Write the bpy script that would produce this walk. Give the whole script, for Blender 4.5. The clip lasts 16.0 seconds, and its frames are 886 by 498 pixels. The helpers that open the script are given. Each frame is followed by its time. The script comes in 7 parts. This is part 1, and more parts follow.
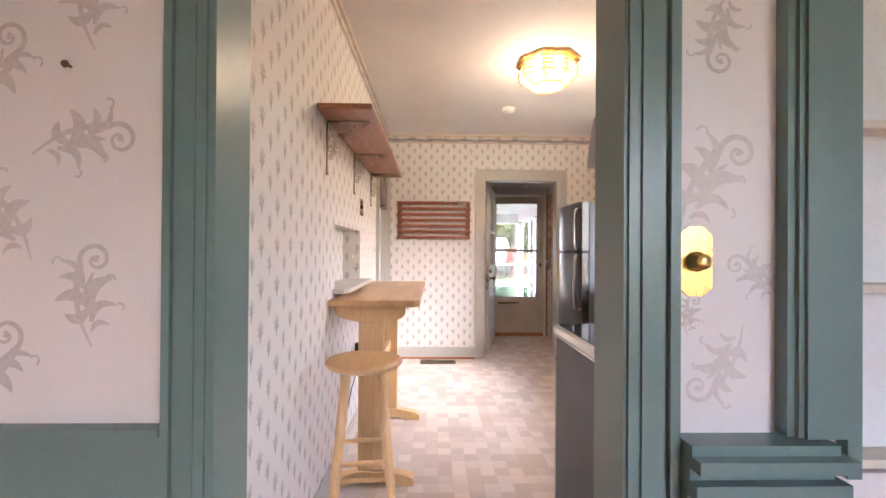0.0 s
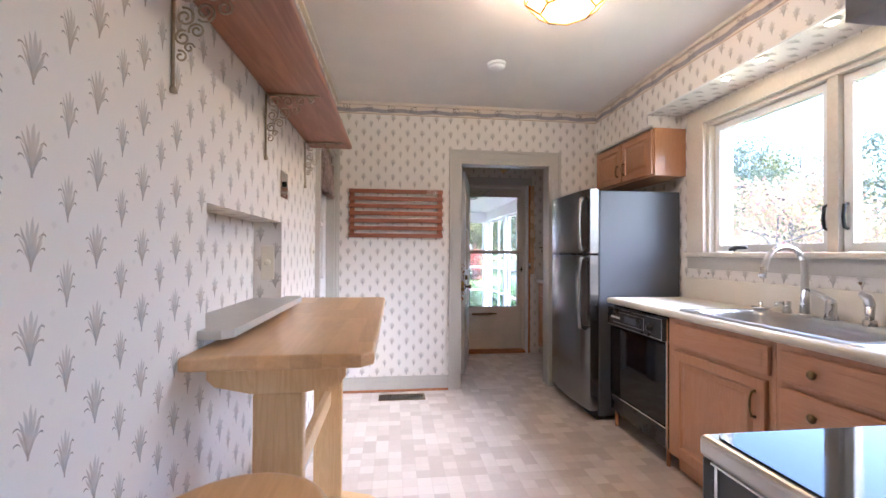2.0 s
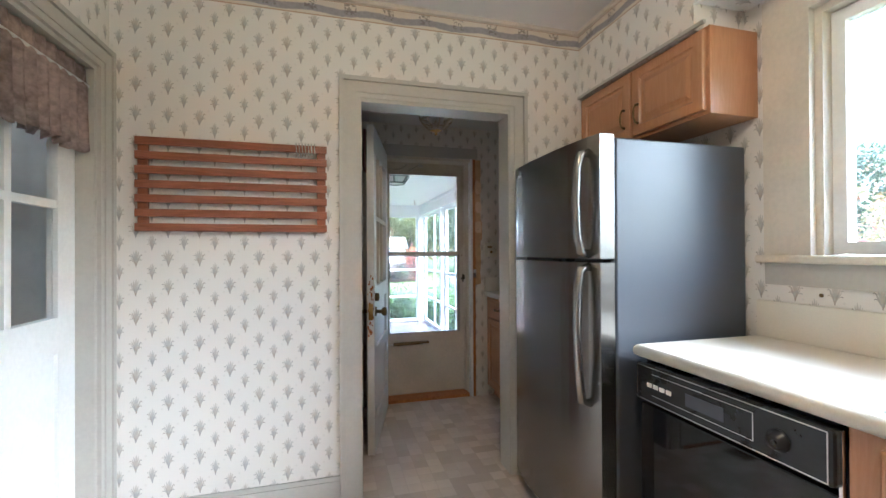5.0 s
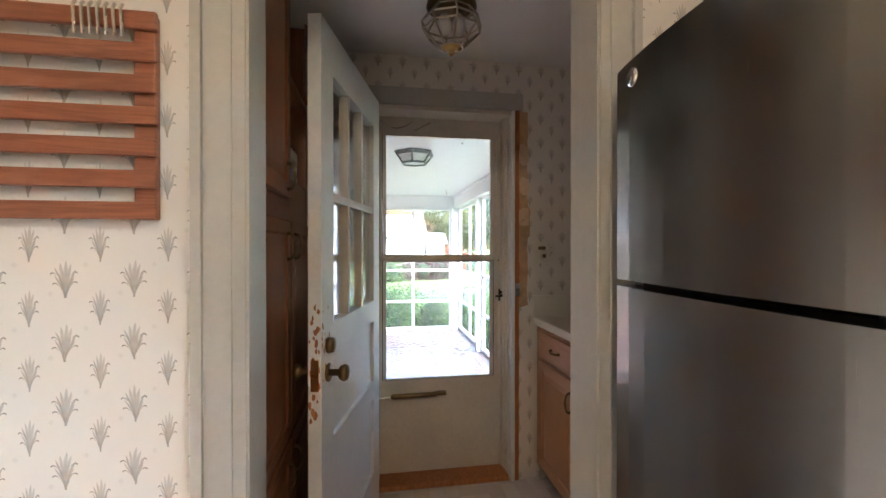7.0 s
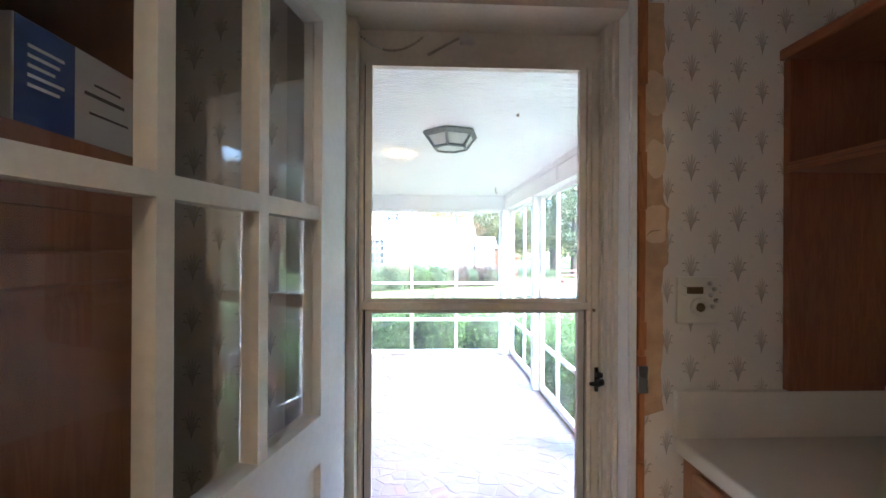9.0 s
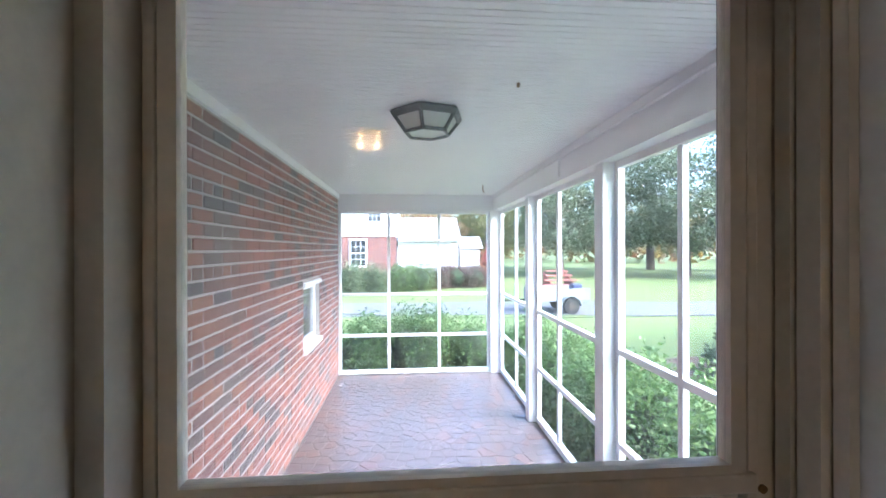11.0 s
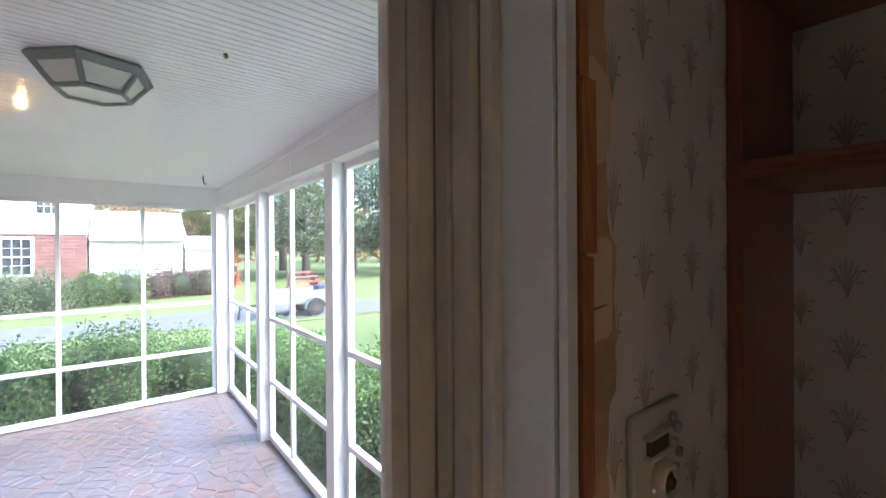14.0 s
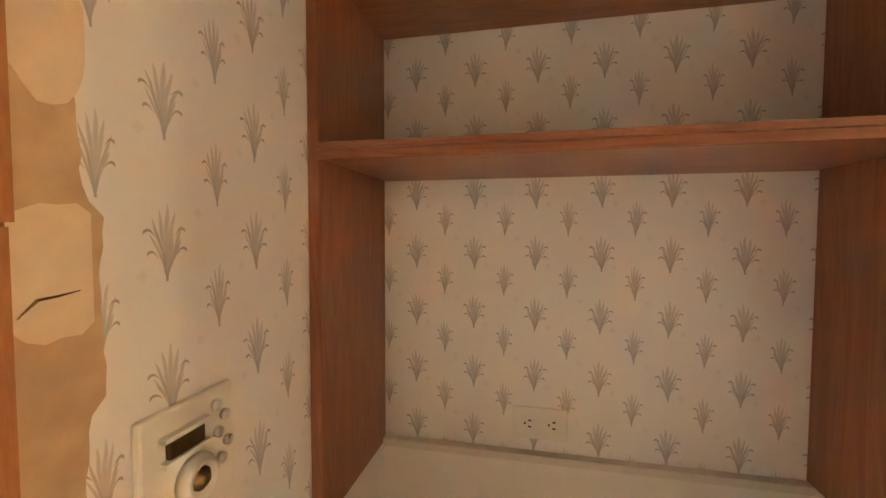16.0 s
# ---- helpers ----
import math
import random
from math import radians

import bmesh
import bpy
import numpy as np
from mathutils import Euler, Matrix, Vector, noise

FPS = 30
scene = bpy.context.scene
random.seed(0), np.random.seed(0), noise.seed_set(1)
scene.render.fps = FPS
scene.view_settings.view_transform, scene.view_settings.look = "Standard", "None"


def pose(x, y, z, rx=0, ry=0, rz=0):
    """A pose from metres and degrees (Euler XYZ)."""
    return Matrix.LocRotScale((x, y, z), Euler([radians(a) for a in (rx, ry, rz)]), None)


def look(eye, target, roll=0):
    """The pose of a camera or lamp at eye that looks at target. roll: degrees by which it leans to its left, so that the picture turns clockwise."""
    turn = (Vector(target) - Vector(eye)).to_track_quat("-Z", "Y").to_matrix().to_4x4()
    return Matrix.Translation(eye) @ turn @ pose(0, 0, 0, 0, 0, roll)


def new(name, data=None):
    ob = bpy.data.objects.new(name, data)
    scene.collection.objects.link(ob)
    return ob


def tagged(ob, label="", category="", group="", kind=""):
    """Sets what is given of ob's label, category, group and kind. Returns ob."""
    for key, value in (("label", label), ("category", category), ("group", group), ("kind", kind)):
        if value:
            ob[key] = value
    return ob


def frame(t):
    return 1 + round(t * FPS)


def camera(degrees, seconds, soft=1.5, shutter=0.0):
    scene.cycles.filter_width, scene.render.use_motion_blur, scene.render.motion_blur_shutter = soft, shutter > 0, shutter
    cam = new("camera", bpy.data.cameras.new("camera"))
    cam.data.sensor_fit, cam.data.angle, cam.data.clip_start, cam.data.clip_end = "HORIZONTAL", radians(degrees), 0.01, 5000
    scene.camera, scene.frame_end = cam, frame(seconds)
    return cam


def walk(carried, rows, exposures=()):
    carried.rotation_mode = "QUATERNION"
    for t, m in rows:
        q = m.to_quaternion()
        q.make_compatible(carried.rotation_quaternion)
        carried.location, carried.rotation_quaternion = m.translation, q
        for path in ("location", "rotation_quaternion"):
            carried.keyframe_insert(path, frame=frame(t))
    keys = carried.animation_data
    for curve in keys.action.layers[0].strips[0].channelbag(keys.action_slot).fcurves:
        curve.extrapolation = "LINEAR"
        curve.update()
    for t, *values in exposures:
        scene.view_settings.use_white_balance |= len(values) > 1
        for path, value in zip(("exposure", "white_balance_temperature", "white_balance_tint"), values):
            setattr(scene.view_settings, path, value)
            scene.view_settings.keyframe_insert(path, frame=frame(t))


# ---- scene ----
cam = camera(93.7, 16.0)
PATH = [
    (0, (-0.107, -0.132, 1.208), (-0.065, 1.867, 1.218), 0.4),
    (0.5, (-0.114, 0.211, 1.215), (-0.073, 2.21, 1.223), 0.4),
    (1, (-0.121, 0.466, 1.208), (-0.068, 2.466, 1.218), 0.3),
    (1.5, (-0.13, 0.696, 1.217), (-0.031, 2.694, 1.231), 0.3),
    (2, (-0.127, 0.877, 1.213), (0.105, 2.864, 1.231), 0.3),
    (2.5, (-0.115, 1.09, 1.216), (0.266, 3.053, 1.237), 0.2),
    (3, (-0.077, 1.306, 1.214), (0.422, 3.243, 1.235), 0.0),
    (3.5, (-0.009, 1.566, 1.225), (0.522, 3.495, 1.243), -0.1),
    (3.7, (0.032, 1.676, 1.222), (0.563, 3.603, 1.245), -0.2),
    (6, (0.543, 3.0, 1.277), (1.033, 4.939, 1.27), -0.6),
    (6.5, (0.653, 3.307, 1.286), (1.066, 5.263, 1.276), 0.0),
    (7, (0.736, 3.599, 1.287), (1.059, 5.573, 1.278), -0.0),
    (7.5, (0.857, 3.906, 1.359), (1.082, 5.893, 1.326), 0.1),
    (8, (0.945, 4.183, 1.391), (1.083, 6.178, 1.353), -0.0),
    (8.5, (0.953, 4.477, 1.372), (1.035, 6.475, 1.361), 0.2),
    (9, (0.951, 4.735, 1.384), (1.033, 6.733, 1.388), 0.3),
    (9.2, (0.954, 4.841, 1.378), (1.05, 6.838, 1.401), 0.4),
    (11.3, (1.061, 5.536, 1.496), (1.245, 7.527, 1.493), -0.4),
    (11.5, (1.081, 5.572, 1.491), (1.311, 7.559, 1.495), -0.1),
    (12, (1.11, 5.629, 1.501), (1.48, 7.595, 1.502), -0.2),
    (12.5, (1.13, 5.65, 1.499), (1.685, 7.571, 1.502), -0.1),
    (13, (1.149, 5.647, 1.495), (1.894, 7.503, 1.498), -0.0),
    (13.5, (1.156, 5.616, 1.494), (2.141, 7.357, 1.499), -0.1),
    (14, (1.19, 5.578, 1.495), (2.43, 7.147, 1.491), -0.4),
    (14.5, (1.243, 5.517, 1.499), (2.725, 6.857, 1.446), -0.5),
    (15, (1.281, 5.469, 1.496), (2.944, 6.576, 1.413), -0.5),
    (15.5, (1.309, 5.453, 1.49), (3.154, 6.221, 1.401), -0.3),
    (16, (1.321, 5.462, 1.485), (3.273, 5.889, 1.395), 0.1),
]
EXPOSURES = [(0, 4.4, 5450, 18), (1.0, 4.4, 4900, 21), (1.5, 4.15, 4900, 19), (2.0, 4.05, 4900, 15), (3.5, 4.0, 4750, 5), (6.0, 4.1, 4900, 2), (7.5, 4.3, 5450, 7), (8.5, 4.5, 5200, 7), (9.2, 4.45, 5050, 6), (11.3, 3.35, 5100, 8), (13.5, 3.35, 5250, 10), (14.2, 3.35, 5550, 11), (15.0, 4.3, 7900, 26), (15.5, 5.4, 7200, 12), (16.0, 6.15, 7050, 8)]
walk(cam, [(t, look(eye, aim, roll)) for t, eye, aim, roll in PATH], EXPOSURES)

# ---- exposure is keyed in the walk above; world and sun ----
world = bpy.data.worlds.new("sky")
scene.world = world
world.use_nodes = True
wn = world.node_tree.nodes
sky = wn.new("ShaderNodeTexSky")
sky.sky_type = "NISHITA"
sky.sun_disc = False
sky.sun_elevation = radians(37)
sky.sun_rotation = radians(117)
sky.air_density, sky.dust_density, sky.ozone_density = 1.0, 4.0, 1.0
wn["Background"].inputs[1].default_value = 0.15
world.node_tree.links.new(sky.outputs[0], wn["Background"].inputs[0])

sun = new("sun", bpy.data.lights.new("sun", "SUN"))
sun.data.energy, sun.data.angle, sun.data.color = 0.9, radians(45), (1.0, 0.99, 0.98)
sun.matrix_world = look((7, -3.6, 6.0), (0, 0, 0))


def point_lamp(name, at, power, colour, radius=0.03):
    d = bpy.data.lights.new(name, "POINT")
    d.energy, d.color, d.shadow_soft_size = power, colour, radius
    ob = new(name, d)
    ob.location = at
    return ob


# the two bulbs of the kitchen lamp
for n, at in enumerate([(0.60, 2.74, 2.385), (0.75, 2.74, 2.385)]):
    point_lamp("ceiling_bulb", at, 0.75, (1.0, 0.74, 0.46), 0.03)


# ---- materials ----
def material(name):
    m = bpy.data.materials.new(name)
    m.use_nodes = True
    return m, m.node_tree, m.node_tree.nodes["Principled BSDF"]


class Nodes:
    """Short ways to wire math in a node tree."""

    def __init__(self, tree):
        self.t = tree

    def put(self, sock, v):
        if isinstance(v, (int, float)):
            sock.default_value = v
        elif isinstance(v, tuple):
            sock.default_value = (*v, 1) if len(v) == 3 and len(sock.default_value) == 4 else v
        else:
            self.t.links.new(v, sock)

    def m(self, op, a, b=0.0, c=0.0):
        n = self.t.nodes.new("ShaderNodeMath")
        n.operation = op
        self.put(n.inputs[0], a), self.put(n.inputs[1], b), self.put(n.inputs[2], c)
        return n.outputs[0]

    def mix(self, f, a, b):
        n = self.t.nodes.new("ShaderNodeMix")
        n.data_type = "RGBA"
        self.put(n.inputs[0], f), self.put(n.inputs[6], a), self.put(n.inputs[7], b)
        return n.outputs[2]

    def mixf(self, f, a, b):
        n = self.t.nodes.new("ShaderNodeMix")
        self.put(n.inputs[0], f), self.put(n.inputs[2], a), self.put(n.inputs[3], b)
        return n.outputs[0]

    def step(self, v, lo, hi):
        n = self.t.nodes.new("ShaderNodeMapRange")
        n.interpolation_type = "SMOOTHSTEP"
        self.put(n.inputs[0], v), self.put(n.inputs[1], lo), self.put(n.inputs[2], hi)
        return n.outputs[0]

    def noise(self, vec, scale, detail=3.0, rough=0.55, dist=0.0):
        n = self.t.nodes.new("ShaderNodeTexNoise")
        self.put(n.inputs["Vector"], vec)
        n.inputs["Scale"].default_value, n.inputs["Detail"].default_value = scale, detail
        n.inputs["Roughness"].default_value, n.inputs["Distortion"].default_value = rough, dist
        return n.outputs[0]

    def scaled(self, vec, s):
        n = self.t.nodes.new("ShaderNodeMapping")
        self.put(n.inputs[0], vec)
        n.inputs["Scale"].default_value = s
        return n.outputs[0]

    def coords(self, kind="Object"):
        return self.t.nodes.new("ShaderNodeTexCoord").outputs[kind]

    def position(self):
        return self.t.nodes.new("ShaderNodeNewGeometry").outputs["Position"]

    def normal(self):
        return self.t.nodes.new("ShaderNodeNewGeometry").outputs["True Normal"]

    def xyz(self, vec):
        n = self.t.nodes.new("ShaderNodeSeparateXYZ")
        self.put(n.inputs[0], vec)
        return n.outputs

    def vec(self, x, y, z=0.0):
        n = self.t.nodes.new("ShaderNodeCombineXYZ")
        self.put(n.inputs[0], x), self.put(n.inputs[1], y), self.put(n.inputs[2], z)
        return n.outputs[0]

    def random(self, vec):
        n = self.t.nodes.new("ShaderNodeTexWhiteNoise")
        self.put(n.inputs[0], vec)
        return n.outputs["Value"]

    def bump(self, h, strength=0.3, dist=0.002):
        n = self.t.nodes.new("ShaderNodeBump")
        n.inputs["Strength"].default_value, n.inputs["Distance"].default_value = strength, dist
        self.put(n.inputs["Height"], h)
        return n.outputs[0]

    def object_random(self):
        return self.t.nodes.new("ShaderNodeObjectInfo").outputs["Random"]


def plain(name, colour, rough=0.5, metal=0.0, vary=0.12, grain=60, bump=0.08, coat=0.0):
    """Paint, metal or plastic with a soft mottling and fine relief."""
    m, t, b = material(name)
    n = Nodes(t)
    p = n.position()
    f = n.m("ADD", n.m("MULTIPLY", n.noise(p, 3.5, 4), 0.6), n.m("MULTIPLY", n.noise(p, grain, 3), 0.4))
    dark = tuple(c * (1 - vary) for c in colour)
    lite = tuple(min(1, c * (1 + vary * 0.6)) for c in colour)
    n.put(b.inputs["Base Color"], n.mix(n.step(f, 0.3, 0.7), dark, lite))
    n.put(b.inputs["Roughness"], n.m("ADD", n.m("MULTIPLY", n.noise(p, 9, 4), 0.16), rough - 0.08))
    b.inputs["Metallic"].default_value = metal
    b.inputs["Coat Weight"].default_value = coat
    if bump:
        n.put(b.inputs["Normal"], n.bump(n.noise(p, grain, 4), bump, 0.002))
    return m


def wood(name, lite, dark, axis="y", rough=0.38, coat=0.15, scale=1.0, stave=0.0, figure=0.8):
    m, t, b = material(name)
    n = Nodes(t)
    p = n.position()
    s = {"x": (1.2, 14, 14), "y": (14, 1.2, 14), "z": (14, 14, 1.2)}[axis]
    q = n.scaled(p, tuple(v * scale for v in s))
    big = n.noise(q, 1.1, 5, 0.6, 1.2)
    rings = n.m("FRACT", n.m("MULTIPLY", big, 7.0))
    rings = n.m("ABSOLUTE", n.m("SUBTRACT", rings, 0.5))
    fine = n.noise(n.scaled(q, (6, 6, 6)), 2.0, 3)
    f = n.m("ADD", n.m("MULTIPLY", rings, figure), n.m("MULTIPLY", fine, 0.5))
    if stave:                               # glued-up staves, each with a tone of its own
        sx, sy, _ = n.xyz(p)
        row = n.m("FLOOR", n.m("DIVIDE", sx, stave))
        run = n.m("FLOOR", n.m("ADD", n.m("DIVIDE", sy, 0.62), n.m("MULTIPLY", n.random(n.vec(row, 7.0)), 5.0)))
        f = n.m("ADD", f, n.m("ADD", n.m("MULTIPLY", n.random(n.vec(row, run, 2.0)), 0.5), n.m("MULTIPLY", n.noise(p, 5.0, 3), 0.4)))
        f = n.m("SUBTRACT", f, 0.42)
    n.put(b.inputs["Base Color"], n.mix(n.step(f, 0.0, 0.95), dark, lite))
    n.put(b.inputs["Roughness"], n.m("ADD", n.m("MULTIPLY", fine, 0.05), rough - 0.02))
    b.inputs["Coat Weight"].default_value = coat
    b.inputs["Coat Roughness"].default_value = 0.25
    n.put(b.inputs["Normal"], n.bump(fine, 0.03, 0.0005))
    return m


def sprig_paper(name, base, ink, border=None, W=0.128, H=0.131, grow=1.0, full=1.25, at=(0.111, 1.09)):
    """Wallpaper printed with small grass sprigs in a half-drop repeat, with small spots between."""
    m, t, b = material(name)
    n = Nodes(t)
    px, py, pz = n.xyz(n.position())
    nrm = n.xyz(n.normal())
    flat = n.m("GREATER_THAN", n.m("ABSOLUTE", nrm[2]), 0.5)
    u = n.mixf(n.m("MAXIMUM", n.m("GREATER_THAN", n.m("ABSOLUTE", nrm[0]), 0.5), flat), px, py)
    pv = n.mixf(flat, pz, n.m("MULTIPLY", px, -1.0))
    k = W / 0.152 * grow
    u0, v0 = W / 2 - at[0], H / 2 - at[1]      # a broad sprig is centred at this place

    def cell(du, dv):
        a = n.m("DIVIDE", n.m("ADD", u, du), W)
        c = n.m("DIVIDE", n.m("ADD", pv, dv), H)
        x = n.m("SUBTRACT", n.m("FRACT", n.m("ADD", a, 100)), 0.5)
        y = n.m("SUBTRACT", n.m("FRACT", n.m("ADD", c, 100)), 0.5)
        return n.m("MULTIPLY", x, W), n.m("MULTIPLY", y, H)

    def sprig(x, y):
        x = n.m("ADD", x, n.m("MULTIPLY", n.m("SUBTRACT", n.noise(n.position(), 26, 2), 0.5), 0.012 * k))
        parts = []
        # soft overlapping plumes: reach sideways, tip height, half width, strength of the print
        for a, y1, w, ink_on in ((0.002, 0.048, 0.0062, 0.46), (-0.011, 0.041, 0.0052, 0.50), (0.013, 0.039, 0.0056, 0.46), (-0.021, 0.030, 0.0042, 0.66),
                                 (0.024, 0.024, 0.0044, 0.60), (-0.024, 0.012, 0.0036, 0.56), (0.020, 0.006, 0.0036, 0.60)):
            a, y1, w = a * k, y1 * k, w * k * full
            s = n.m("DIVIDE", n.m("ADD", y, 0.045 * k), y1 + 0.045 * k)
            path = n.m("MULTIPLY", n.m("POWER", n.m("MAXIMUM", s, 0.0), 1.5), a)
            d = n.m("ABSOLUTE", n.m("SUBTRACT", x, path))
            leafy = n.m("MULTIPLY", n.m("ADD", 0.45, n.m("MULTIPLY", s, 0.75)), n.m("SUBTRACT", 1.0, n.m("POWER", n.m("MAXIMUM", s, 0.0), 5.0)))
            half = n.m("MULTIPLY", leafy, w)
            on = n.m("SUBTRACT", 1.0, n.step(d, n.m("MULTIPLY", half, 0.35), half))
            on = n.m("MULTIPLY", on, n.m("MULTIPLY", n.m("GREATER_THAN", s, 0.0), n.m("LESS_THAN", s, 1.0)))
            deep = n.m("SUBTRACT", ink_on + 0.34, n.m("MULTIPLY", s, 0.34))
            parts.append(n.m("MULTIPLY", on, deep))
        # small dark curled tips at the sides
        for side, x0, top, reach in ((1, 0.013, 0.018, 0.028), (-1, 0.016, 0.016, 0.031), (1, 0.012, -0.006, 0.027), (-1, 0.013, -0.009, 0.028)):
            x0, top, reach = x0 * k, top * k, reach * k
            q = n.m("MULTIPLY", x, side)
            r = n.m("DIVIDE", n.m("SUBTRACT", q, x0), reach - x0)
            arc = n.m("SUBTRACT", top, n.m("MULTIPLY", n.m("POWER", n.m("ABSOLUTE", n.m("SUBTRACT", r, 0.62)), 2.0), 0.020 * k))
            d = n.m("ABSOLUTE", n.m("SUBTRACT", y, arc))
            wide = n.m("MULTIPLY", n.m("ADD", 0.35, n.m("MULTIPLY", r, 0.75)), 0.0030 * k)
            on = n.m("SUBTRACT", 1.0, n.step(d, n.m("MULTIPLY", wide, 0.3), wide))
            parts.append(n.m("MULTIPLY", on, n.m("MULTIPLY", n.m("GREATER_THAN", r, 0.0), n.m("LESS_THAN", r, 1.0))))
        r = parts[0]
        for q in parts[1:]:
            r = n.m("MAXIMUM", r, q)
        return r

    x1, y1 = cell(u0, v0)
    x2, y2 = cell(u0 + W / 2, v0 + H * 0.45)
    mark = n.m("MAXIMUM", sprig(x1, y1), sprig(n.m("MULTIPLY", x2, 1.32), n.m("MULTIPLY", y2, 1.04)))
    spot = n.m("SUBTRACT", 1.0, n.step(n.m("ADD", n.m("ABSOLUTE", n.m("SUBTRACT", x1, 0.038)), n.m("ABSOLUTE", n.m("SUBTRACT", y1, 0.03))), 0.004, 0.008))
    spot2 = n.m("SUBTRACT", 1.0, n.step(n.m("ADD", n.m("ABSOLUTE", n.m("SUBTRACT", x2, 0.038)), n.m("ABSOLUTE", n.m("SUBTRACT", y2, 0.03))), 0.004, 0.008))
    p = n.position()
    worn = n.m("ADD", 0.55, n.m("MULTIPLY", n.noise(p, 55, 3), 0.7))
    mark = n.m("MULTIPLY", mark, worn)
    mark = n.m("MAXIMUM", mark, n.m("MULTIPLY", n.m("MAXIMUM", spot, spot2), 0.13))
    mott = n.mix(n.noise(p, 2.2, 5), tuple(c * 0.93 for c in base), base)
    tint = n.mix(n.step(n.noise(p, 38, 2), 0.4, 0.6), ink, (ink[0] * 1.25, ink[1] * 1.02, ink[2] * 0.8))
    col = n.mix(n.m("MINIMUM", mark, 1.0), mott, tint)
    if border:
        z0, z1 = border
        v = n.m("DIVIDE", n.m("SUBTRACT", pz, z0), z1 - z0)
        wave = n.m("MULTIPLY", n.m("SINE", n.m("MULTIPLY", u, 21.0)), 0.06)
        wv = n.m("ADD", v, n.m("ADD", wave, n.m("MULTIPLY", n.noise(p, 30, 3), 0.12)))
        band = n.m("MULTIPLY", n.step(wv, 0.22, 0.30), n.m("SUBTRACT", 1.0, n.step(wv, 0.60, 0.68)))
        bird = n.m("MULTIPLY", n.m("LESS_THAN", n.m("FRACT", n.m("MULTIPLY", u, 5.2)), 0.32),
                   n.m("MULTIPLY", n.step(n.noise(p, 90, 2), 0.45, 0.6), n.m("GREATER_THAN", v, 0.3)))
        lines = n.m("ADD", n.m("LESS_THAN", n.m("ABSOLUTE", n.m("SUBTRACT", v, 0.05)), 0.03), n.m("LESS_THAN", n.m("ABSOLUTE", n.m("SUBTRACT", v, 0.93)), 0.025))
        bc = n.mix(band, (0.68, 0.60, 0.50), n.mix(n.noise(p, 45, 3), (0.24, 0.22, 0.24), (0.42, 0.39, 0.40)))
        bc = n.mix(n.m("MULTIPLY", bird, 0.7), bc, (0.16, 0.13, 0.12))
        bc = n.mix(n.m("MINIMUM", lines, 1.0), bc, (0.46, 0.32, 0.22))
        col = n.mix(n.m("MULTIPLY", n.m("GREATER_THAN", pz, z0), n.m("GREATER_THAN", z1, pz)), col, bc)
    n.put(b.inputs["Base Color"], col)
    b.inputs["Roughness"].default_value = 0.62
    n.put(b.inputs["Normal"], n.bump(n.noise(p, 260, 2), 0.10, 0.001))
    return m


def scroll_paper(name):
    """Pale satin paper with faint leafy scrolls."""
    m, t, b = material(name)
    n = Nodes(t)
    p = n.position()
    silk = n.noise(n.scaled(p, (90, 90, 6)), 2.0, 3)
    n.put(b.inputs["Base Color"], n.mix(n.m("ADD", n.m("MULTIPLY", n.noise(p, 2.5, 4), 0.6), n.m("MULTIPLY", silk, 0.4)), (0.72, 0.67, 0.64), (0.80, 0.75, 0.72)))
    n.put(b.inputs["Roughness"], n.mixf(silk, 0.42, 0.55))
    n.put(b.inputs["Normal"], n.bump(silk, 0.05, 0.001))
    return m


def vinyl(name):
    """Sheet vinyl embossed with small squares in pale beige and rose tones."""
    m, t, b = material(name)
    n = Nodes(t)
    p = n.position()
    x, y, z = n.xyz(p)
    S = 0.078
    a, c = n.m("DIVIDE", x, S), n.m("DIVIDE", y, S)
    r = n.random(n.vec(n.m("FLOOR", a), n.m("FLOOR", c)))
    R = n.random(n.vec(n.m("FLOOR", n.m("DIVIDE", a, 3.0)), n.m("FLOOR", n.m("DIVIDE", c, 2.0)), 3.0))
    fx = n.m("ABSOLUTE", n.m("SUBTRACT", n.m("FRACT", a), 0.5))
    fy = n.m("ABSOLUTE", n.m("SUBTRACT", n.m("FRACT", c), 0.5))
    joint = n.step(n.m("MAXIMUM", fx, fy), 0.455, 0.49)
    mott = n.noise(p, 28, 5, 0.65)
    f = n.m("ADD", n.m("MULTIPLY", r, 0.55), n.m("ADD", n.m("MULTIPLY", R, 0.25), n.m("MULTIPLY", mott, 0.4)))
    col = n.mix(n.step(f, 0.2, 1.0), (0.55, 0.455, 0.39), (0.75, 0.66, 0.59))
    col = n.mix(n.m("MULTIPLY", joint, 0.35), col, (0.52, 0.44, 0.38))
    n.put(b.inputs["Base Color"], col)
    n.put(b.inputs["Roughness"], n.m("ADD", 0.3, n.m("MULTIPLY", mott, 0.2)))
    n.put(b.inputs["Normal"], n.bump(n.m("SUBTRACT", n.m("MULTIPLY", mott, 0.3), joint), 0.25, 0.001))
    return m


def brushed(name, colour, rough=0.28, axis="z"):
    m, t, b = material(name)
    n = Nodes(t)
    p = n.position()
    s = {"z": (260, 260, 2.5), "y": (260, 2.5, 260)}[axis]
    g = n.noise(n.scaled(p, s), 3.0, 3)
    n.put(b.inputs["Base Color"], n.mix(g, tuple(c * 0.94 for c in colour), colour))
    b.inputs["Metallic"].default_value = 1.0
    n.put(b.inputs["Roughness"], n.m("ADD", n.m("MULTIPLY", g, 0.06), rough - 0.03))
    return m


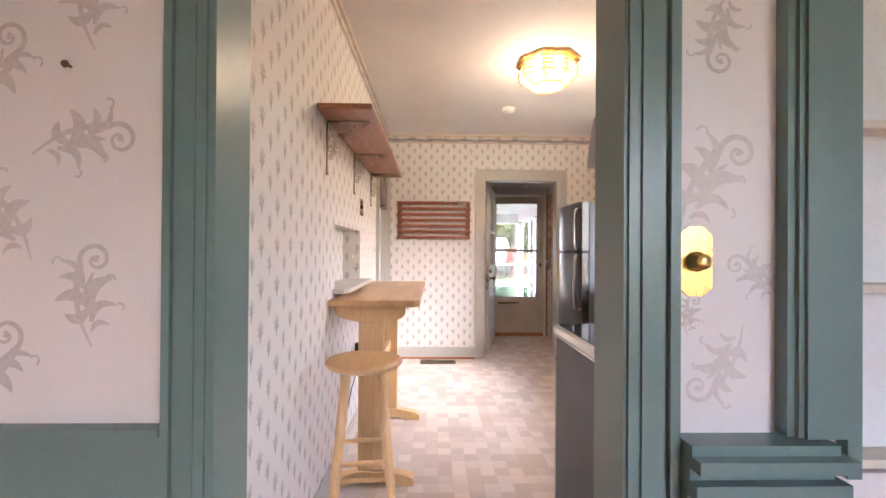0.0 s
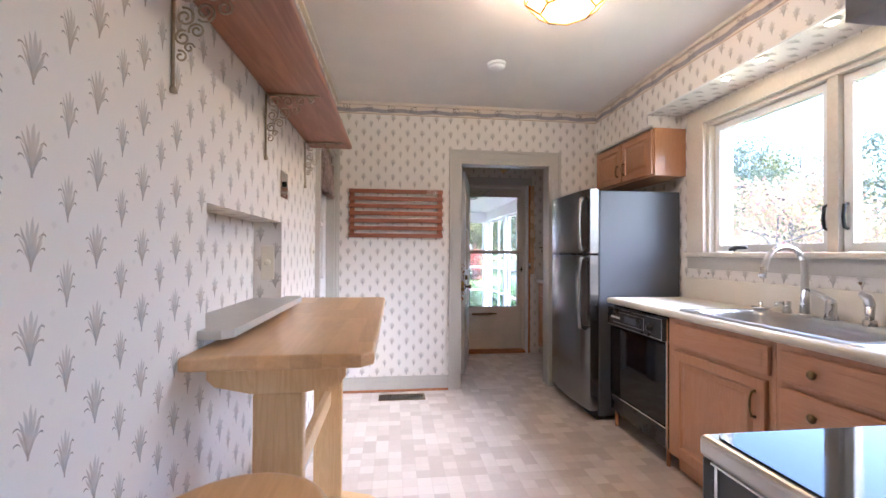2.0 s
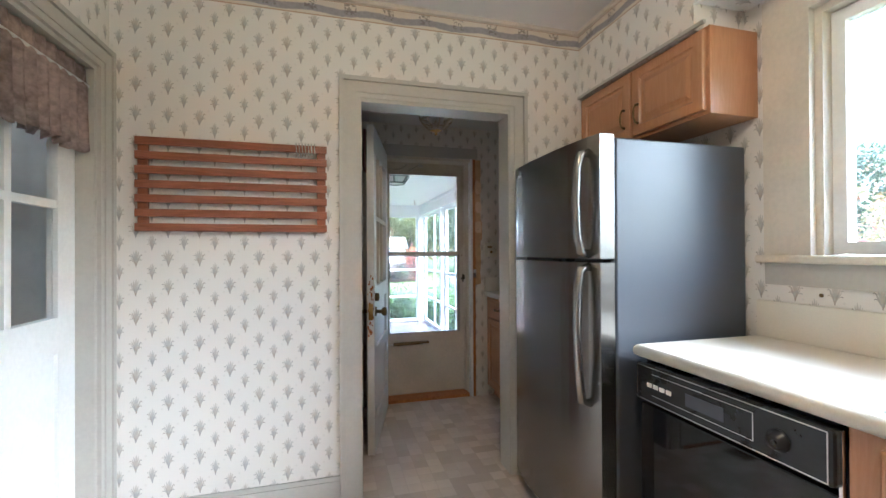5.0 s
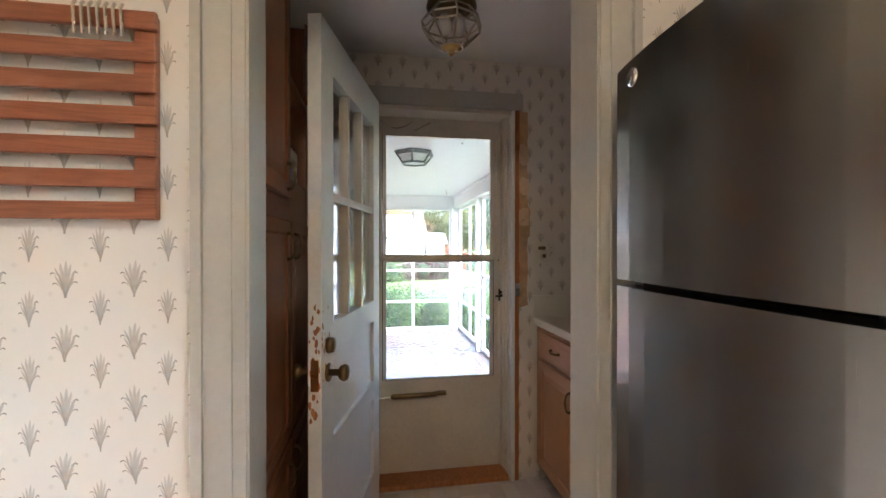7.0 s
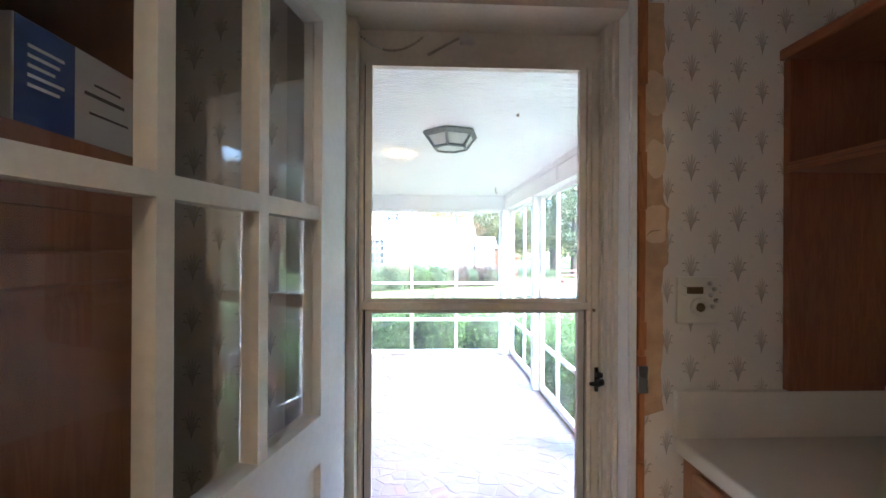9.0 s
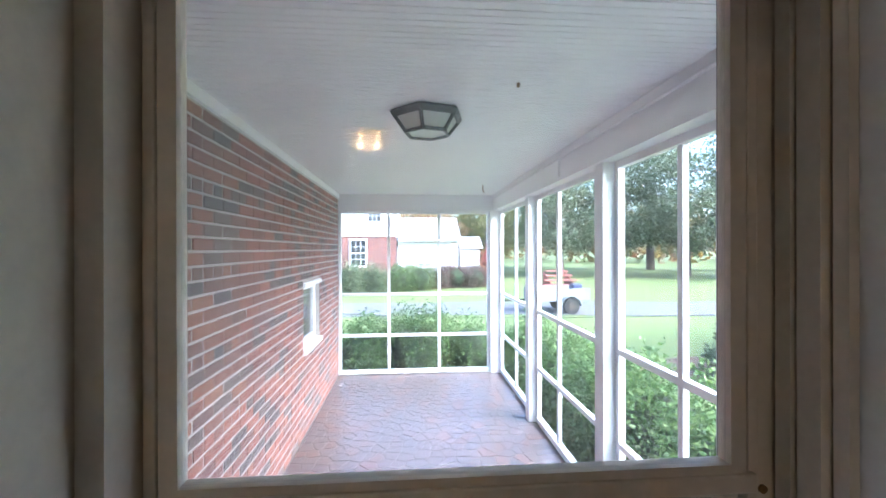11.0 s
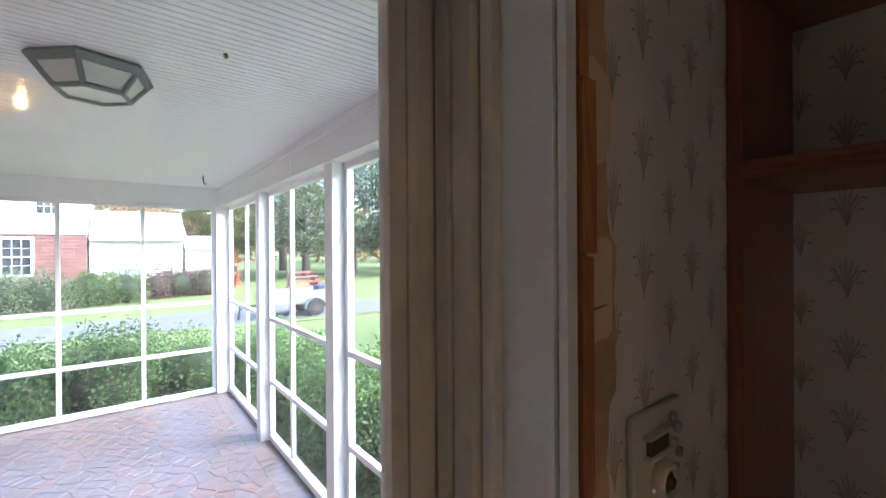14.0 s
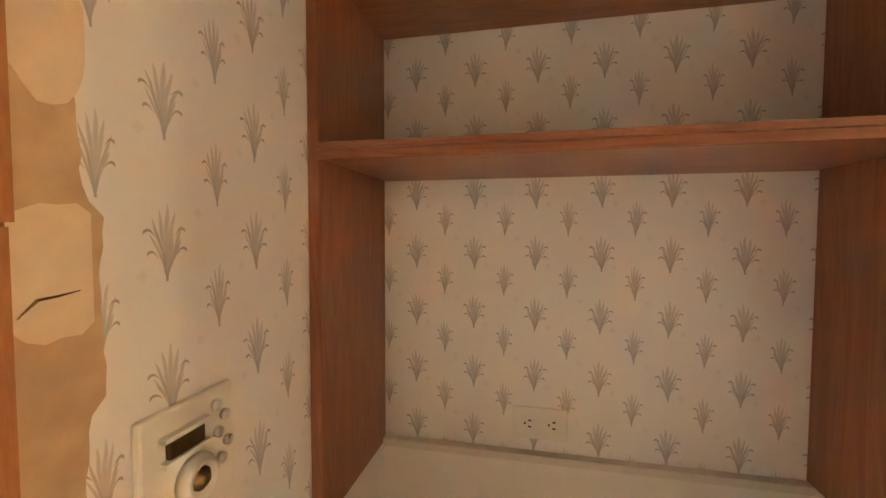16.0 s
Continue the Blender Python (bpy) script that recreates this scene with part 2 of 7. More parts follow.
def glass(name, tint=(1, 1, 1), rough=0.0, veil=0.0):
    m, t, b = material(name)
    out = t.nodes["Material Output"]
    n = Nodes(t)
    tr = t.nodes.new("ShaderNodeBsdfTransparent")
    gl = t.nodes.new("ShaderNodeBsdfGlossy")
    lw = t.nodes.new("ShaderNodeLayerWeight")
    lw.inputs[0].default_value = 0.5
    gloss = n.m("ADD", 0.035, n.m("MULTIPLY", n.m("POWER", lw.outputs["Facing"], 5.0), 0.9))
    tr.inputs[0].default_value = (*tint, 1)
    gl.inputs["Roughness"].default_value = rough
    mx = t.nodes.new("ShaderNodeMixShader")
    t.links.new(gloss, mx.inputs[0])
    t.links.new(tr.outputs[0], mx.inputs[1])
    t.links.new(gl.outputs[0], mx.inputs[2])
    t.links.new(mx.outputs[0], out.inputs[0])
    # pale translucent film that paints glare haze over the view through the pane
    if veil:
        film = t.nodes.new("ShaderNodeBsdfTranslucent")
        film.inputs[0].default_value = (0.85, 0.87, 0.88, 1)
        top = t.nodes.new("ShaderNodeMixShader")
        t.links.new(n.m("MULTIPLY", n.m("ADD", 0.7, n.m("MULTIPLY", n.noise(n.position(), 9, 4), 0.6)), veil), top.inputs[0])
        t.links.new(mx.outputs[0], top.inputs[1])
        t.links.new(film.outputs[0], top.inputs[2])
        t.links.new(top.outputs[0], out.inputs[0])
    t.nodes.remove(b)
    return m


def glow(name, colour, strength, base=(0.9, 0.8, 0.6)):
    m, t, b = material(name)
    b.inputs["Base Color"].default_value = (*base, 1)
    b.inputs["Emission Color"].default_value = (*colour, 1)
    b.inputs["Emission Strength"].default_value = strength
    b.inputs["Roughness"].default_value = 0.3
    return m


def varied(name, colours, rough=0.7, bump=0.5, grain=40, by="object"):
    """A material whose tone changes from piece to piece."""
    m, t, b = material(name)
    n = Nodes(t)
    p = n.position()
    r = n.object_random() if by == "object" else t.nodes.new("ShaderNodeNewGeometry").outputs["Random Per Island"]
    ramp = t.nodes.new("ShaderNodeValToRGB")
    ramp.color_ramp.interpolation = "CONSTANT" if len(colours) > 3 else "LINEAR"
    while len(ramp.color_ramp.elements) < len(colours):
        ramp.color_ramp.elements.new(0.5)
    for i, c in enumerate(colours):
        ramp.color_ramp.elements[i].position = i / len(colours)
        ramp.color_ramp.elements[i].color = (*c, 1)
    n.put(ramp.inputs[0], r)
    g = n.noise(p, grain, 5, 0.65)
    dark = n.mix(0.42, ramp.outputs[0], (0.02, 0.015, 0.012))
    n.put(b.inputs["Base Color"], n.mix(n.step(g, 0.3, 0.65), dark, ramp.outputs[0]))
    b.inputs["Roughness"].default_value = rough
    n.put(b.inputs["Normal"], n.bump(g, bump, 0.003))
    return m


PAPER = sprig_paper("sprig_wallpaper", (0.80, 0.755, 0.70), (0.27, 0.265, 0.255), (2.425, 2.515))
PAPER_PANTRY = sprig_paper("pantry_wallpaper", (0.80, 0.74, 0.66), (0.30, 0.285, 0.26), None, 0.128, 0.132, 0.94, 1.05, (1.648, 1.472))
PAPER_SHELF = sprig_paper("pantry_shelf_wallpaper", (0.80, 0.74, 0.66), (0.30, 0.285, 0.26), None, 0.125, 0.1245, 0.94, 1.05, (5.708, 1.439))
SCROLL = scroll_paper("scroll_wallpaper")
VINYL = vinyl("vinyl_floor")
RANGE_GREY = plain("dark_grey_enamel", (0.10, 0.105, 0.118), 0.5, vary=0.05, bump=0.02)
CEIL = plain("ceiling_paint", (0.78, 0.74, 0.70), 0.8, vary=0.04, bump=0.15, grain=140)
GREY = plain("grey_beige_trim", (0.50, 0.47, 0.42), 0.42, vary=0.07, bump=0.05)
CREAM = plain("cream_trim", (0.68, 0.61, 0.51), 0.42, vary=0.10, bump=0.05)
WHITE = plain("white_paint", (0.80, 0.79, 0.77), 0.4, vary=0.07, bump=0.06)
PORCH_WHITE = plain("porch_white_paint", (0.82, 0.83, 0.84), 0.45, vary=0.08, bump=0.1)
GREEN = plain("sage_green_paint", (0.155, 0.225, 0.205), 0.35, vary=0.08, bump=0.05)
OAK = wood("honey_oak", (0.49, 0.25, 0.12), (0.425, 0.20, 0.088), "z")
OAK_H = wood("honey_oak_rail", (0.49, 0.25, 0.12), (0.425, 0.20, 0.088), "y")
SHELF_WOOD = wood("red_oak_shelf", (0.42, 0.185, 0.10), (0.27, 0.105, 0.055), "y", 0.38, 0.15, 0.42)
RACK_WOOD = wood("rack_cherry", (0.36, 0.13, 0.065), (0.22, 0.075, 0.035), "x")
MAPLE = wood("maple", (0.74, 0.47, 0.22), (0.55, 0.325, 0.14), "y", 0.3, 0.3, 0.45, 0.075, 0.45)
BIRCH = wood("birch", (0.80, 0.55, 0.27), (0.68, 0.42, 0.18), "z", 0.35, 0.25)
CUPBOARD_OAK = wood("cupboard_oak", (0.36, 0.135, 0.055), (0.24, 0.085, 0.034), "z", 0.4)
DARK_OAK = wood("stained_oak", (0.23, 0.075, 0.032), (0.13, 0.04, 0.017), "z", 0.4)
RAW_WOOD = wood("bare_pine", (0.52, 0.22, 0.07), (0.30, 0.10, 0.03), "z", 0.6, 0.0)
STEEL = brushed("brushed_steel", (0.34, 0.325, 0.31), 0.26)
NICKEL = plain("satin_nickel", (0.62, 0.59, 0.55), 0.28, 1.0, 0.08, bump=0.0)
SINK = brushed("sink_steel", (0.62, 0.62, 0.62), 0.3, "y")
CHROME = plain("chrome", (0.8, 0.8, 0.8), 0.12, 1.0, 0.04, bump=0.0)
BRASS = plain("brass", (0.72, 0.47, 0.17), 0.28, 1.0, 0.12, bump=0.03)
OLD_BRASS = plain("antique_brass", (0.22, 0.15, 0.07), 0.38, 1.0, 0.2, bump=0.05)
PALE_BRASS = plain("worn_pale_brass", (0.50, 0.42, 0.30), 0.34, 1.0, 0.25, bump=0.05)
BLACK = plain("black_plastic", (0.014, 0.014, 0.015), 0.28, vary=0.2, bump=0.02)
FRIDGE_SIDE = plain("charcoal_enamel", (0.085, 0.09, 0.105), 0.34, vary=0.03, bump=0.0, grain=420)
BLACK_GLASS = plain("black_glass", (0.006, 0.006, 0.008), 0.05, vary=0.1, bump=0.0)
ENAMEL = plain("grey_white_enamel", (0.40, 0.40, 0.41), 0.42, vary=0.05, bump=0.02)
LAMINATE = plain("cream_laminate", (0.78, 0.72, 0.62), 0.35, vary=0.05, bump=0.03, grain=200)
PLASTIC = plain("ivory_plastic", (0.75, 0.70, 0.58), 0.4, vary=0.05, bump=0.0)
WHITE_PLASTIC = plain("white_plastic", (0.80, 0.79, 0.77), 0.4, vary=0.04, bump=0.0)
CLEAR = glass("window_glass")
# grey tint added to cut the kitchen's daylight; faint film for window glare
DIMMED_GLARE = glass("dimmed_glare_window_glass", (0.80, 0.81, 0.81), 0.0, 0.008)
# storm door glass; its film stands in for veiling glare
VEILED = glass("veiled_storm_glass", (0.97, 0.98, 0.98), 0.0, 0.08)
# dark rubber, and the painted shade in the storm door's grooves
RUBBER_SHADE = plain("dark_rubber_and_groove_shade", (0.03, 0.028, 0.026), 0.8)
SCROLL_INK = plain("taupe_scroll_print", (0.60, 0.545, 0.51), 0.4, vary=0.18, grain=90, bump=0.0)
AMBER = glow("lit_amber_glass", (1.0, 0.62, 0.24), 0.17)
BULB = glow("lit_bulb", (1.0, 0.84, 0.58), 5.0)
_t = AMBER.node_tree
_see = _t.nodes.new("ShaderNodeBsdfTransparent")
_see.inputs[0].default_value = (1.0, 0.82, 0.52, 1)
_mix = _t.nodes.new("ShaderNodeMixShader")
_mix.inputs[0].default_value = 0.5
_t.links.new(_t.nodes["Principled BSDF"].outputs[0], _mix.inputs[1])
_t.links.new(_see.outputs[0], _mix.inputs[2])
_t.links.new(_mix.outputs[0], _t.nodes["Material Output"].inputs[0])


# ---- building helpers ----
OFF = {}


def thing(name, at, label, category, group="", kind=""):
    ob = new(name)
    ob.location = at
    ob.empty_display_size = 0.05
    OFF[ob] = Vector(at)
    return tagged(ob, label, category, group, kind)


def part(name, bm, mat, parent=None, label="", smooth=False):
    """One mesh object from a bmesh in world coordinates, under a thing or a part."""
    base = OFF[parent] if parent is not None else Vector((0, 0, 0))
    bmesh.ops.translate(bm, verts=bm.verts, vec=-base)
    me = bpy.data.meshes.new(name)
    bm.to_mesh(me)
    bm.free()
    if smooth:
        for f in me.polygons:
            f.use_smooth = True
    me.materials.append(mat)
    ob = new(name, me)
    if parent is not None:
        ob.parent = parent
    OFF[ob] = base
    if label:
        ob["label"] = label
    return ob


def whole(name, bm, mat, label="", category="", kind="", group="", smooth=False):
    return tagged(part(name, bm, mat, None, "", smooth), label, category, group, kind)


def B():
    return bmesh.new()


def box(bm, x0, x1, y0, y1, z0, z1):
    v = [bm.verts.new((x, y, z)) for z in (z0, z1) for y in (y0, y1) for x in (x0, x1)]
    for f in ((0, 2, 3, 1), (4, 5, 7, 6), (0, 1, 5, 4), (2, 6, 7, 3), (0, 4, 6, 2), (1, 3, 7, 5)):
        bm.faces.new([v[i] for i in f])
    return bm


def bev(x0, x1, y0, y1, z0, z1, r=0.004, seg=2):
    bm = box(B(), x0, x1, y0, y1, z0, z1)
    r = min(r, 0.45 * min(abs(x1 - x0), abs(y1 - y0), abs(z1 - z0)))
    bmesh.ops.bevel(bm, geom=bm.edges[:], offset=r, segments=seg, profile=0.5, affect="EDGES")
    return bm


def boxes(*rows):
    bm = B()
    for r in rows:
        box(bm, *r)
    return bm


def prism(bm, pts, axis, a, b):
    """A polygon of (u, v) pairs drawn out along an axis: x (u=y, v=z), y (u=x, v=z), z (u=x, v=y)."""
    def at(p, w):
        return {"x": (w, p[0], p[1]), "y": (p[0], w, p[1]), "z": (p[0], p[1], w)}[axis]
    lo = [bm.verts.new(at(p, a)) for p in pts]
    hi = [bm.verts.new(at(p, b)) for p in pts]
    k = len(pts)
    bm.faces.new(lo)
    bm.faces.new(hi[::-1])
    for i in range(k):
        bm.faces.new((lo[i], hi[i], hi[(i + 1) % k], lo[(i + 1) % k]))
    bmesh.ops.recalc_face_normals(bm, faces=bm.faces[:])
    return bm


def tube(bm, pts, r, seg=10, ends=True):
    """A round bar along points; r is one radius or one for each point."""
    pts = [Vector(p) for p in pts]
    rs = r if isinstance(r, (list, tuple)) else [r] * len(pts)
    rings = []
    side = None
    for i, p in enumerate(pts):
        d = (pts[min(i + 1, len(pts) - 1)] - pts[max(i - 1, 0)]).normalized()
        if side is None:
            side = d.cross(Vector((0, 0, 1)) if abs(d.z) < 0.9 else Vector((1, 0, 0))).normalized()
        side = (side - d * side.dot(d)).normalized()
        up = d.cross(side)
        rings.append([bm.verts.new(p + (side * math.cos(a) + up * math.sin(a)) * rs[i])
                      for a in (2 * math.pi * k / seg for k in range(seg))])
    for a, b in zip(rings, rings[1:]):
        for k in range(seg):
            bm.faces.new((a[k], a[(k + 1) % seg], b[(k + 1) % seg], b[k]))
    if ends:
        bm.faces.new(rings[0][::-1])
        bm.faces.new(rings[-1])
    return bm


def lathe(bm, profile, at, seg=24, axis="z", turn=0.0):
    """Rings of (radius, height) about an axis through a point."""
    rings = []
    for r, h in profile:
        ring = []
        for k in range(seg):
            a = 2 * math.pi * k / seg + turn
            u, v = r * math.cos(a), r * math.sin(a)
            p = {"z": (u, v, h), "x": (h, u, v), "y": (u, h, v)}[axis]
            ring.append(bm.verts.new(Vector(at) + Vector(p)))
        rings.append(ring)
    for a, b in zip(rings, rings[1:]):
        for k in range(seg):
            bm.faces.new((a[k], a[(k + 1) % seg], b[(k + 1) % seg], b[k]))
    bm.faces.new(rings[0][::-1])
    bm.faces.new(rings[-1])
    bmesh.ops.recalc_face_normals(bm, faces=bm.faces[:])
    return bm


def casing(bm, axis, u0, u1, top, face, out, w=0.105, z0=0.0, head=True, w0=None):
    """A stepped door casing round an opening u0..u1 in a wall face; out is the side it stands on."""
    prof = [(0.0, 0.016), (0.25, 0.022), (0.72, 0.016), (0.80, 0.028), (1.0, 0.028)]

    def slab(ua, ub, za, zb, t):
        f0, f1 = sorted((face, face + out * t))
        if axis == "x":
            box(bm, ua, ub, f0, f1, za, zb)
        else:
            box(bm, f0, f1, ua, ub, za, zb)
    v = w0 or w
    for (a, t), (b2, _) in zip(prof, prof[1:]):
        slab(u0 - v * b2, u0 - v * a, z0, top + w * a if head else top, t)
        slab(u1 + w * a, u1 + w * b2, z0, top + w * a if head else top, t)
        if head:
            slab(u0 - v * b2, u1 + w * b2, top + w * a, top + w * b2, t)
    return bm


# ---- plan: kitchen x -0.63..2.0, y 0.86..4.56; pantry y 4.68..5.77; porch beyond y 5.99 ----
XL, XR, YK0, YK1, ZC = -0.63, 2.0, 0.86, 4.56, 2.53
YP0, YP1, XP0, XP1, ZP = 4.68, 5.80, -0.35, 2.18, 2.30
DX0, DX1, DTOP = 0.462, 1.283, 2.03          # kitchen to pantry doorway
SX0, SX1, STOP = 0.715, 1.478, 2.035         # back door opening
PX0, PX1, PY0, PY1, PZ, PZC = 0.03, 2.23, 5.99, 11.35, -0.28, 2.25
OX0, OX1 = -0.563, 0.289                     # dining room doorway

# floors
whole("floor", boxes((XL - 0.1, XR + 0.12, YK0 - 0.12, YK1 + 0.06, -0.06, 0), (XP0 - 0.1, XP1 + 0.1, YK1 + 0.06, YP1 + 0.02, -0.06, 0)), VINYL, kind="structure",
      label="pale beige and rose sheet vinyl floor with small squares", category="floor")
whole("floor_dining", box(B(), -2.6, 2.6, -2.6, YK0 - 0.12, -0.06, 0), OAK_H, kind="structure", label="oak strip floor of the dining room", category="floor")
# ceilings
whole("ceiling", box(B(), XL - 0.1, XR + 0.12, YK0 - 0.16, YK1 + 0.06, ZC, ZC + 0.1), CEIL, kind="structure", label="off-white plaster kitchen ceiling", category="ceiling")
whole("ceiling_pantry", box(B(), XP0 - 0.1, XP1 + 0.1, YK1 + 0.061, YP1 + 0.2, ZP, ZP + 0.1), CEIL, kind="structure", label="off-white pantry ceiling", category="ceiling")
whole("ceiling_dining", box(B(), -2.7, 2.7, -2.7, YK0 - 0.161, ZC, ZC + 0.1), CEIL, kind="structure", label="off-white dining room ceiling", category="ceiling")

# kitchen west wall with the niche and the glazed door
NY0, NY1, NZ0, NZ1 = 2.06, 2.81, 0.985, 1.345
LY0, LY1, LTOP = 3.70, 4.46, 2.03
w = boxes((XL - 0.12, XL, YK0 - 0.07, NY0, 0, ZC), (XL - 0.12, XL, NY1, LY0, 0, ZC), (XL - 0.12, XL, NY0, NY1, 0, NZ0), (XL - 0.12, XL, NY0, NY1, NZ1, ZC),
          (XL - 0.12, XL, LY0, LY1, LTOP, ZC), (XL - 0.12, XL, LY1, YK1 + 0.12, 0, ZC), (XL - 0.125, XL - 0.121, NY0 - 0.02, NY1 + 0.02, NZ0 - 0.02, NZ1 + 0.02))
whole("wall_west", w, PAPER, kind="structure", label="kitchen wall papered with grey grass sprigs", category="wall")
# north wall with the pantry doorway
w = boxes((XL, DX0, YK1, YP0, 0, ZC), (DX1, XP1 + 0.12, YK1, YP0, 0, ZC), (DX0, DX1, YK1, YP0, DTOP, ZC))
whole("wall_north", w, PAPER, kind="structure", label="papered wall with grass sprigs and a printed border", category="wall")
# east wall with the kitchen window
WY0, WY1, WZ0, WZ1 = 1.86, 3.50, 1.225, 2.12
w = boxes((XR, XR + 0.2, YK0 - 0.07, WY0, 0, ZC), (XR, XR + 0.2, WY1, YK1, 0, ZC), (XR, XR + 0.2, WY0, WY1, 0, WZ0), (XR, XR + 0.2, WY0, WY1, WZ1, ZC))
whole("wall_east", w, PAPER, kind="structure", label="papered kitchen wall round the window", category="wall")
# south wall to the dining room: kitchen side papered, dining side scrolls
w = boxes((XL, OX0, YK0 - 0.07, YK0, 0, ZC), (OX1, XR, YK0 - 0.07, YK0, 0, ZC), (OX0, OX1, YK0 - 0.07, YK0, 2.05, ZC))
whole("wall_south", w, PAPER, kind="structure", label="papered kitchen wall beside the dining room doorway", category="wall")
BX0, BX1 = 0.74, 1.55
w = boxes((-2.6, OX0, YK0 - 0.14, YK0 - 0.071, 0, ZC), (OX1, BX0, YK0 - 0.14, YK0 - 0.071, 0, ZC), (BX1, 2.6, YK0 - 0.14, YK0 - 0.071, 0, ZC),
          (OX0, OX1, YK0 - 0.14, YK0 - 0.071, 2.05, ZC), (BX0, BX1, YK0 - 0.14, YK0 - 0.071, 2.1, ZC), (BX0, BX1, YK0 - 0.14, YK0 - 0.071, 0, 0.75))
wdn = whole("wall_dining_north", w, SCROLL, kind="structure", label="pale dining room wallpaper with faint leaf scrolls", category="wall")


def ribbon(bm, pts, wide, y):
    """A flat tapered stroke along (x, z) points."""
    k = len(pts)
    rim = []
    for i, (a, c) in enumerate(pts):
        q, r = pts[max(i - 1, 0)], pts[min(i + 1, k - 1)]
        d = Vector((r[0] - q[0], r[1] - q[1])).normalized()
        w = wide(i / (k - 1))
        rim.append((bm.verts.new((a - d.y * w, y, c + d.x * w)), bm.verts.new((a + d.y * w, y, c - d.x * w))))
    for (a, b2), (c, d) in zip(rim, rim[1:]):
        bm.faces.new((a, b2, d, c))


def scroll_motif(bm, cx, cz, s, turn, flip, y):
    """A leafy scroll: stem, curled head with a ball, and lobed leaves on both sides."""
    ca, sa = math.cos(turn), math.sin(turn)

    def put(p):
        u, v = p[0] * flip * s, p[1] * s
        return (cx + u * ca - v * sa, cz + u * sa + v * ca)

    def curl(x, z, r0, r1, a0, a1, k=22):
        return [(x + (r0 + (r1 - r0) * i / k) * math.cos(a0 + (a1 - a0) * i / k), z + (r0 + (r1 - r0) * i / k) * math.sin(a0 + (a1 - a0) * i / k)) for i in range(k + 1)]

    def bend(p, q, sag, k=10):
        d = (q[0] - p[0], q[1] - p[1])
        return [(p[0] + d[0] * f - d[1] * sag * math.sin(math.pi * f), p[1] + d[1] * f + d[0] * sag * math.sin(math.pi * f)) for f in (i / k for i in range(k + 1))]
    head = curl(0.28, 0.42, 0.30, 0.05, math.pi * 1.05, -math.pi * 1.5, 34)
    n_ = [0]

    def draw(pts, w0):
        n_[0] += 1
        ribbon(bm, [put(p) for p in pts], w0, y - 0.00005 * n_[0])
    draw(head, lambda f: s * (0.050 - 0.030 * f))
    draw(curl(0.28, 0.42, 0.055, 0.004, 0, 5.8, 12), lambda f: s * 0.030)
    draw(bend((-0.30, -1.0), (-0.02, 0.42), 0.10, 18), lambda f: s * (0.018 + 0.055 * f))
    draw(bend((-0.10, -0.55), (0.16, 0.22), 0.14, 14), lambda f: s * 0.075 * math.sin(math.pi * (0.1 + 0.85 * f)))
    for px, pz, qx, qz, sag, w0 in ((-0.12, -0.30, -0.62, -0.02, -0.25, 0.075), (-0.14, -0.36, -0.55, -0.30, 0.30, 0.065), (-0.10, -0.40, 0.45, 0.02, 0.28, 0.08),
                                    (-0.16, -0.58, 0.36, -0.46, 0.32, 0.05), (-0.22, -0.74, 0.12, -0.74, 0.30, 0.035), (-0.08, 0.02, -0.42, 0.34, -0.22, 0.055), (-0.05, 0.10, -0.30, 0.62, -0.2, 0.04)):
        draw(bend((px, pz), (qx, qz), sag, 12), lambda f, w0=w0: s * 1.45 * w0 * math.sin(math.pi * min(1, 0.12 + 0.86 * f)) ** 0.8)
    for px, pz, r, a0, a1 in ((-0.34, 0.60, 0.10, math.pi, -0.6), (0.40, -0.52, 0.08, 1.8, -1.4), (0.42, 0.0, 0.09, 2.4, -0.6)):
        draw(curl(px, pz, r, r * 0.6, a0, a1, 12), lambda f: s * (0.024 - 0.010 * f))


bm = B()
for i in range(12):
    for j in range(5):
        cx, cz = -1.36 + 0.30 * i * 0.62, 0.98 + 0.30 * j + (0.15 if i % 2 else 0)
        if cx < OX0 - 0.2:
            scroll_motif(bm, cx, cz, 0.115, 0.35 if (i + j) % 2 else -1.0, 1 if i % 2 else -1, YK0 - 0.1404)
# fuller sprays down the narrow panel beside the doorway
for cx, cz, s, turn, flip in ((0.475, 1.37, 0.135, -0.25, 1), (0.485, 1.66, 0.10, 2.6, -1), (0.555, 1.165, 0.075, 0.5, -1), (0.48, 0.965, 0.105, 2.9, 1), (0.425, 1.085, 0.05, 0.2, 1), (0.50, 1.90, 0.12, 0.2, -1)):
    scroll_motif(bm, cx, cz, s, turn, flip, YK0 - 0.1404)
part("scroll_print", bm, SCROLL_INK, wdn, "faint taupe leaf scrolls printed on the paper")
w = boxes((-2.7, -2.6, -2.6, YK0 - 0.14, 0, ZC), (2.6, 2.7, -2.6, YK0 - 0.14, 0, ZC), (-2.6, 1.2, -2.7, -2.6, 0, ZC), (2.5, 2.6, -2.7, -2.6, 0, ZC),
          (1.2, 2.5, -2.7, -2.6, 0, 0.7), (1.2, 2.5, -2.7, -2.6, 2.25, ZC))
whole("wall_dining_south", w, SCROLL, kind="structure", label="plain dining room walls closing the room", category="wall")

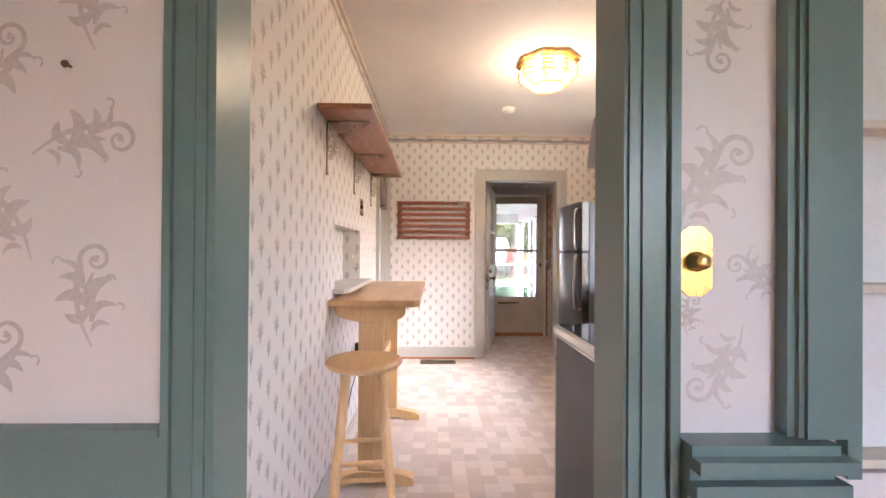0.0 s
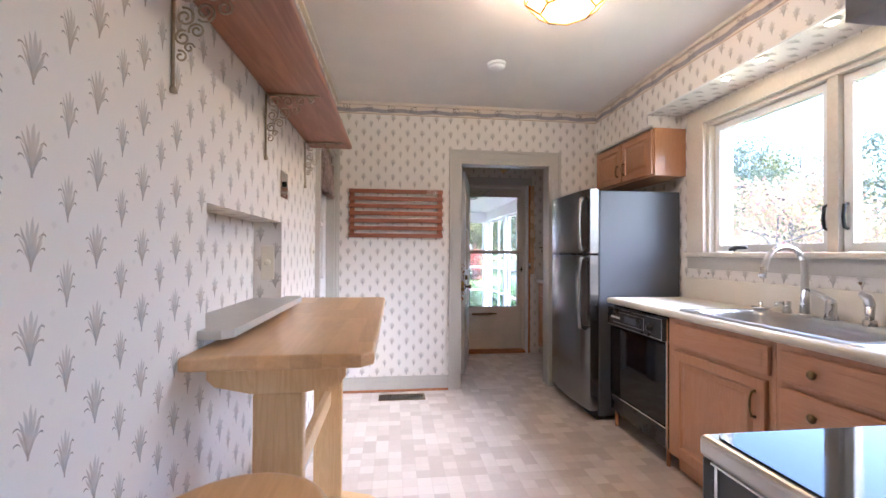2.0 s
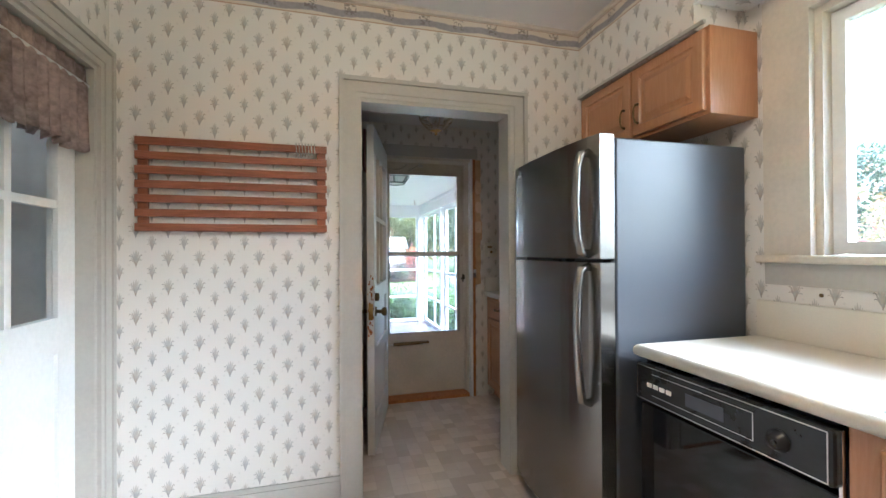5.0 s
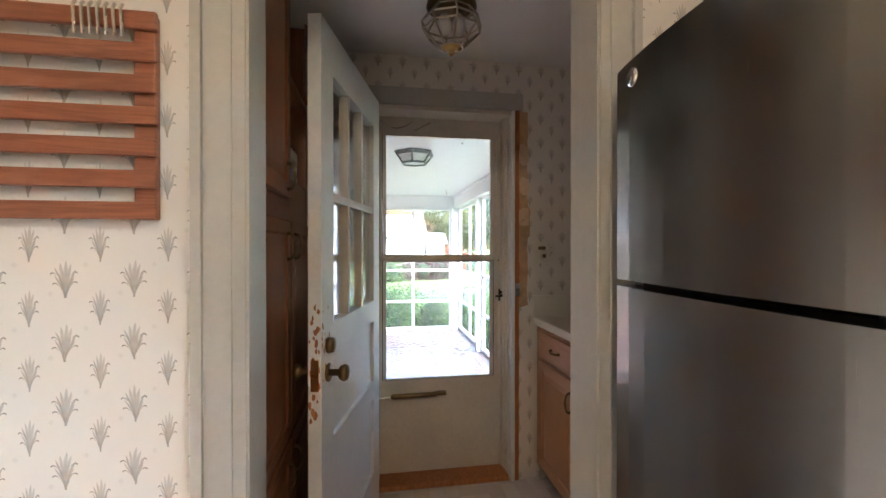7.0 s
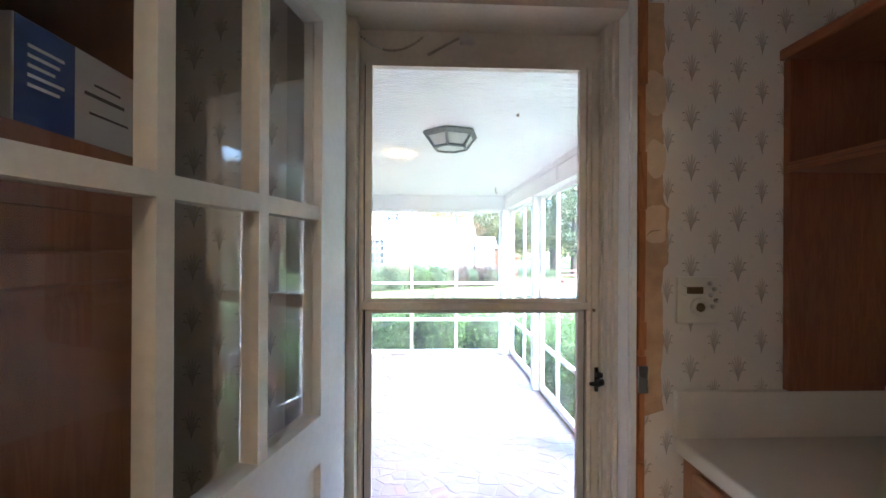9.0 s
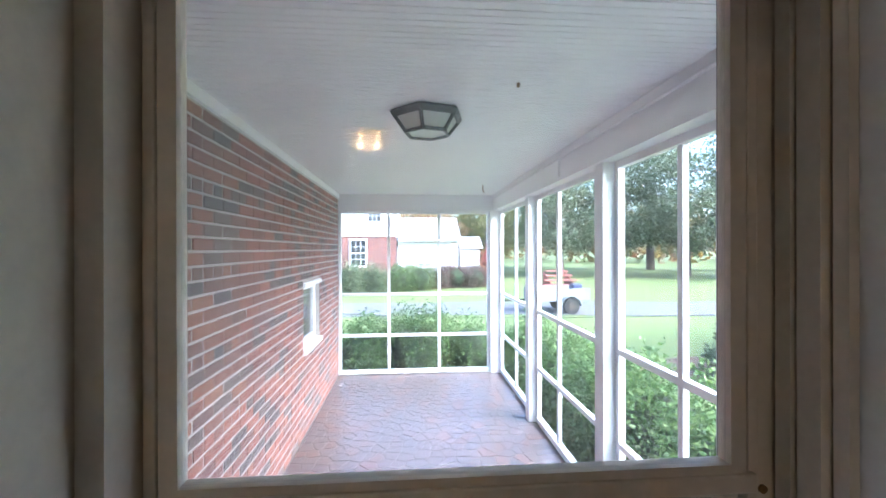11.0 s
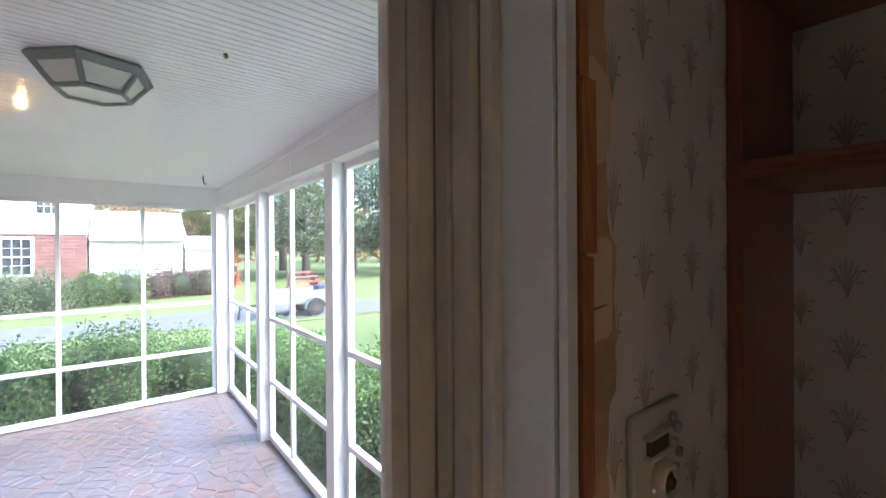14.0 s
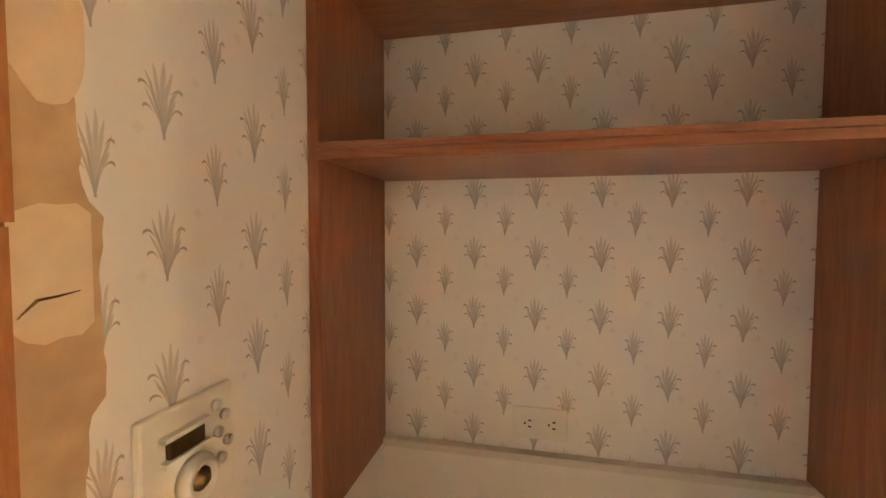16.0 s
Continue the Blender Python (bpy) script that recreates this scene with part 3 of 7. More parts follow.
# pantry walls
w = boxes((XP0 - 0.1, SX0 - 0.006, YP1, YP1 + 0.17, 0, ZP + 0.1), (SX1 + 0.0145, XP1 + 0.12, YP1, YP1 + 0.17, 0, ZP + 0.1), (SX0 - 0.006, SX1 + 0.0145, YP1, YP1 + 0.17, STOP, ZP + 0.1))
whole("wall_pantry_north", w, PAPER_PANTRY, kind="structure", label="papered pantry wall round the back door, edge torn", category="wall")
whole("wall_pantry_east", box(B(), XP1, XP1 + 0.12, YP0, YP1, 0, ZP + 0.1), PAPER_SHELF, kind="structure", label="papered pantry wall behind the open shelves", category="wall")
whole("wall_pantry_west", box(B(), XP0 - 0.1, XP0, YP0, YP1, 0, ZP + 0.1), PAPER_PANTRY, kind="structure", label="papered pantry wall behind the tall cupboard", category="wall")

# kitchen soffit along the window wall
SOFX, SOFZ = 1.735, 2.245
w = boxes((SOFX, XR, YK0, 3.755, SOFZ, ZC), (SOFX, XR, 3.755, YK1, 2.135, ZC))
whole("soffit", w, PAPER, kind="structure", label="boxed-in soffit papered like the walls", category="soffit")

# door casings and jamb linings
bm = casing(B(), "x", DX0, DX1, DTOP, YK1, -1)
boxes_rows = ((DX0, DX0 + 0.006, YK1 - 0.01, YP0 + 0.01, 0, DTOP), (DX1 - 0.006, DX1, YK1 - 0.01, YP0 + 0.01, 0, DTOP), (DX0 + 0.006, DX1 - 0.006, YK1 - 0.01, YP0 + 0.01, DTOP - 0.018, DTOP))
for r in boxes_rows:
    box(bm, *r)
whole("door_trim_1", bm, GREY, kind="structure", label="grey-beige moulded casing of the pantry doorway", category="trim")
bm = casing(B(), "y", LY0, LY1, LTOP, XL, 1, w=0.1)
for r in ((XL - 0.12, XL, LY0, LY0 + 0.018, 0, LTOP), (XL - 0.12, XL, LY1 - 0.018, LY1, 0, LTOP), (XL - 0.12, XL, LY0 + 0.018, LY1 - 0.018, LTOP - 0.018, LTOP)):
    box(bm, *r)
whole("door_trim_2", bm, GREY, kind="structure", label="grey-beige casing of the glazed side door", category="trim")
bm = casing(B(), "x", OX0, OX1, 2.05, YK0 - 0.14, -1, w=0.1, w0=0.078)
for r in ((OX0 - 0.002, OX0 + 0.016, YK0 - 0.15, YK0 + 0.004, 0, 2.05), (OX1 - 0.008, OX1 + 0.002, YK0 - 0.15, YK0 + 0.004, 0, 2.05), (OX0 + 0.016, OX1 - 0.008, YK0 - 0.15, YK0 + 0.004, 2.03, 2.05)):
    box(bm, *r)
whole("door_trim_3", bm, GREEN, kind="structure", label="sage green casing of the dining room doorway", category="trim")
bm = casing(B(), "x", OX0, OX1, 2.05, YK0, 1, w=0.07)
whole("door_trim_4", bm, GREY, kind="structure", label="grey-beige casing on the kitchen side of the doorway", category="trim")

# dining room dado, rail and corner pilaster
bm = boxes((-2.6, OX0 - 0.08, YK0 - 0.155, YK0 - 0.14, 0, 0.82))
whole("wainscot", bm, GREEN, kind="structure", label="sage green painted dado below the dining wallpaper", category="wainscot")
bm = B()
for a, (z0, z1, d) in enumerate(((0.795, 0.815, 0.006), (0.815, 0.842, 0.010), (0.842, 0.857, 0.018))):
    box(bm, -2.6, OX0 - 0.079, YK0 - 0.156 - d, YK0 - 0.141, z0, z1)
whole("chair_rail", bm, GREEN, kind="structure", label="sage green moulded chair rail", category="trim")
bm = boxes((OX1 + 0.105, 0.615, YK0 - 0.16, YK0 - 0.14, 0, 0.74))
for z0, z1, d in ((0.70, 0.735, 0.045), (0.735, 0.765, 0.075), (0.765, 0.79, 0.052), (0.79, 0.815, 0.085), (0.815, 0.835, 0.06)):
    box(bm, OX1 + 0.104, 0.65 + d * 0.6, YK0 - 0.14 - d, YK0 - 0.139, z0, z1)
whole("dado_cap", bm, GREEN, kind="structure", label="stepped sage green dado cap beside the doorway", category="trim")

# built-in china shelves of the dining room
bi = thing("built_in_shelves", (1.14, 0.95, 0), "sage green built-in shelves with a pale interior", "shelves")
bm = boxes((0.605, 0.622, 0.69, 0.72, 0.84, 2.2), (0.622, 0.634, 0.682, 0.72, 0.84, 2.2), (0.634, 0.735, 0.675, 0.72, 0.84, 2.2), (0.735, 0.765, 0.695, 0.735, 0.75, 2.2), (1.55, 1.66, 0.68, 0.72, 0.75, 2.2), (0.70, 1.55, 0.68, 0.719, 2.1, 2.2))
part("face_frame", bm, GREEN, bi)
part("back_panel", box(B(), 0.741, 1.549, 0.775, 0.785, 0.75, 2.1), WHITE, bi, "pale painted back")
for x in (0.741, 1.54):
    part("side_panel", box(B(), x, x + 0.009, 0.73, 0.774, 0.75, 2.1), WHITE, bi)
for z in (0.76, 1.125, 1.47, 1.8):
    part("shelf", bev(0.751, 1.539, 0.715, 0.774, z, z + 0.02, 0.003), CREAM, bi)

# baseboards
def baseboard(name, rows):
    bm = B()
    for x0, x1, y0, y1, nx, ny in rows:
        box(bm, x0, x1, y0, y1, 0.0, 0.105)
        box(bm, x0 + 0.004 * abs(nx), x1 - 0.004 * abs(nx), y0 + 0.004 * abs(ny), y1 - 0.004 * abs(ny), 0.105, 0.128)
    return whole(name, bm, GREY, kind="structure", label="grey-beige moulded baseboard", category="baseboard")


baseboard("baseboard", [(XL, DX0 - 0.106, YK1 - 0.018, YK1 - 0.001, 0, 1), (DX1 + 0.106, 1.42, YK1 - 0.018, YK1 - 0.001, 0, 1),
                        (XL + 0.001, XL + 0.018, YK0 + 0.03, LY0 - 0.101, 1, 0)])
whole("shoe_moulding", tube(B(), [(XL + 0.02, YK1 - 0.026, 0.008), (DX0 - 0.11, YK1 - 0.026, 0.008)], 0.011, 8), RAW_WOOD, kind="structure", label="bare wood quarter round along the baseboard", category="trim")
# crown moulding round the kitchen
bm = boxes((XL, SOFX, YK1 - 0.02, YK1, ZC - 0.02, ZC), (XL, XL + 0.02, YK0, YK1 - 0.02, ZC - 0.02, ZC), (SOFX - 0.02, SOFX, YK0, YK1 - 0.02, ZC - 0.02, ZC))
whole("crown_moulding", bm, CREAM, kind="structure", label="narrow cream moulding under the ceiling", category="trim")

# ---- kitchen window: two casements ----
wi = thing("window_1", (XR, 2.68, WZ0), "wide kitchen window with two casements in cream trim", "window", kind="structure")
bm = B()
for z0, z1, y0, y1, d in ((WZ0, 2.225, WY1 - 0.002, WY1 + 0.17, 0.016), (WZ0, 2.225, WY0 - 0.17, WY0 + 0.002, 0.016), (WZ1 - 0.002, 2.225, WY0 + 0.002, WY1 - 0.002, 0.016),
                          (WZ0, 2.16, WY1 - 0.006, WY1 + 0.035, 0.03), (WZ0, 2.16, WY0 - 0.035, WY0 + 0.006, 0.03), (WZ1 - 0.006, 2.16, WY0 + 0.006, WY1 - 0.006, 0.03)):
    box(bm, XR - d, XR - 0.001, y0, y1, z0, z1)
part("casing", bm, CREAM, wi)
part("window_sill", bev(XR - 0.045, XR + 0.12, WY0 - 0.19, WY1 + 0.19, WZ0 - 0.03, WZ0, 0.008), CREAM, wi)
bm = boxes((XR, XR + 0.14, WY0, WY0 + 0.03, WZ0, WZ1), (XR, XR + 0.14, WY1 - 0.03, WY1, WZ0, WZ1), (XR, XR + 0.14, WY0 + 0.03, WY1 - 0.03, WZ1 - 0.03, WZ1),
           (XR + 0.01, XR + 0.14, 2.655, 2.705, WZ0, WZ1 - 0.03))
part("window_frame", bm, CREAM, wi)
for a, b2 in ((WY0 + 0.033, 2.652), (2.708, WY1 - 0.033)):
    z0, z1, s = WZ0 + 0.004, WZ1 - 0.034, 0.042
    sash = part("sash", boxes((XR + 0.04, XR + 0.085, a, a + s, z0, z1), (XR + 0.04, XR + 0.085, b2 - s, b2, z0, z1), (XR + 0.04, XR + 0.085, a + s, b2 - s, z0, z0 + s), (XR + 0.04, XR + 0.085, a + s, b2 - s, z1 - s, z1)), WHITE, wi)
    pane = part("pane", box(B(), XR + 0.06, XR + 0.065, a + s, b2 - s, z0 + s, z1 - s), DIMMED_GLARE, sash)
    hy = b2 - 0.02 if b2 < 2.68 else a + 0.02
    part("handle", tube(B(), [(XR + 0.036, hy, 1.34), (XR + 0.018, hy, 1.345), (XR + 0.012, hy, 1.40), (XR + 0.018, hy, 1.455), (XR + 0.036, hy, 1.46)], 0.008, 8), BLACK, sash, "dark sash handle", True)
part("crank", tube(B(), [(XR - 0.01, 3.27, WZ0 + 0.004), (XR - 0.01, 3.27, WZ0 + 0.02), (XR - 0.02, 3.22, WZ0 + 0.03), (XR - 0.02, 3.15, WZ0 + 0.028)], [0.02, 0.018, 0.012, 0.009], 10), BLACK, wi, "dark window crank", True)
whole("apron_panel", box(B(), XR - 0.012, XR - 0.001, WY0 - 0.17, WY1 + 0.17, 1.11, WZ0 - 0.031), GREY, kind="structure", label="grey painted board under the window sill", category="trim")

# ---- storm door and its jamb ----
GY = 5.945
for r in ((SX0 - 0.005, SX0 + 0.02, YP1 - 0.035, YP1 + 0.17, 0, STOP), (SX0 + 0.02, SX1 - 0.001, YP1 - 0.005, YP1 + 0.17, STOP - 0.02, STOP),
          (SX1 - 0.022, SX1 - 0.001, 5.8715, 5.8985, 0, STOP - 0.02), (SX1 - 0.026, SX1 - 0.001, 5.902, 5.921, 0, STOP - 0.02),
          (SX0 + 0.02, SX0 + 0.045, 5.868, 5.921, 0, STOP - 0.02), (SX1 - 0.012, SX1 - 0.001, 5.852, 5.868, 0, STOP - 0.02)):
    whole("door_stop", boxes(r), CREAM, kind="structure", label="cream painted stops of the back door frame", category="jamb")
whole("door_jamb", boxes((SX1, SX1 + 0.014, 5.780, 5.7885, 0, STOP), (SX1 + 0.004, SX1 + 0.014, 5.7885, 5.7915, 0, STOP), (SX1 - 0.003, SX1 + 0.014, 5.7915, 5.802, 0, STOP), (SX1, SX1 + 0.014, 5.802, YP1 + 0.17, 0, STOP)), WHITE, kind="structure", label="white painted jamb of the back door", category="jamb")
bm = boxes((SX0 - 0.11, SX0 - 0.006, YP1 - 0.022, YP1 - 0.001, 0, STOP), (SX0 - 0.11, SX1 + 0.06, YP1 - 0.022, YP1 - 0.001, STOP + 0.001, STOP + 0.09))
whole("door_trim_5", bm, GREY, kind="structure", label="grey-beige casing over the back door", category="trim")
# raw edge where the casing was taken off
bm = boxes((SX1 + 0.0145, SX1 + 0.040, 5.788, YP1 + 0.02, 0, STOP))
whole("bare_jamb_edge", bm, RAW_WOOD, kind="structure", label="bare orange-brown wood where the casing is missing", category="jamb")

sd = thing("door_1", (1.1, GY, 0), "closed cream storm door with two glass panes", "door", kind="structure")
d0, d1, z0, z1 = SX0 + 0.022, SX1 - 0.003, 0.02, STOP - 0.024
gx0, gx1 = 0.797, 1.393
gp = 0.041
bm = boxes((d0, gx0 - gp, GY - 0.018, GY + 0.018, z0, z1), (gx1 + gp, d1, GY - 0.018, GY + 0.018, z0, z1), (gx0 - gp, gx1 + gp, GY - 0.018, GY + 0.018, 1.915, z1),
           (gx0 - gp, gx1 + gp, GY - 0.018, GY + 0.018, z0, 0.54))
part("door_panel", bm, CREAM, sd)
# dark backing strip paints the grooves on both sides of each bead as shaded
for x in (gx0 - 0.030, gx1 + 0.030):
    part("groove_shade", box(B(), x - 0.0108, x + 0.0108, GY - 0.008, GY + 0.016, 0.5405, 1.9145), RUBBER_SHADE, sd, "dark backing painted as shade in the bead grooves")
    part("glazing_bead", bev(x - 0.0065, x + 0.0065, GY - 0.026, GY - 0.0085, 0.541, 1.914, 0.002), CREAM, sd)
for a, b2, lab in ((1.235, 1.915, "upper"), (0.54, 1.212, "lower")):
    s = 0.010
    yy = GY - 0.022 if lab == "upper" else GY - 0.010
    fr = part("glazing_frame", boxes((gx0 - 0.0185, gx0, yy - 0.008, yy + 0.012, a, b2), (gx1, gx1 + 0.0185, yy - 0.008, yy + 0.012, a, b2), (gx0, gx1, yy - 0.008, yy + 0.012, a, a + s), (gx0, gx1, yy - 0.008, yy + 0.012, b2 - s, b2)), CREAM if lab == "upper" else GREY, sd)
    pane = part("pane", box(B(), gx0, gx1, yy, yy + 0.004, a + s, b2 - s), VEILED, fr)
    pane.visible_shadow = False
part("middle_rail", bev(gx0 - 0.03, gx1 + 0.03, GY - 0.034, GY + 0.012, 1.213, 1.235, 0.003), CREAM, sd)


# ---- kitchen things ----
def panel_door(bm, x, y0, y1, z0, z1, out=-1, t=0.019, frame_w=0.052):
    """A frame-and-panel front facing -x (out=-1) or +x, built of stiles, rails and a raised field."""
    def ring(pts, xx):
        return [bm.verts.new((xx, y, z)) for y, z in pts]

    def rect(i):
        return [(y0 + i, z0 + i), (y1 - i, z0 + i), (y1 - i, z1 - i), (y0 + i, z1 - i)]
    f = frame_w
    steps = [(0.0, 0.0), (0.0, t - 0.004), (0.004, t), (f - 0.006, t), (f, t - 0.008), (f + 0.012, t - 0.009)]
    if min(y1 - y0, z1 - z0) > 2 * f + 0.08:
        steps += [(f + 0.034, t - 0.002)]
    rings = [ring(rect(i), x + out * d) for i, d in steps]
    for p, q in zip(rings, rings[1:]):
        for k in range(4):
            bm.faces.new((p[k], p[(k + 1) % 4], q[(k + 1) % 4], q[k]))
    bm.faces.new(rings[-1])
    bm.faces.new(rings[0][::-1])
    bmesh.ops.recalc_face_normals(bm, faces=bm.faces[:])
    return bm


def slab_front(x, y0, y1, z0, z1, out=-1, t=0.019):
    a, b2 = sorted((x, x + out * t))
    bm = bev(a, b2, y0, y1, z0, z1, 0.006, 2)
    a, b2 = sorted((x + out * t, x + out * (t + 0.002)))
    return box(bm, a, b2, y0 + 0.03, y1 - 0.03, z0 + 0.03, z1 - 0.03)


def pull(x, y, z, out, parent, h=0.09):
    """An antique brass bail pull standing upright."""
    part("handle", tube(B(), [(x, y, z - h / 2), (x + out * 0.016, y, z - h / 2 + 0.004), (x + out * 0.024, y, z - h / 4), (x + out * 0.026, y, z), (x + out * 0.024, y, z + h / 4), (x + out * 0.016, y, z + h / 2 - 0.004), (x, y, z + h / 2)],
                        [0.007, 0.005, 0.0035, 0.0055, 0.0035, 0.005, 0.007], 8), OLD_BRASS, parent, "antique brass pull", True)


def knob(x, y, z, out, parent):
    part("knob", lathe(B(), [(0.006, 0), (0.006, out * 0.012), (0.017, out * 0.016), (0.017, out * 0.020), (0.012, out * 0.026), (0.004, out * 0.027)], (x, y, z), 16, "x"), OLD_BRASS, parent, "antique brass knob", True)


CTF, CABX = 1.385, 1.412          # counter edge, cabinet fronts
CTZ = 0.90

# refrigerator
fx, fy0, fy1 = 1.352, 3.745, 4.475
fr = thing("refrigerator", (1.65, 4.11, 0), "stainless top-freezer refrigerator with charcoal sides", "refrigerator")
part("body", bev(fx, 1.985, fy0, fy1, 0.03, 1.675, 0.008), FRIDGE_SIDE, fr, "charcoal textured cabinet")
part("grille", bev(fx - 0.01, fx + 0.06, fy0 + 0.02, fy1 - 0.02, 0.0, 0.07, 0.004), BLACK, fr)


def fridge_door(name, z0, z1):
    prof = []
    for k in range(13):
        s = k / 12
        prof.append((fx - 0.012 - 0.080 * (1 - (2 * abs(s - 0.5)) ** 3.0 * 0.30), fy0 + s * (fy1 - fy0)))
    bm = prism(B(), [(fx - 0.006, fy0)] + prof + [(fx - 0.006, fy1)], "z", z0, z1)
    return part(name, bm, STEEL, fr, "brushed stainless door")


fd = fridge_door("freezer_door", 1.215, 1.685)
ld = fridge_door("lower_door", 0.075, 1.200)
part("gasket", box(B(), fx - 0.005, fx - 0.0005, fy0 + 0.005, fy1 - 0.005, 0.08, 1.68), BLACK, fr)
hx = fx - 0.074
for d, zs in ((fd, (1.232, 1.30, 1.43, 1.56, 1.625)), (ld, (1.185, 1.10, 0.95, 0.80, 0.66))):
    y = fy0 + 0.058
    pts = [(hx, y, zs[0]), (hx - 0.04, y, zs[0] + (0.012 if zs[1] > zs[0] else -0.012)), (hx - 0.052, y, zs[1]), (hx - 0.058, y, zs[2]), (hx - 0.052, y, zs[3]), (hx - 0.04, y, zs[4] - (0.012 if zs[1] > zs[0] else -0.012)), (hx, y, zs[4])]
    part("handle", tube(B(), pts, [0.016, 0.017, 0.016, 0.016, 0.016, 0.017, 0.016], 12), STEEL, d, "curved steel bar handle", True)
part("badge", lathe(B(), [(0.019, -0.003), (0.019, 0.003), (0.015, 0.004)], (fx - 0.080, fy1 - 0.075, 1.645), 20, "x"), CHROME, fd, "round chrome badge", True)
part("hinge_cap", bev(fx - 0.04, fx + 0.05, fy1 - 0.07, fy1 - 0.01, 1.6755, 1.70, 0.004), BLACK, fr)

# cabinet over the refrigerator
uc = thing("wall_cabinet", (1.87, 4.13, 1.78), "honey oak wall cabinet above the refrigerator", "cabinet")
part("body", bev(SOFX + 0.02, XR - 0.001, 3.70, 4.558, 1.785, 2.134, 0.002), OAK, uc)
for a, b2, hy in ((3.715, 4.115, 4.075), (4.13, 4.54, 4.17)):
    d = part("door", panel_door(B(), SOFX + 0.019, a, b2, 1.80, 2.12), OAK, uc)
    pull(SOFX, hy, 1.90, -1, d)
part("trim_strip", box(B(), SOFX - 0.012, SOFX + 0.0, 3.70, 4.558, 2.136, 2.15), GREY, uc, "grey trim under the soffit")

# base cabinets, dishwasher and worktop
bc = thing("base_cabinet", (1.7, 2.73, 0), "honey oak sink base cabinet with false drawer", "cabinet", "kitchen base cabinets")
part("body", boxes((CABX + 0.02, XR - 0.02, 2.395, 3.055, 0.10, 0.735), (CABX, CABX + 0.0195, 2.395, 3.055, 0.10, 0.858), (CABX + 0.02, XR - 0.02, 3.036, 3.055, 0.7355, 0.858), (CABX + 0.06, XR - 0.02, 2.395, 3.055, 0, 0.10)), OAK, bc)
part("drawer_front", slab_front(CABX, 2.415, 2.995, 0.715, 0.835), OAK_H, bc)
d = part("door", panel_door(B(), CABX, 2.43, 2.995, 0.125, 0.69), OAK, bc)
pull(CABX - 0.02, 2.475, 0.58, -1, d, 0.11)
for z in (0.19, 0.63):
    part("hinge", bev(CABX - 0.006, CABX - 0.0005, 3.0, 3.012, z - 0.025, z + 0.025, 0.002), OLD_BRASS, d)
bc2 = thing("base_cabinet", (1.7, 2.1, 0), "honey oak drawer base cabinet", "cabinet", "kitchen base cabinets")
part("body", boxes((CABX + 0.02, XR - 0.02, 1.80, 2.393, 0.10, 0.735), (CABX, CABX + 0.0195, 1.80, 2.393, 0.10, 0.858), (CABX + 0.02, XR - 0.02, 1.80, 2.09, 0.7355, 0.858), (CABX + 0.06, XR - 0.02, 1.80, 2.393, 0, 0.10)), OAK, bc2)
for z0, z1 in ((0.715, 0.835), (0.545, 0.69), (0.335, 0.52), (0.125, 0.31)):
    d = part("drawer_front", slab_front(CABX, 1.83, 2.365, z0, z1), OAK_H, bc2)
    knob(CABX - 0.02, 2.22 if z0 > 0.7 else 2.22, (z0 + z1) / 2, -1, d)
bc3 = thing("base_cabinet", (1.6, 1.4, 0), "plain honey oak corner base cabinet", "cabinet", "kitchen base cabinets")
part("body", boxes((CABX, XR - 0.02, YK0 + 0.02, 1.798, 0.10, 0.858), (CABX + 0.06, XR - 0.02, YK0 + 0.02, 1.798, 0, 0.10), (1.14, CABX - 0.001, YK0 + 0.02, 1.47, 0, 0.858)), OAK, bc3)
d = part("door", panel_door(B(), CABX, 1.50, 1.78, 0.125, 0.835), OAK, bc3)

dw = thing("dishwasher", (1.68, 3.37, 0), "black dishwasher built in under the counter", "dishwasher")
part("tub", bev(CABX + 0.02, XR - 0.03, 3.06, 3.685, 0.10, 0.856, 0.004), BLACK, dw)
dr = part("door", bev(CABX - 0.012, CABX + 0.018, 3.068, 3.678, 0.235, 0.70, 0.006), BLACK_GLASS, dw, "glossy black door")
cp = part("control_panel", bev(CABX - 0.032, CABX + 0.018, 3.065, 3.681, 0.715, 0.845, 0.01), BLACK, dw)
part("dial", lathe(B(), [(0.028, -0.002), (0.028, -0.004), (0.021, -0.008), (0.018, -0.022), (0.004, -0.023)], (CABX - 0.032, 3.18, 0.775), 20, "x"), BLACK, cp, "black timer dial", True)
for i in range(4):
    part("button", bev(CABX - 0.036, CABX - 0.031, 3.60 - i * 0.028, 3.62 - i * 0.028, 0.772, 0.786, 0.001), WHITE_PLASTIC, cp, "pale push button")
part("label_bar", box(B(), CABX - 0.0335, CABX - 0.0322, 3.33, 3.46, 0.76, 0.80), FRIDGE_SIDE, cp, "dark label plate")
part("panel_outline", boxes((CABX - 0.0335, CABX - 0.0322, 3.075, 3.67, 0.838, 0.8405), (CABX - 0.0335, CABX - 0.0322, 3.075, 3.67, 0.722, 0.7245), (CABX - 0.0335, CABX - 0.0322, 3.075, 3.0775, 0.7248, 0.8377), (CABX - 0.0335, CABX - 0.0322, 3.6675, 3.67, 0.7248, 0.8377), (CABX - 0.0335, CABX - 0.0322, 3.245, 3.2472, 0.745, 0.82), (CABX - 0.0335, CABX - 0.0322, 3.2475, 3.60, 0.745, 0.747), (CABX - 0.0335, CABX - 0.0322, 3.2475, 3.60, 0.818, 0.82)), NICKEL, cp, "thin silver outlines")
part("toe_panel", bev(CABX - 0.004, CABX + 0.018, 3.068, 3.678, 0.11, 0.222, 0.004), BLACK, dw)
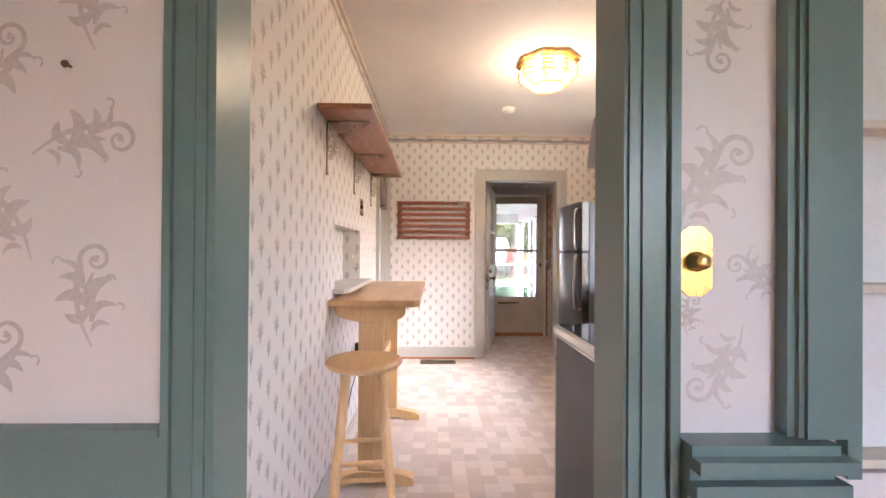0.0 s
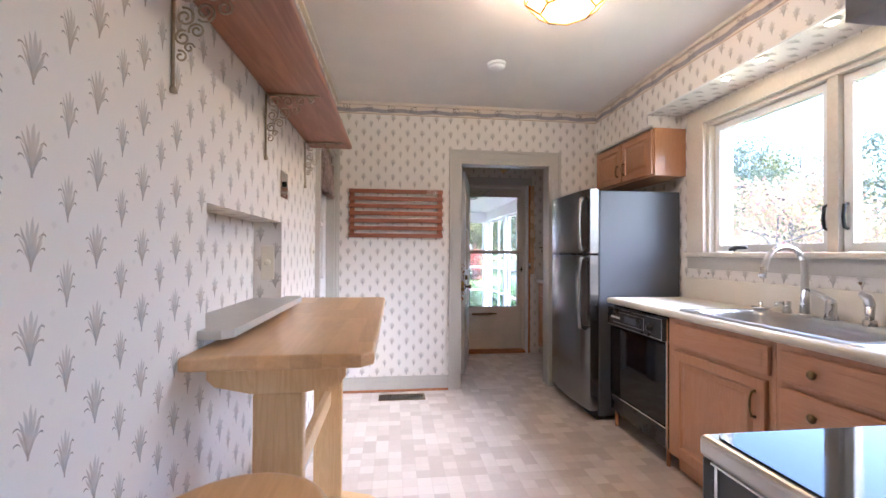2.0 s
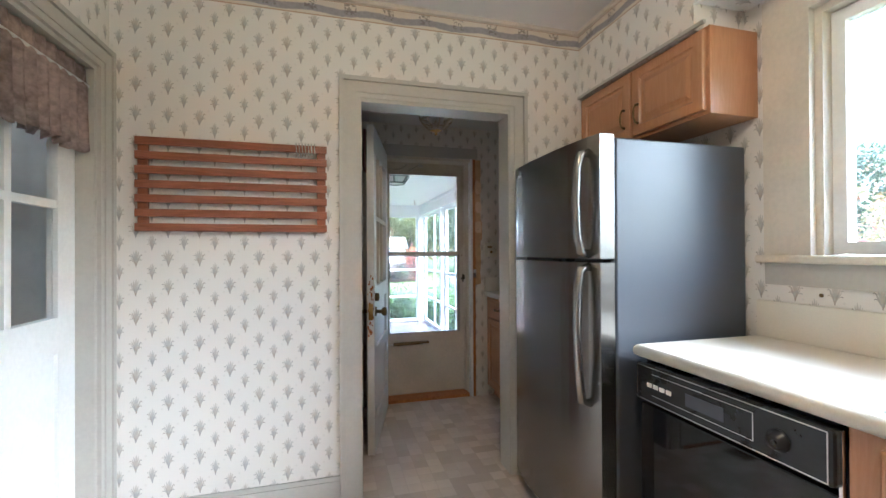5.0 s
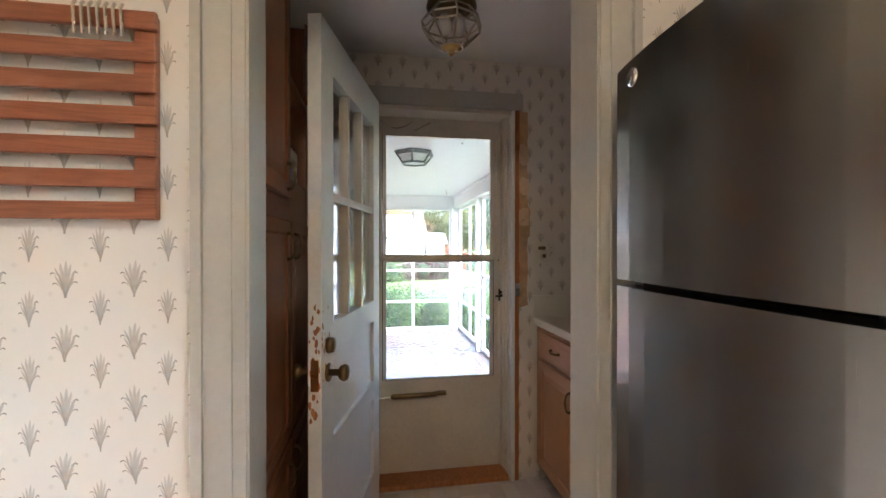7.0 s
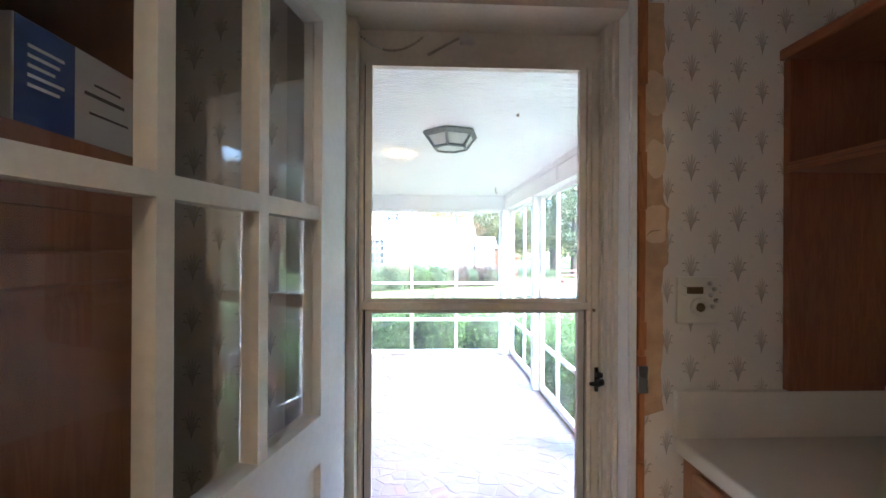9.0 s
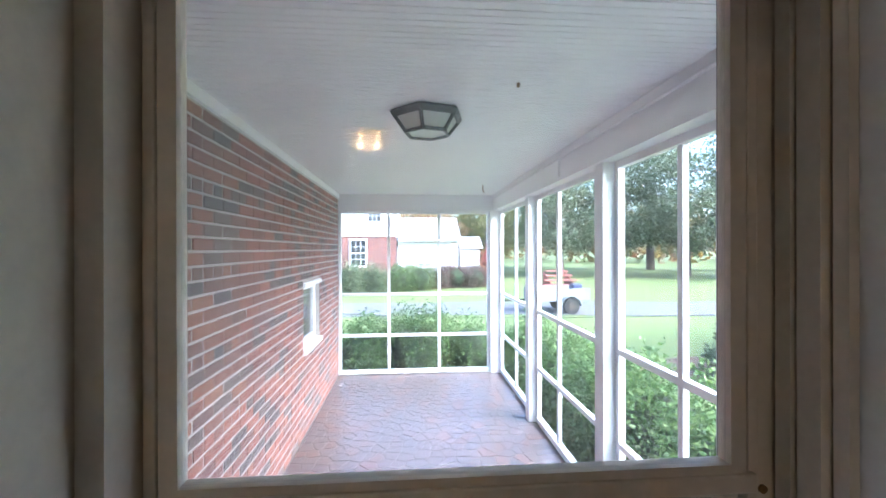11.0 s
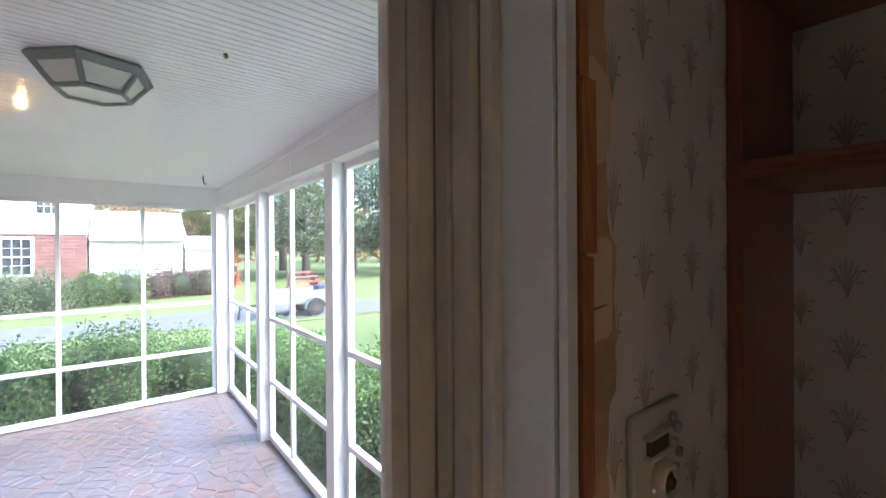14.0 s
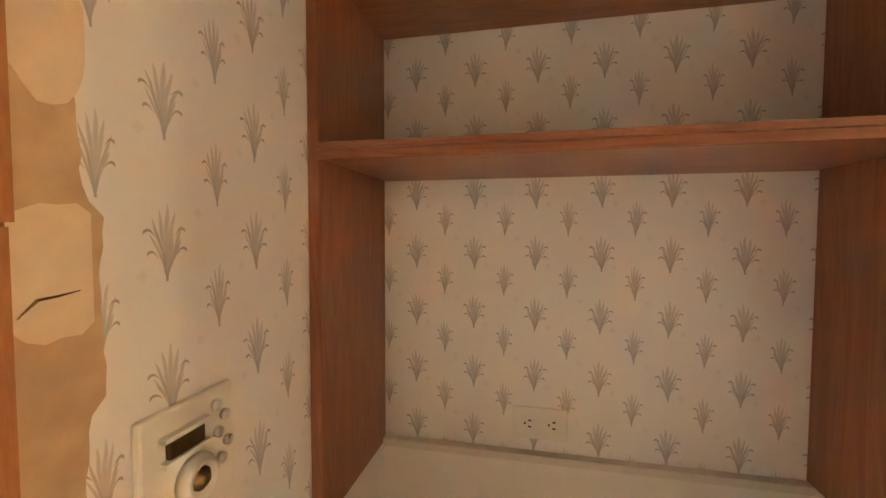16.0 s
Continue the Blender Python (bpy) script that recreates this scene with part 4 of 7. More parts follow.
part("trim_strip", boxes((CABX - 0.013, CABX - 0.003, 3.068, 3.678, 0.224, 0.233), (CABX - 0.013, CABX - 0.003, 3.060, 3.067, 0.11, 0.845)), CHROME, dw, "thin chrome strip")
for y in (3.10, 3.66):
    part("leg", tube(B(), [(CABX + 0.03, y, 0), (CABX + 0.03, y, 0.101)], 0.012, 8), RAW_WOOD, dw)

wt = thing("worktop", (1.7, 2.3, 0.86), "cream laminate worktop with a low backsplash", "worktop")
SY0, SY1, SXA, SXB = 2.15, 2.97, 1.47, 1.90
part("slab", boxes((CTF + 0.019, SXA, YK0 + 0.001, 3.70, 0.859, CTZ), (SXB, XR - 0.001, YK0 + 0.001, 3.70, 0.859, CTZ), (SXA, SXB, SY1, 3.70, 0.859, CTZ), (SXA, SXB, YK0 + 0.001, SY0, 0.859, CTZ), (1.13, CTF + 0.0185, YK0 + 0.001, 1.47, 0.859, CTZ)), LAMINATE, wt)
part("edge_band", tube(B(), [(CTF + 0.0195, 1.47, 0.8798), (CTF + 0.0195, 3.699, 0.8798)], 0.0195, 12), LAMINATE, wt, "", True)
part("backsplash", bev(XR - 0.022, XR - 0.001, YK0 + 0.001, 3.70, CTZ + 0.0005, 1.045, 0.004), LAMINATE, wt)
for y in (3.48, 3.07, 2.25, 2.55):
    whole("screw_anchor", lathe(B(), [(0.007, 0), (0.007, -0.003), (0.003, -0.004)], (XR - 0.0005, y, 1.082), 10, "x"), OLD_BRASS, "small dark screw anchor in the papered wall", "screw", group="screws above the backsplash")

sk = thing("sink", (1.68, 2.56, 0.74), "stainless drop-in kitchen sink", "sink")
bm = B()
def rr(x0, x1, y0, y1, r, k=6):
    pts = []
    for cx, cy, a0 in ((x1 - r, y1 - r, 0), (x0 + r, y1 - r, 90), (x0 + r, y0 + r, 180), (x1 - r, y0 + r, 270)):
        for i in range(k + 1):
            a = radians(a0 + 90 * i / k)
            pts.append((cx + r * math.cos(a), cy + r * math.sin(a)))
    return pts
def loft(bm, loops):
    rings = [[bm.verts.new((x, y, z)) for x, y in pts] for pts, z in loops]
    for a, b2 in zip(rings, rings[1:]):
        for k in range(len(a)):
            bm.faces.new((a[k], a[(k + 1) % len(a)], b2[(k + 1) % len(a)], b2[k]))
    return rings
rings = loft(bm, [(rr(1.425, 1.945, 2.10, 3.02, 0.04), CTZ + 0.0005), (rr(1.43, 1.94, 2.105, 3.015, 0.04), CTZ + 0.008), (rr(1.478, 1.865, 2.16, 2.955, 0.06), CTZ + 0.006), (rr(1.482, 1.86, 2.165, 2.95, 0.06), CTZ - 0.02), (rr(1.50, 1.845, 2.185, 2.93, 0.08), CTZ - 0.155)])
bm.faces.new(rings[-1])
part("basin", bm, SINK, sk, "", True)
fc = thing("faucet", (1.905, 2.725, CTZ), "satin nickel gooseneck kitchen faucet with side lever", "faucet")
pts = [(1.905, 2.725, CTZ + 0.008), (1.905, 2.725, 1.06), (1.903, 2.725, 1.13)]
for k in range(1, 12):
    a = radians(180 * k / 12)
    pts.append((1.905 - 0.10 + 0.10 * math.cos(a), 2.725 + 0.02 * k / 12, 1.15 + 0.10 * math.sin(a)))
pts += [(1.70, 2.75, 1.13), (1.695, 2.753, 1.10)]
part("spout", tube(B(), pts, [0.022, 0.017] + [0.0145] * (len(pts) - 4) + [0.016, 0.018], 14), NICKEL, fc, "", True)
part("base_ring", lathe(B(), [(0.03, 0.0075), (0.03, 0.014), (0.024, 0.02)], (1.905, 2.725, CTZ), 20), NICKEL, fc, "", True)
lv = part("lever_body", lathe(B(), [(0.027, 0.0075), (0.027, 0.02), (0.023, 0.03), (0.023, 0.075), (0.018, 0.10), (0.006, 0.108)], (1.905, 2.60, CTZ), 18), NICKEL, fc, "", True)
part("lever", tube(B(), [(1.905, 2.60, 0.995), (1.90, 2.64, 1.020), (1.885, 2.70, 1.045)], [0.015, 0.011, 0.008], 10), NICKEL, lv, "", True)
sp = thing("side_sprayer", (1.905, 2.44, CTZ), "satin nickel side sprayer beside the faucet", "sprayer")
part("holder", lathe(B(), [(0.025, 0.0075), (0.024, 0.03), (0.018, 0.035)], (1.905, 2.44, CTZ), 16), NICKEL, sp, "", True)
part("nozzle", tube(B(), [(1.905, 2.44, 0.935), (1.905, 2.44, 1.0), (1.90, 2.445, 1.03), (1.875, 2.45, 1.045)], [0.014, 0.019, 0.018, 0.013], 12), NICKEL, sp, "", True)
so = thing("soap_dispenser", (1.905, 2.82, CTZ), "satin nickel soap pump on the sink deck", "dispenser")
part("pump", lathe(B(), [(0.02, 0.0075), (0.02, 0.03), (0.014, 0.035), (0.017, 0.045), (0.017, 0.07), (0.005, 0.072)], (1.905, 2.82, CTZ), 14), NICKEL, so, "", True)
part("nozzle", tube(B(), [(1.905, 2.82, 0.962), (1.86, 2.825, 0.962), (1.845, 2.827, 0.95)], 0.006, 8), NICKEL, so, "", True)
st = thing("sink_stopper", (1.885, 2.955, CTZ), "round metal basket strainer on the sink deck", "strainer")
part("cup", lathe(B(), [(0.03, 0.009), (0.045, 0.02), (0.045, 0.025), (0.012, 0.028), (0.008, 0.045), (0.012, 0.05), (0.003, 0.053)], (1.885, 2.955, CTZ), 20), CHROME, st, "", True)

# range with a black glass top and its hood
rg = thing("range", (0.74, 1.19, 0), "freestanding electric range with a black glass cooktop", "range")
rx0, rx1, ry0, ry1 = 0.366, 1.126, YK0 + 0.012, 1.505
part("body", bev(rx0 + 0.006, rx1 - 0.006, ry0, ry1 - 0.03, 0.02, 0.885, 0.006), RANGE_GREY, rg)
bm = B()
q = rr(ry0 + 0.10, ry1 - 0.10, 0.12, 0.70, 0.12, 8)
prism(bm, q, "x", rx0 + 0.0035, rx0 + 0.0062)
part("side_emboss", bm, RANGE_GREY, rg, "embossed side panel")
ct = part("cooktop", bev(rx0, rx1, ry0, ry1, 0.886, 0.922, 0.010, 3), SINK, rg, "steel-edged cooktop frame")
part("rim", boxes((rx0 - 0.0015, rx0 + 0.008, ry0, ry1 - 0.03, 0.885, 0.8882), (rx0 + 0.002, rx0 + 0.010, ry1 - 0.040, ry1 - 0.034, 0.02, 0.884)), CHROME, rg)
part("glass_plate", prism(B(), rr(rx0 + 0.014, rx1 - 0.014, ry0 + 0.05, ry1 - 0.016, 0.02), "z", 0.9222, 0.9255), BLACK_GLASS, ct, "black ceramic glass plate")
part("oven_door", bev(rx0 + 0.01, rx1 - 0.01, ry1 - 0.029, ry1 + 0.01, 0.22, 0.80, 0.008), BLACK_GLASS, rg, "black glass oven door")
part("handle", tube(B(), [(rx0 + 0.06, ry1 + 0.01, 0.77), (rx0 + 0.06, ry1 + 0.05, 0.775), (rx1 - 0.06, ry1 + 0.05, 0.775), (rx1 - 0.06, ry1 + 0.01, 0.77)], 0.011, 10), ENAMEL, rg, "", True)
part("drawer", bev(rx0 + 0.01, rx1 - 0.01, ry1 - 0.029, ry1 + 0.004, 0.04, 0.21, 0.008), ENAMEL, rg)
part("control_strip", bev(rx0 + 0.01, rx1 - 0.01, ry1 - 0.029, ry1 + 0.004, 0.81, 0.884, 0.006), BLACK, rg)

hd = thing("range_hood", (0.78, 1.1, 1.505), "grey-beige under-cabinet range hood", "range hood")
HX0, HX1, HY1, HZ0, HZ1 = 0.435, 1.195, 1.335, 1.505, 1.665
part("shell", boxes((HX0, HX0 + 0.012, YK0 + 0.002, 1.275, HZ0, HZ1), (HX1 - 0.012, HX1, YK0 + 0.002, 1.275, HZ0, HZ1), (HX0 + 0.012, HX1 - 0.012, YK0 + 0.002, 1.275, HZ1 - 0.012, HZ1)), ENAMEL, hd)
bm = prism(B(), [(1.276, HZ0), (HY1, HZ0), (HY1, HZ0 + 0.03), (1.276, HZ1)], "x", HX0, HX1)
part("front_lip", bm, ENAMEL, hd)
part("filter", boxes((HX0 + 0.013, HX1 - 0.013, YK0 + 0.02, 1.275, HZ0 + 0.05, HZ0 + 0.056)), SINK, hd, "greyish aluminium filter")
hc = thing("wall_cabinet", (0.78, 1.02, 1.667), "honey oak wall cabinet above the range hood", "cabinet")
part("body", bev(HX0, HX1, YK0 + 0.001, 1.175, 1.667, 2.20, 0.003), OAK, hc)
part("door", bev(HX0 + 0.01, HX0 + 0.375, 1.176, 1.195, 1.68, 2.19, 0.004), OAK, hc)
part("door", bev(HX0 + 0.385, HX1 - 0.01, 1.176, 1.195, 1.68, 2.19, 0.004), OAK, hc)
whole("soffit_range", box(B(), HX0, XR - 0.27, YK0 + 0.0005, 1.19, 2.201, ZC - 0.0005), PAPER, kind="structure", label="papered soffit above the hood cabinet", category="soffit")

# puck lights under the soffit
for y in (3.07, 2.83, 2.48):
    pl = thing("puck_light", (1.79, y, SOFZ), "small lit round puck light under the soffit", "light", "puck lights over the sink")
    part("housing", lathe(B(), [(0.03, -0.0005), (0.03, -0.014), (0.026, -0.016)], (1.775, y, SOFZ), 18), WHITE_PLASTIC, pl, "", True)
    part("lens", lathe(B(), [(0.024, -0.0162), (0.018, -0.021), (0.004, -0.022)], (1.775, y, SOFZ), 16), glow("puck_glow", (1.0, 0.78, 0.45), 0.9), pl, "glowing lens", True)
    point_lamp("puck_bulb", (1.775, y, SOFZ - 0.045), 0.025, (1.0, 0.76, 0.46), 0.02)
whole("soffit_edge", box(B(), SOFX - 0.004, SOFX + 0.006, YK0 + 0.3, 3.755, SOFZ - 0.006, SOFZ + 0.004), WHITE, kind="structure", label="white corner strip along the soffit edge", category="trim")

# ceiling lamp of the kitchen
cl = thing("ceiling_lamp", (0.675, 2.74, ZC), "lit octagonal amber glass ceiling lamp in a brass frame", "lamp")
CX, CY = 0.675, 2.74
t8 = math.pi / 8
part("canopy", lathe(B(), [(0.215, -0.0005), (0.215, -0.02), (0.19, -0.03)], (CX, CY, ZC), 8, turn=t8), BRASS, cl)
prof = [(0.19, ZC - 0.03), (0.20, ZC - 0.085), (0.195, ZC - 0.12), (0.125, ZC - 0.175)]
for (r0, za), (r1, zb) in zip(prof, prof[1:]):
    for k in range(8):
        bm = B()
        a0, a1 = t8 + k * math.pi / 4, t8 + (k + 1) * math.pi / 4
        def at(r, a, z, s):
            return (CX + (r - s) * math.cos(a), CY + (r - s) * math.sin(a), z)
        vs = [bm.verts.new(p) for p in (at(r0, a0, za, 0.004), at(r0, a1, za, 0.004), at(r1, a1, zb, 0.004), at(r1, a0, zb, 0.004))]
        bm.faces.new(vs)
        part("glass_panel", bm, AMBER, cl, "glowing amber glass").visible_shadow = False
bm = B()
vs = [bm.verts.new((CX + 0.121 * math.cos(t8 + k * math.pi / 4), CY + 0.121 * math.sin(t8 + k * math.pi / 4), ZC - 0.175)) for k in range(8)]
bm.faces.new(vs)
lamp_glass = part("glass_panel", bm, AMBER, cl, "glowing amber glass")
lamp_glass.visible_shadow = False
for x in (0.60, 0.75):
    part("bulb", lathe(B(), [(0.013, -0.03), (0.016, -0.045), (0.028, -0.06), (0.030, -0.078), (0.022, -0.095), (0.006, -0.104)], (x, CY, ZC), 16), BULB, cl, "glowing bulb", True)
bm = B()
for k in range(8):
    a0, a1 = t8 + k * math.pi / 4, t8 + (k + 1) * math.pi / 4
    for r, z in prof + [(0.204, ZC - 0.06)]:
        tube(bm, [(CX + r * math.cos(a0), CY + r * math.sin(a0), z), (CX + r * math.cos(a1), CY + r * math.sin(a1), z)], 0.0055, 6)
    tube(bm, [(CX + r * math.cos(a0), CY + r * math.sin(a0), z) for r, z in prof], 0.0055, 6)
part("frame", bm, BRASS, cl, "polished brass bars")

sm = thing("smoke_detector", (0.57, 3.69, ZC), "round white smoke detector on the ceiling", "detector")
part("base", lathe(B(), [(0.065, -0.0005), (0.065, -0.012), (0.06, -0.014)], (0.57, 3.69, ZC), 28), WHITE_PLASTIC, sm, "", True)
part("cover", lathe(B(), [(0.055, -0.0145), (0.055, -0.028), (0.045, -0.036), (0.004, -0.038)], (0.57, 3.69, ZC), 28), WHITE_PLASTIC, sm, "", True)


# bar table by the niche, with trestle legs
tb = thing("bar_table", (-0.4, 2.52, 0), "maple bar-height table with trestle legs against the wall", "table")
TX0, TX1, TY0, TY1, TZ = XL + 0.004, -0.176, 1.91, 3.22, 0.965
bm = prism(B(), [(TX0, TY0), (TX1 - 0.03, TY0), (TX1, TY0 + 0.03), (TX1, TY1 - 0.03), (TX1 - 0.03, TY1), (TX0, TY1)], "z", TZ - 0.036, TZ)
bmesh.ops.bevel(bm, geom=[e for e in bm.edges if abs(e.verts[0].co.z - e.verts[1].co.z) < 0.001], offset=0.008, segments=3, profile=0.5, affect="EDGES")
part("tabletop", bm, MAPLE, tb)
for y in (2.02, 2.86):
    c = -0.42
    bm = prism(B(), [(c - 0.19, TZ - 0.037), (c + 0.165, TZ - 0.037), (c + 0.165, TZ - 0.085), (c + 0.15, TZ - 0.105), (c + 0.06, TZ - 0.125), (c - 0.08, TZ - 0.125), (c - 0.17, TZ - 0.105), (c - 0.19, TZ - 0.085)], "y", y, y + 0.04)
    tr = part("top_brace", bm, BIRCH, tb)
    part("post", bev(c - 0.075, c + 0.055, y - 0.002, y + 0.036, 0.075, TZ - 0.126, 0.006), BIRCH, tb)
    bm = prism(B(), [(c - 0.19, 0.0), (c - 0.13, 0.0), (c - 0.10, 0.02), (c + 0.09, 0.02), (c + 0.12, 0.0), (c + 0.215, 0.0), (c + 0.215, 0.03), (c + 0.18, 0.05), (c + 0.06, 0.074), (c - 0.07, 0.074), (c - 0.15, 0.05), (c - 0.19, 0.03)], "y", y - 0.012, y + 0.05)
    part("foot", bm, BIRCH, tb)
part("stretcher", bev(-0.445, -0.415, 2.057, 2.857, 0.50, 0.57, 0.006), BIRCH, tb)

# round bar stool
sl = thing("bar_stool", (-0.41, 1.63, 0), "round-topped natural birch bar stool", "stool")
SX, SY, SZ = -0.40, 1.635, 0.752
part("seat", lathe(B(), [(0.11, -0.034), (0.143, -0.032), (0.157, -0.022), (0.162, -0.012), (0.157, -0.003), (0.145, 0.0), (0.02, -0.002)], (SX, SY, SZ), 40), MAPLE, sl, "", True)
feet = []
for k in range(4):
    a = radians(45 + 90 * k + 8)
    top = Vector((SX + 0.10 * math.cos(a), SY + 0.10 * math.sin(a), SZ - 0.034))
    foot = Vector((SX + 0.19 * math.cos(a), SY + 0.19 * math.sin(a), 0.0))
    feet.append((top, foot))
    part("leg", tube(B(), [top, top.lerp(foot, 0.5), foot], [0.017, 0.019, 0.014], 12), BIRCH, sl, "", True)
for k in range(4):
    for h in ((0.62, 0.86) if k % 2 else (0.50, 0.76)):
        a, b2 = feet[k][0].lerp(feet[k][1], h), feet[(k + 1) % 4][0].lerp(feet[(k + 1) % 4][1], h)
        part("rung", tube(B(), [a, a.lerp(b2, 0.5), b2], [0.008, 0.011, 0.008], 10), BIRCH, sl, "", True)

# wall shelf on three brass brackets
sh = thing("wall_shelf", (XL, 2.57, 1.83), "long red oak wall shelf on brass scroll brackets", "shelf")
part("board", bev(XL + 0.001, -0.385, 1.70, 3.415, 1.83, 1.858, 0.007, 3), SHELF_WOOD, sh)


def bracket(y, parent):
    bm = B()
    x0, zt = XL + 0.004, 1.826
    tube(bm, [(x0, y, zt), (x0 + 0.205, y, zt)], 0.004, 8)
    tube(bm, [(x0, y, zt), (x0, y, zt - 0.245)], 0.004, 8)

    def curl(cx, cz, r0, turns, a0, s=1):
        pts = []
        for i in range(int(14 * turns) + 1):
            f = i / (14 * turns)
            a = a0 + s * 2 * math.pi * turns * f
            r = r0 * (1 - 0.75 * f)
            pts.append((x0 + cx + r * math.cos(a), y, zt - cz + r * math.sin(a)))
        tube(bm, pts, 0.0024, 6)
    # scrolls climbing from the foot of the upright to the tip of the arm
    for cx, cz, r0, turns, a0, sgn in ((0.030, 0.028, 0.026, 1.6, 0.4, 1), (0.082, 0.024, 0.022, 1.5, 2.8, -1), (0.128, 0.021, 0.019, 1.5, 0.6, 1), (0.168, 0.017, 0.015, 1.3, 2.4, -1),
                                       (0.024, 0.082, 0.022, 1.5, 1.8, -1), (0.068, 0.068, 0.024, 1.6, 4.0, 1), (0.110, 0.055, 0.018, 1.4, 1.0, -1), (0.020, 0.130, 0.018, 1.4, 1.2, 1), (0.050, 0.112, 0.018, 1.5, 3.4, -1), (0.016, 0.172, 0.014, 1.2, 2.0, -1), (0.034, 0.152, 0.012, 1.2, 0.2, 1)):
        curl(cx, cz, r0, turns, a0, sgn)
    lathe(bm, [(0.007, -0.006), (0.009, 0), (0.007, 0.008)], (x0 + 0.001, y, zt - 0.25), 10)
    return part("bracket", bm, PALE_BRASS, parent, "filigree brass bracket", True)


for y in (1.875, 2.555, 3.265):
    bracket(y, sh)

# niche ledge and what is fixed to the wall
bm = prism(B(), [(XL - 0.119, 2.062), (XL + 0.001, 2.062), (XL + 0.001, 2.01), (XL + 0.06, 2.01), (XL + 0.082, 2.04), (XL + 0.082, 2.85), (XL + 0.06, 2.88), (XL + 0.001, 2.88), (XL + 0.001, 2.808), (XL - 0.119, 2.808)], "z", 0.9855, 1.008)
whole("niche_ledge", bm, GREY, "grey painted ledge board of the wall niche", "ledge", "structure")
ph = thing("phone_jack", (XL - 0.06, NY1, 1.2), "ivory wall jack plate in the side of the niche", "jack")
part("plate", bev(XL - 0.085, XL - 0.03, NY1 - 0.006, NY1 - 0.0005, 1.09, 1.24, 0.002), PLASTIC, ph)
part("socket", lathe(B(), [(0.014, -0.0065), (0.013, -0.018), (0.005, -0.019)], (XL - 0.058, NY1, 1.165), 12, "y"), PLASTIC, ph, "", True)
sp2 = thing("switch_plate", (XL, 2.825, 1.51), "brushed metal double switch plate on the papered wall", "switch")
part("plate", bev(XL + 0.0005, XL + 0.006, 2.772, 2.888, 1.455, 1.575, 0.002), CHROME, sp2)
part("toggle", bev(XL + 0.006, XL + 0.016, 2.818, 2.842, 1.505, 1.532, 0.004), BLACK, sp2)
for z in (1.468, 1.562):
    part("screw", lathe(B(), [(0.005, 0.0062), (0.005, 0.0085), (0.002, 0.009)], (XL, 2.83, z), 10, "x"), NICKEL, sp2)
s3 = thing("light_switch", (XL, 3.5, 1.21), "ivory light switch beside the side door", "switch")
part("plate", bev(XL + 0.0005, XL + 0.006, 3.455, 3.53, 1.15, 1.27, 0.002), PLASTIC, s3)
part("toggle", bev(XL + 0.006, XL + 0.018, 3.488, 3.498, 1.20, 1.225, 0.002), PLASTIC, s3)
ot = thing("outlet_box", (XL, 2.62, 0.5), "black outlet adapter plugged in below the table", "outlet")
part("plate", bev(XL + 0.0005, XL + 0.006, 2.58, 2.66, 0.50, 0.62, 0.002), PLASTIC, ot)
part("adapter", bev(XL + 0.0062, XL + 0.035, 2.60, 2.64, 0.54, 0.60, 0.004), BLACK, ot)
part("cord", tube(B(), [(XL + 0.03, 2.62, 0.54), (XL + 0.035, 2.58, 0.45), (XL + 0.025, 2.4, 0.36), (XL + 0.025, 2.2, 0.2), (XL + 0.03, 2.1, 0.008)], 0.003, 6), BLACK, ot)

# glazed side door with its valance
gd = thing("door_2", (XL - 0.07, 4.08, 0), "closed white side door with glass lights", "door", kind="structure")
ya, yb, xx = LY0 + 0.02, LY1 - 0.02, XL - 0.085
bm = boxes((xx - 0.018, xx + 0.018, ya, ya + 0.11, 0.01, 2.0), (xx - 0.018, xx + 0.018, yb - 0.11, yb, 0.01, 2.0), (xx - 0.018, xx + 0.018, ya + 0.11, yb - 0.11, 1.88, 2.0), (xx - 0.018, xx + 0.018, ya + 0.11, yb - 0.11, 0.86, 1.0),
           (xx - 0.018, xx + 0.018, ya + 0.11, yb - 0.11, 0.01, 0.22), (xx - 0.008, xx + 0.006, ya + 0.11, yb - 0.11, 0.22, 0.86), (xx - 0.014, xx + 0.014, ya + 0.345, yb - 0.345, 1.0, 1.88), (xx - 0.014, xx + 0.014, ya + 0.11, ya + 0.345, 1.42, 1.45), (xx - 0.014, xx + 0.014, yb - 0.345, yb - 0.11, 1.42, 1.45))
lf = part("leaf", bm, WHITE, gd)
for a, b2 in ((ya + 0.11, ya + 0.345), (yb - 0.345, yb - 0.11)):
    for c, d in ((1.0, 1.42), (1.45, 1.88)):
        part("pane", box(B(), xx - 0.003, xx + 0.003, a, b2, c, d), CLEAR, lf)
whole("wall_side_hall", boxes((XL - 0.95, XL - 0.90, 3.2, 4.95, -0.05, ZC), (XL - 0.90, XL - 0.121, 3.2, 3.25, -0.05, ZC), (XL - 0.90, XL - 0.121, 4.9, 4.95, -0.05, ZC), (XL - 0.90, XL - 0.121, 3.25, 4.9, ZC - 0.05, ZC), (XL - 0.90, XL - 0.121, 3.25, 4.9, -0.05, -0.001)), CREAM, kind="structure", label="plain closed hall behind the side door", category="wall")
FABRIC = plain("printed_cotton", (0.52, 0.40, 0.36), 0.9, vary=0.55, grain=45, bump=0.3)
bm = B()
cols = []
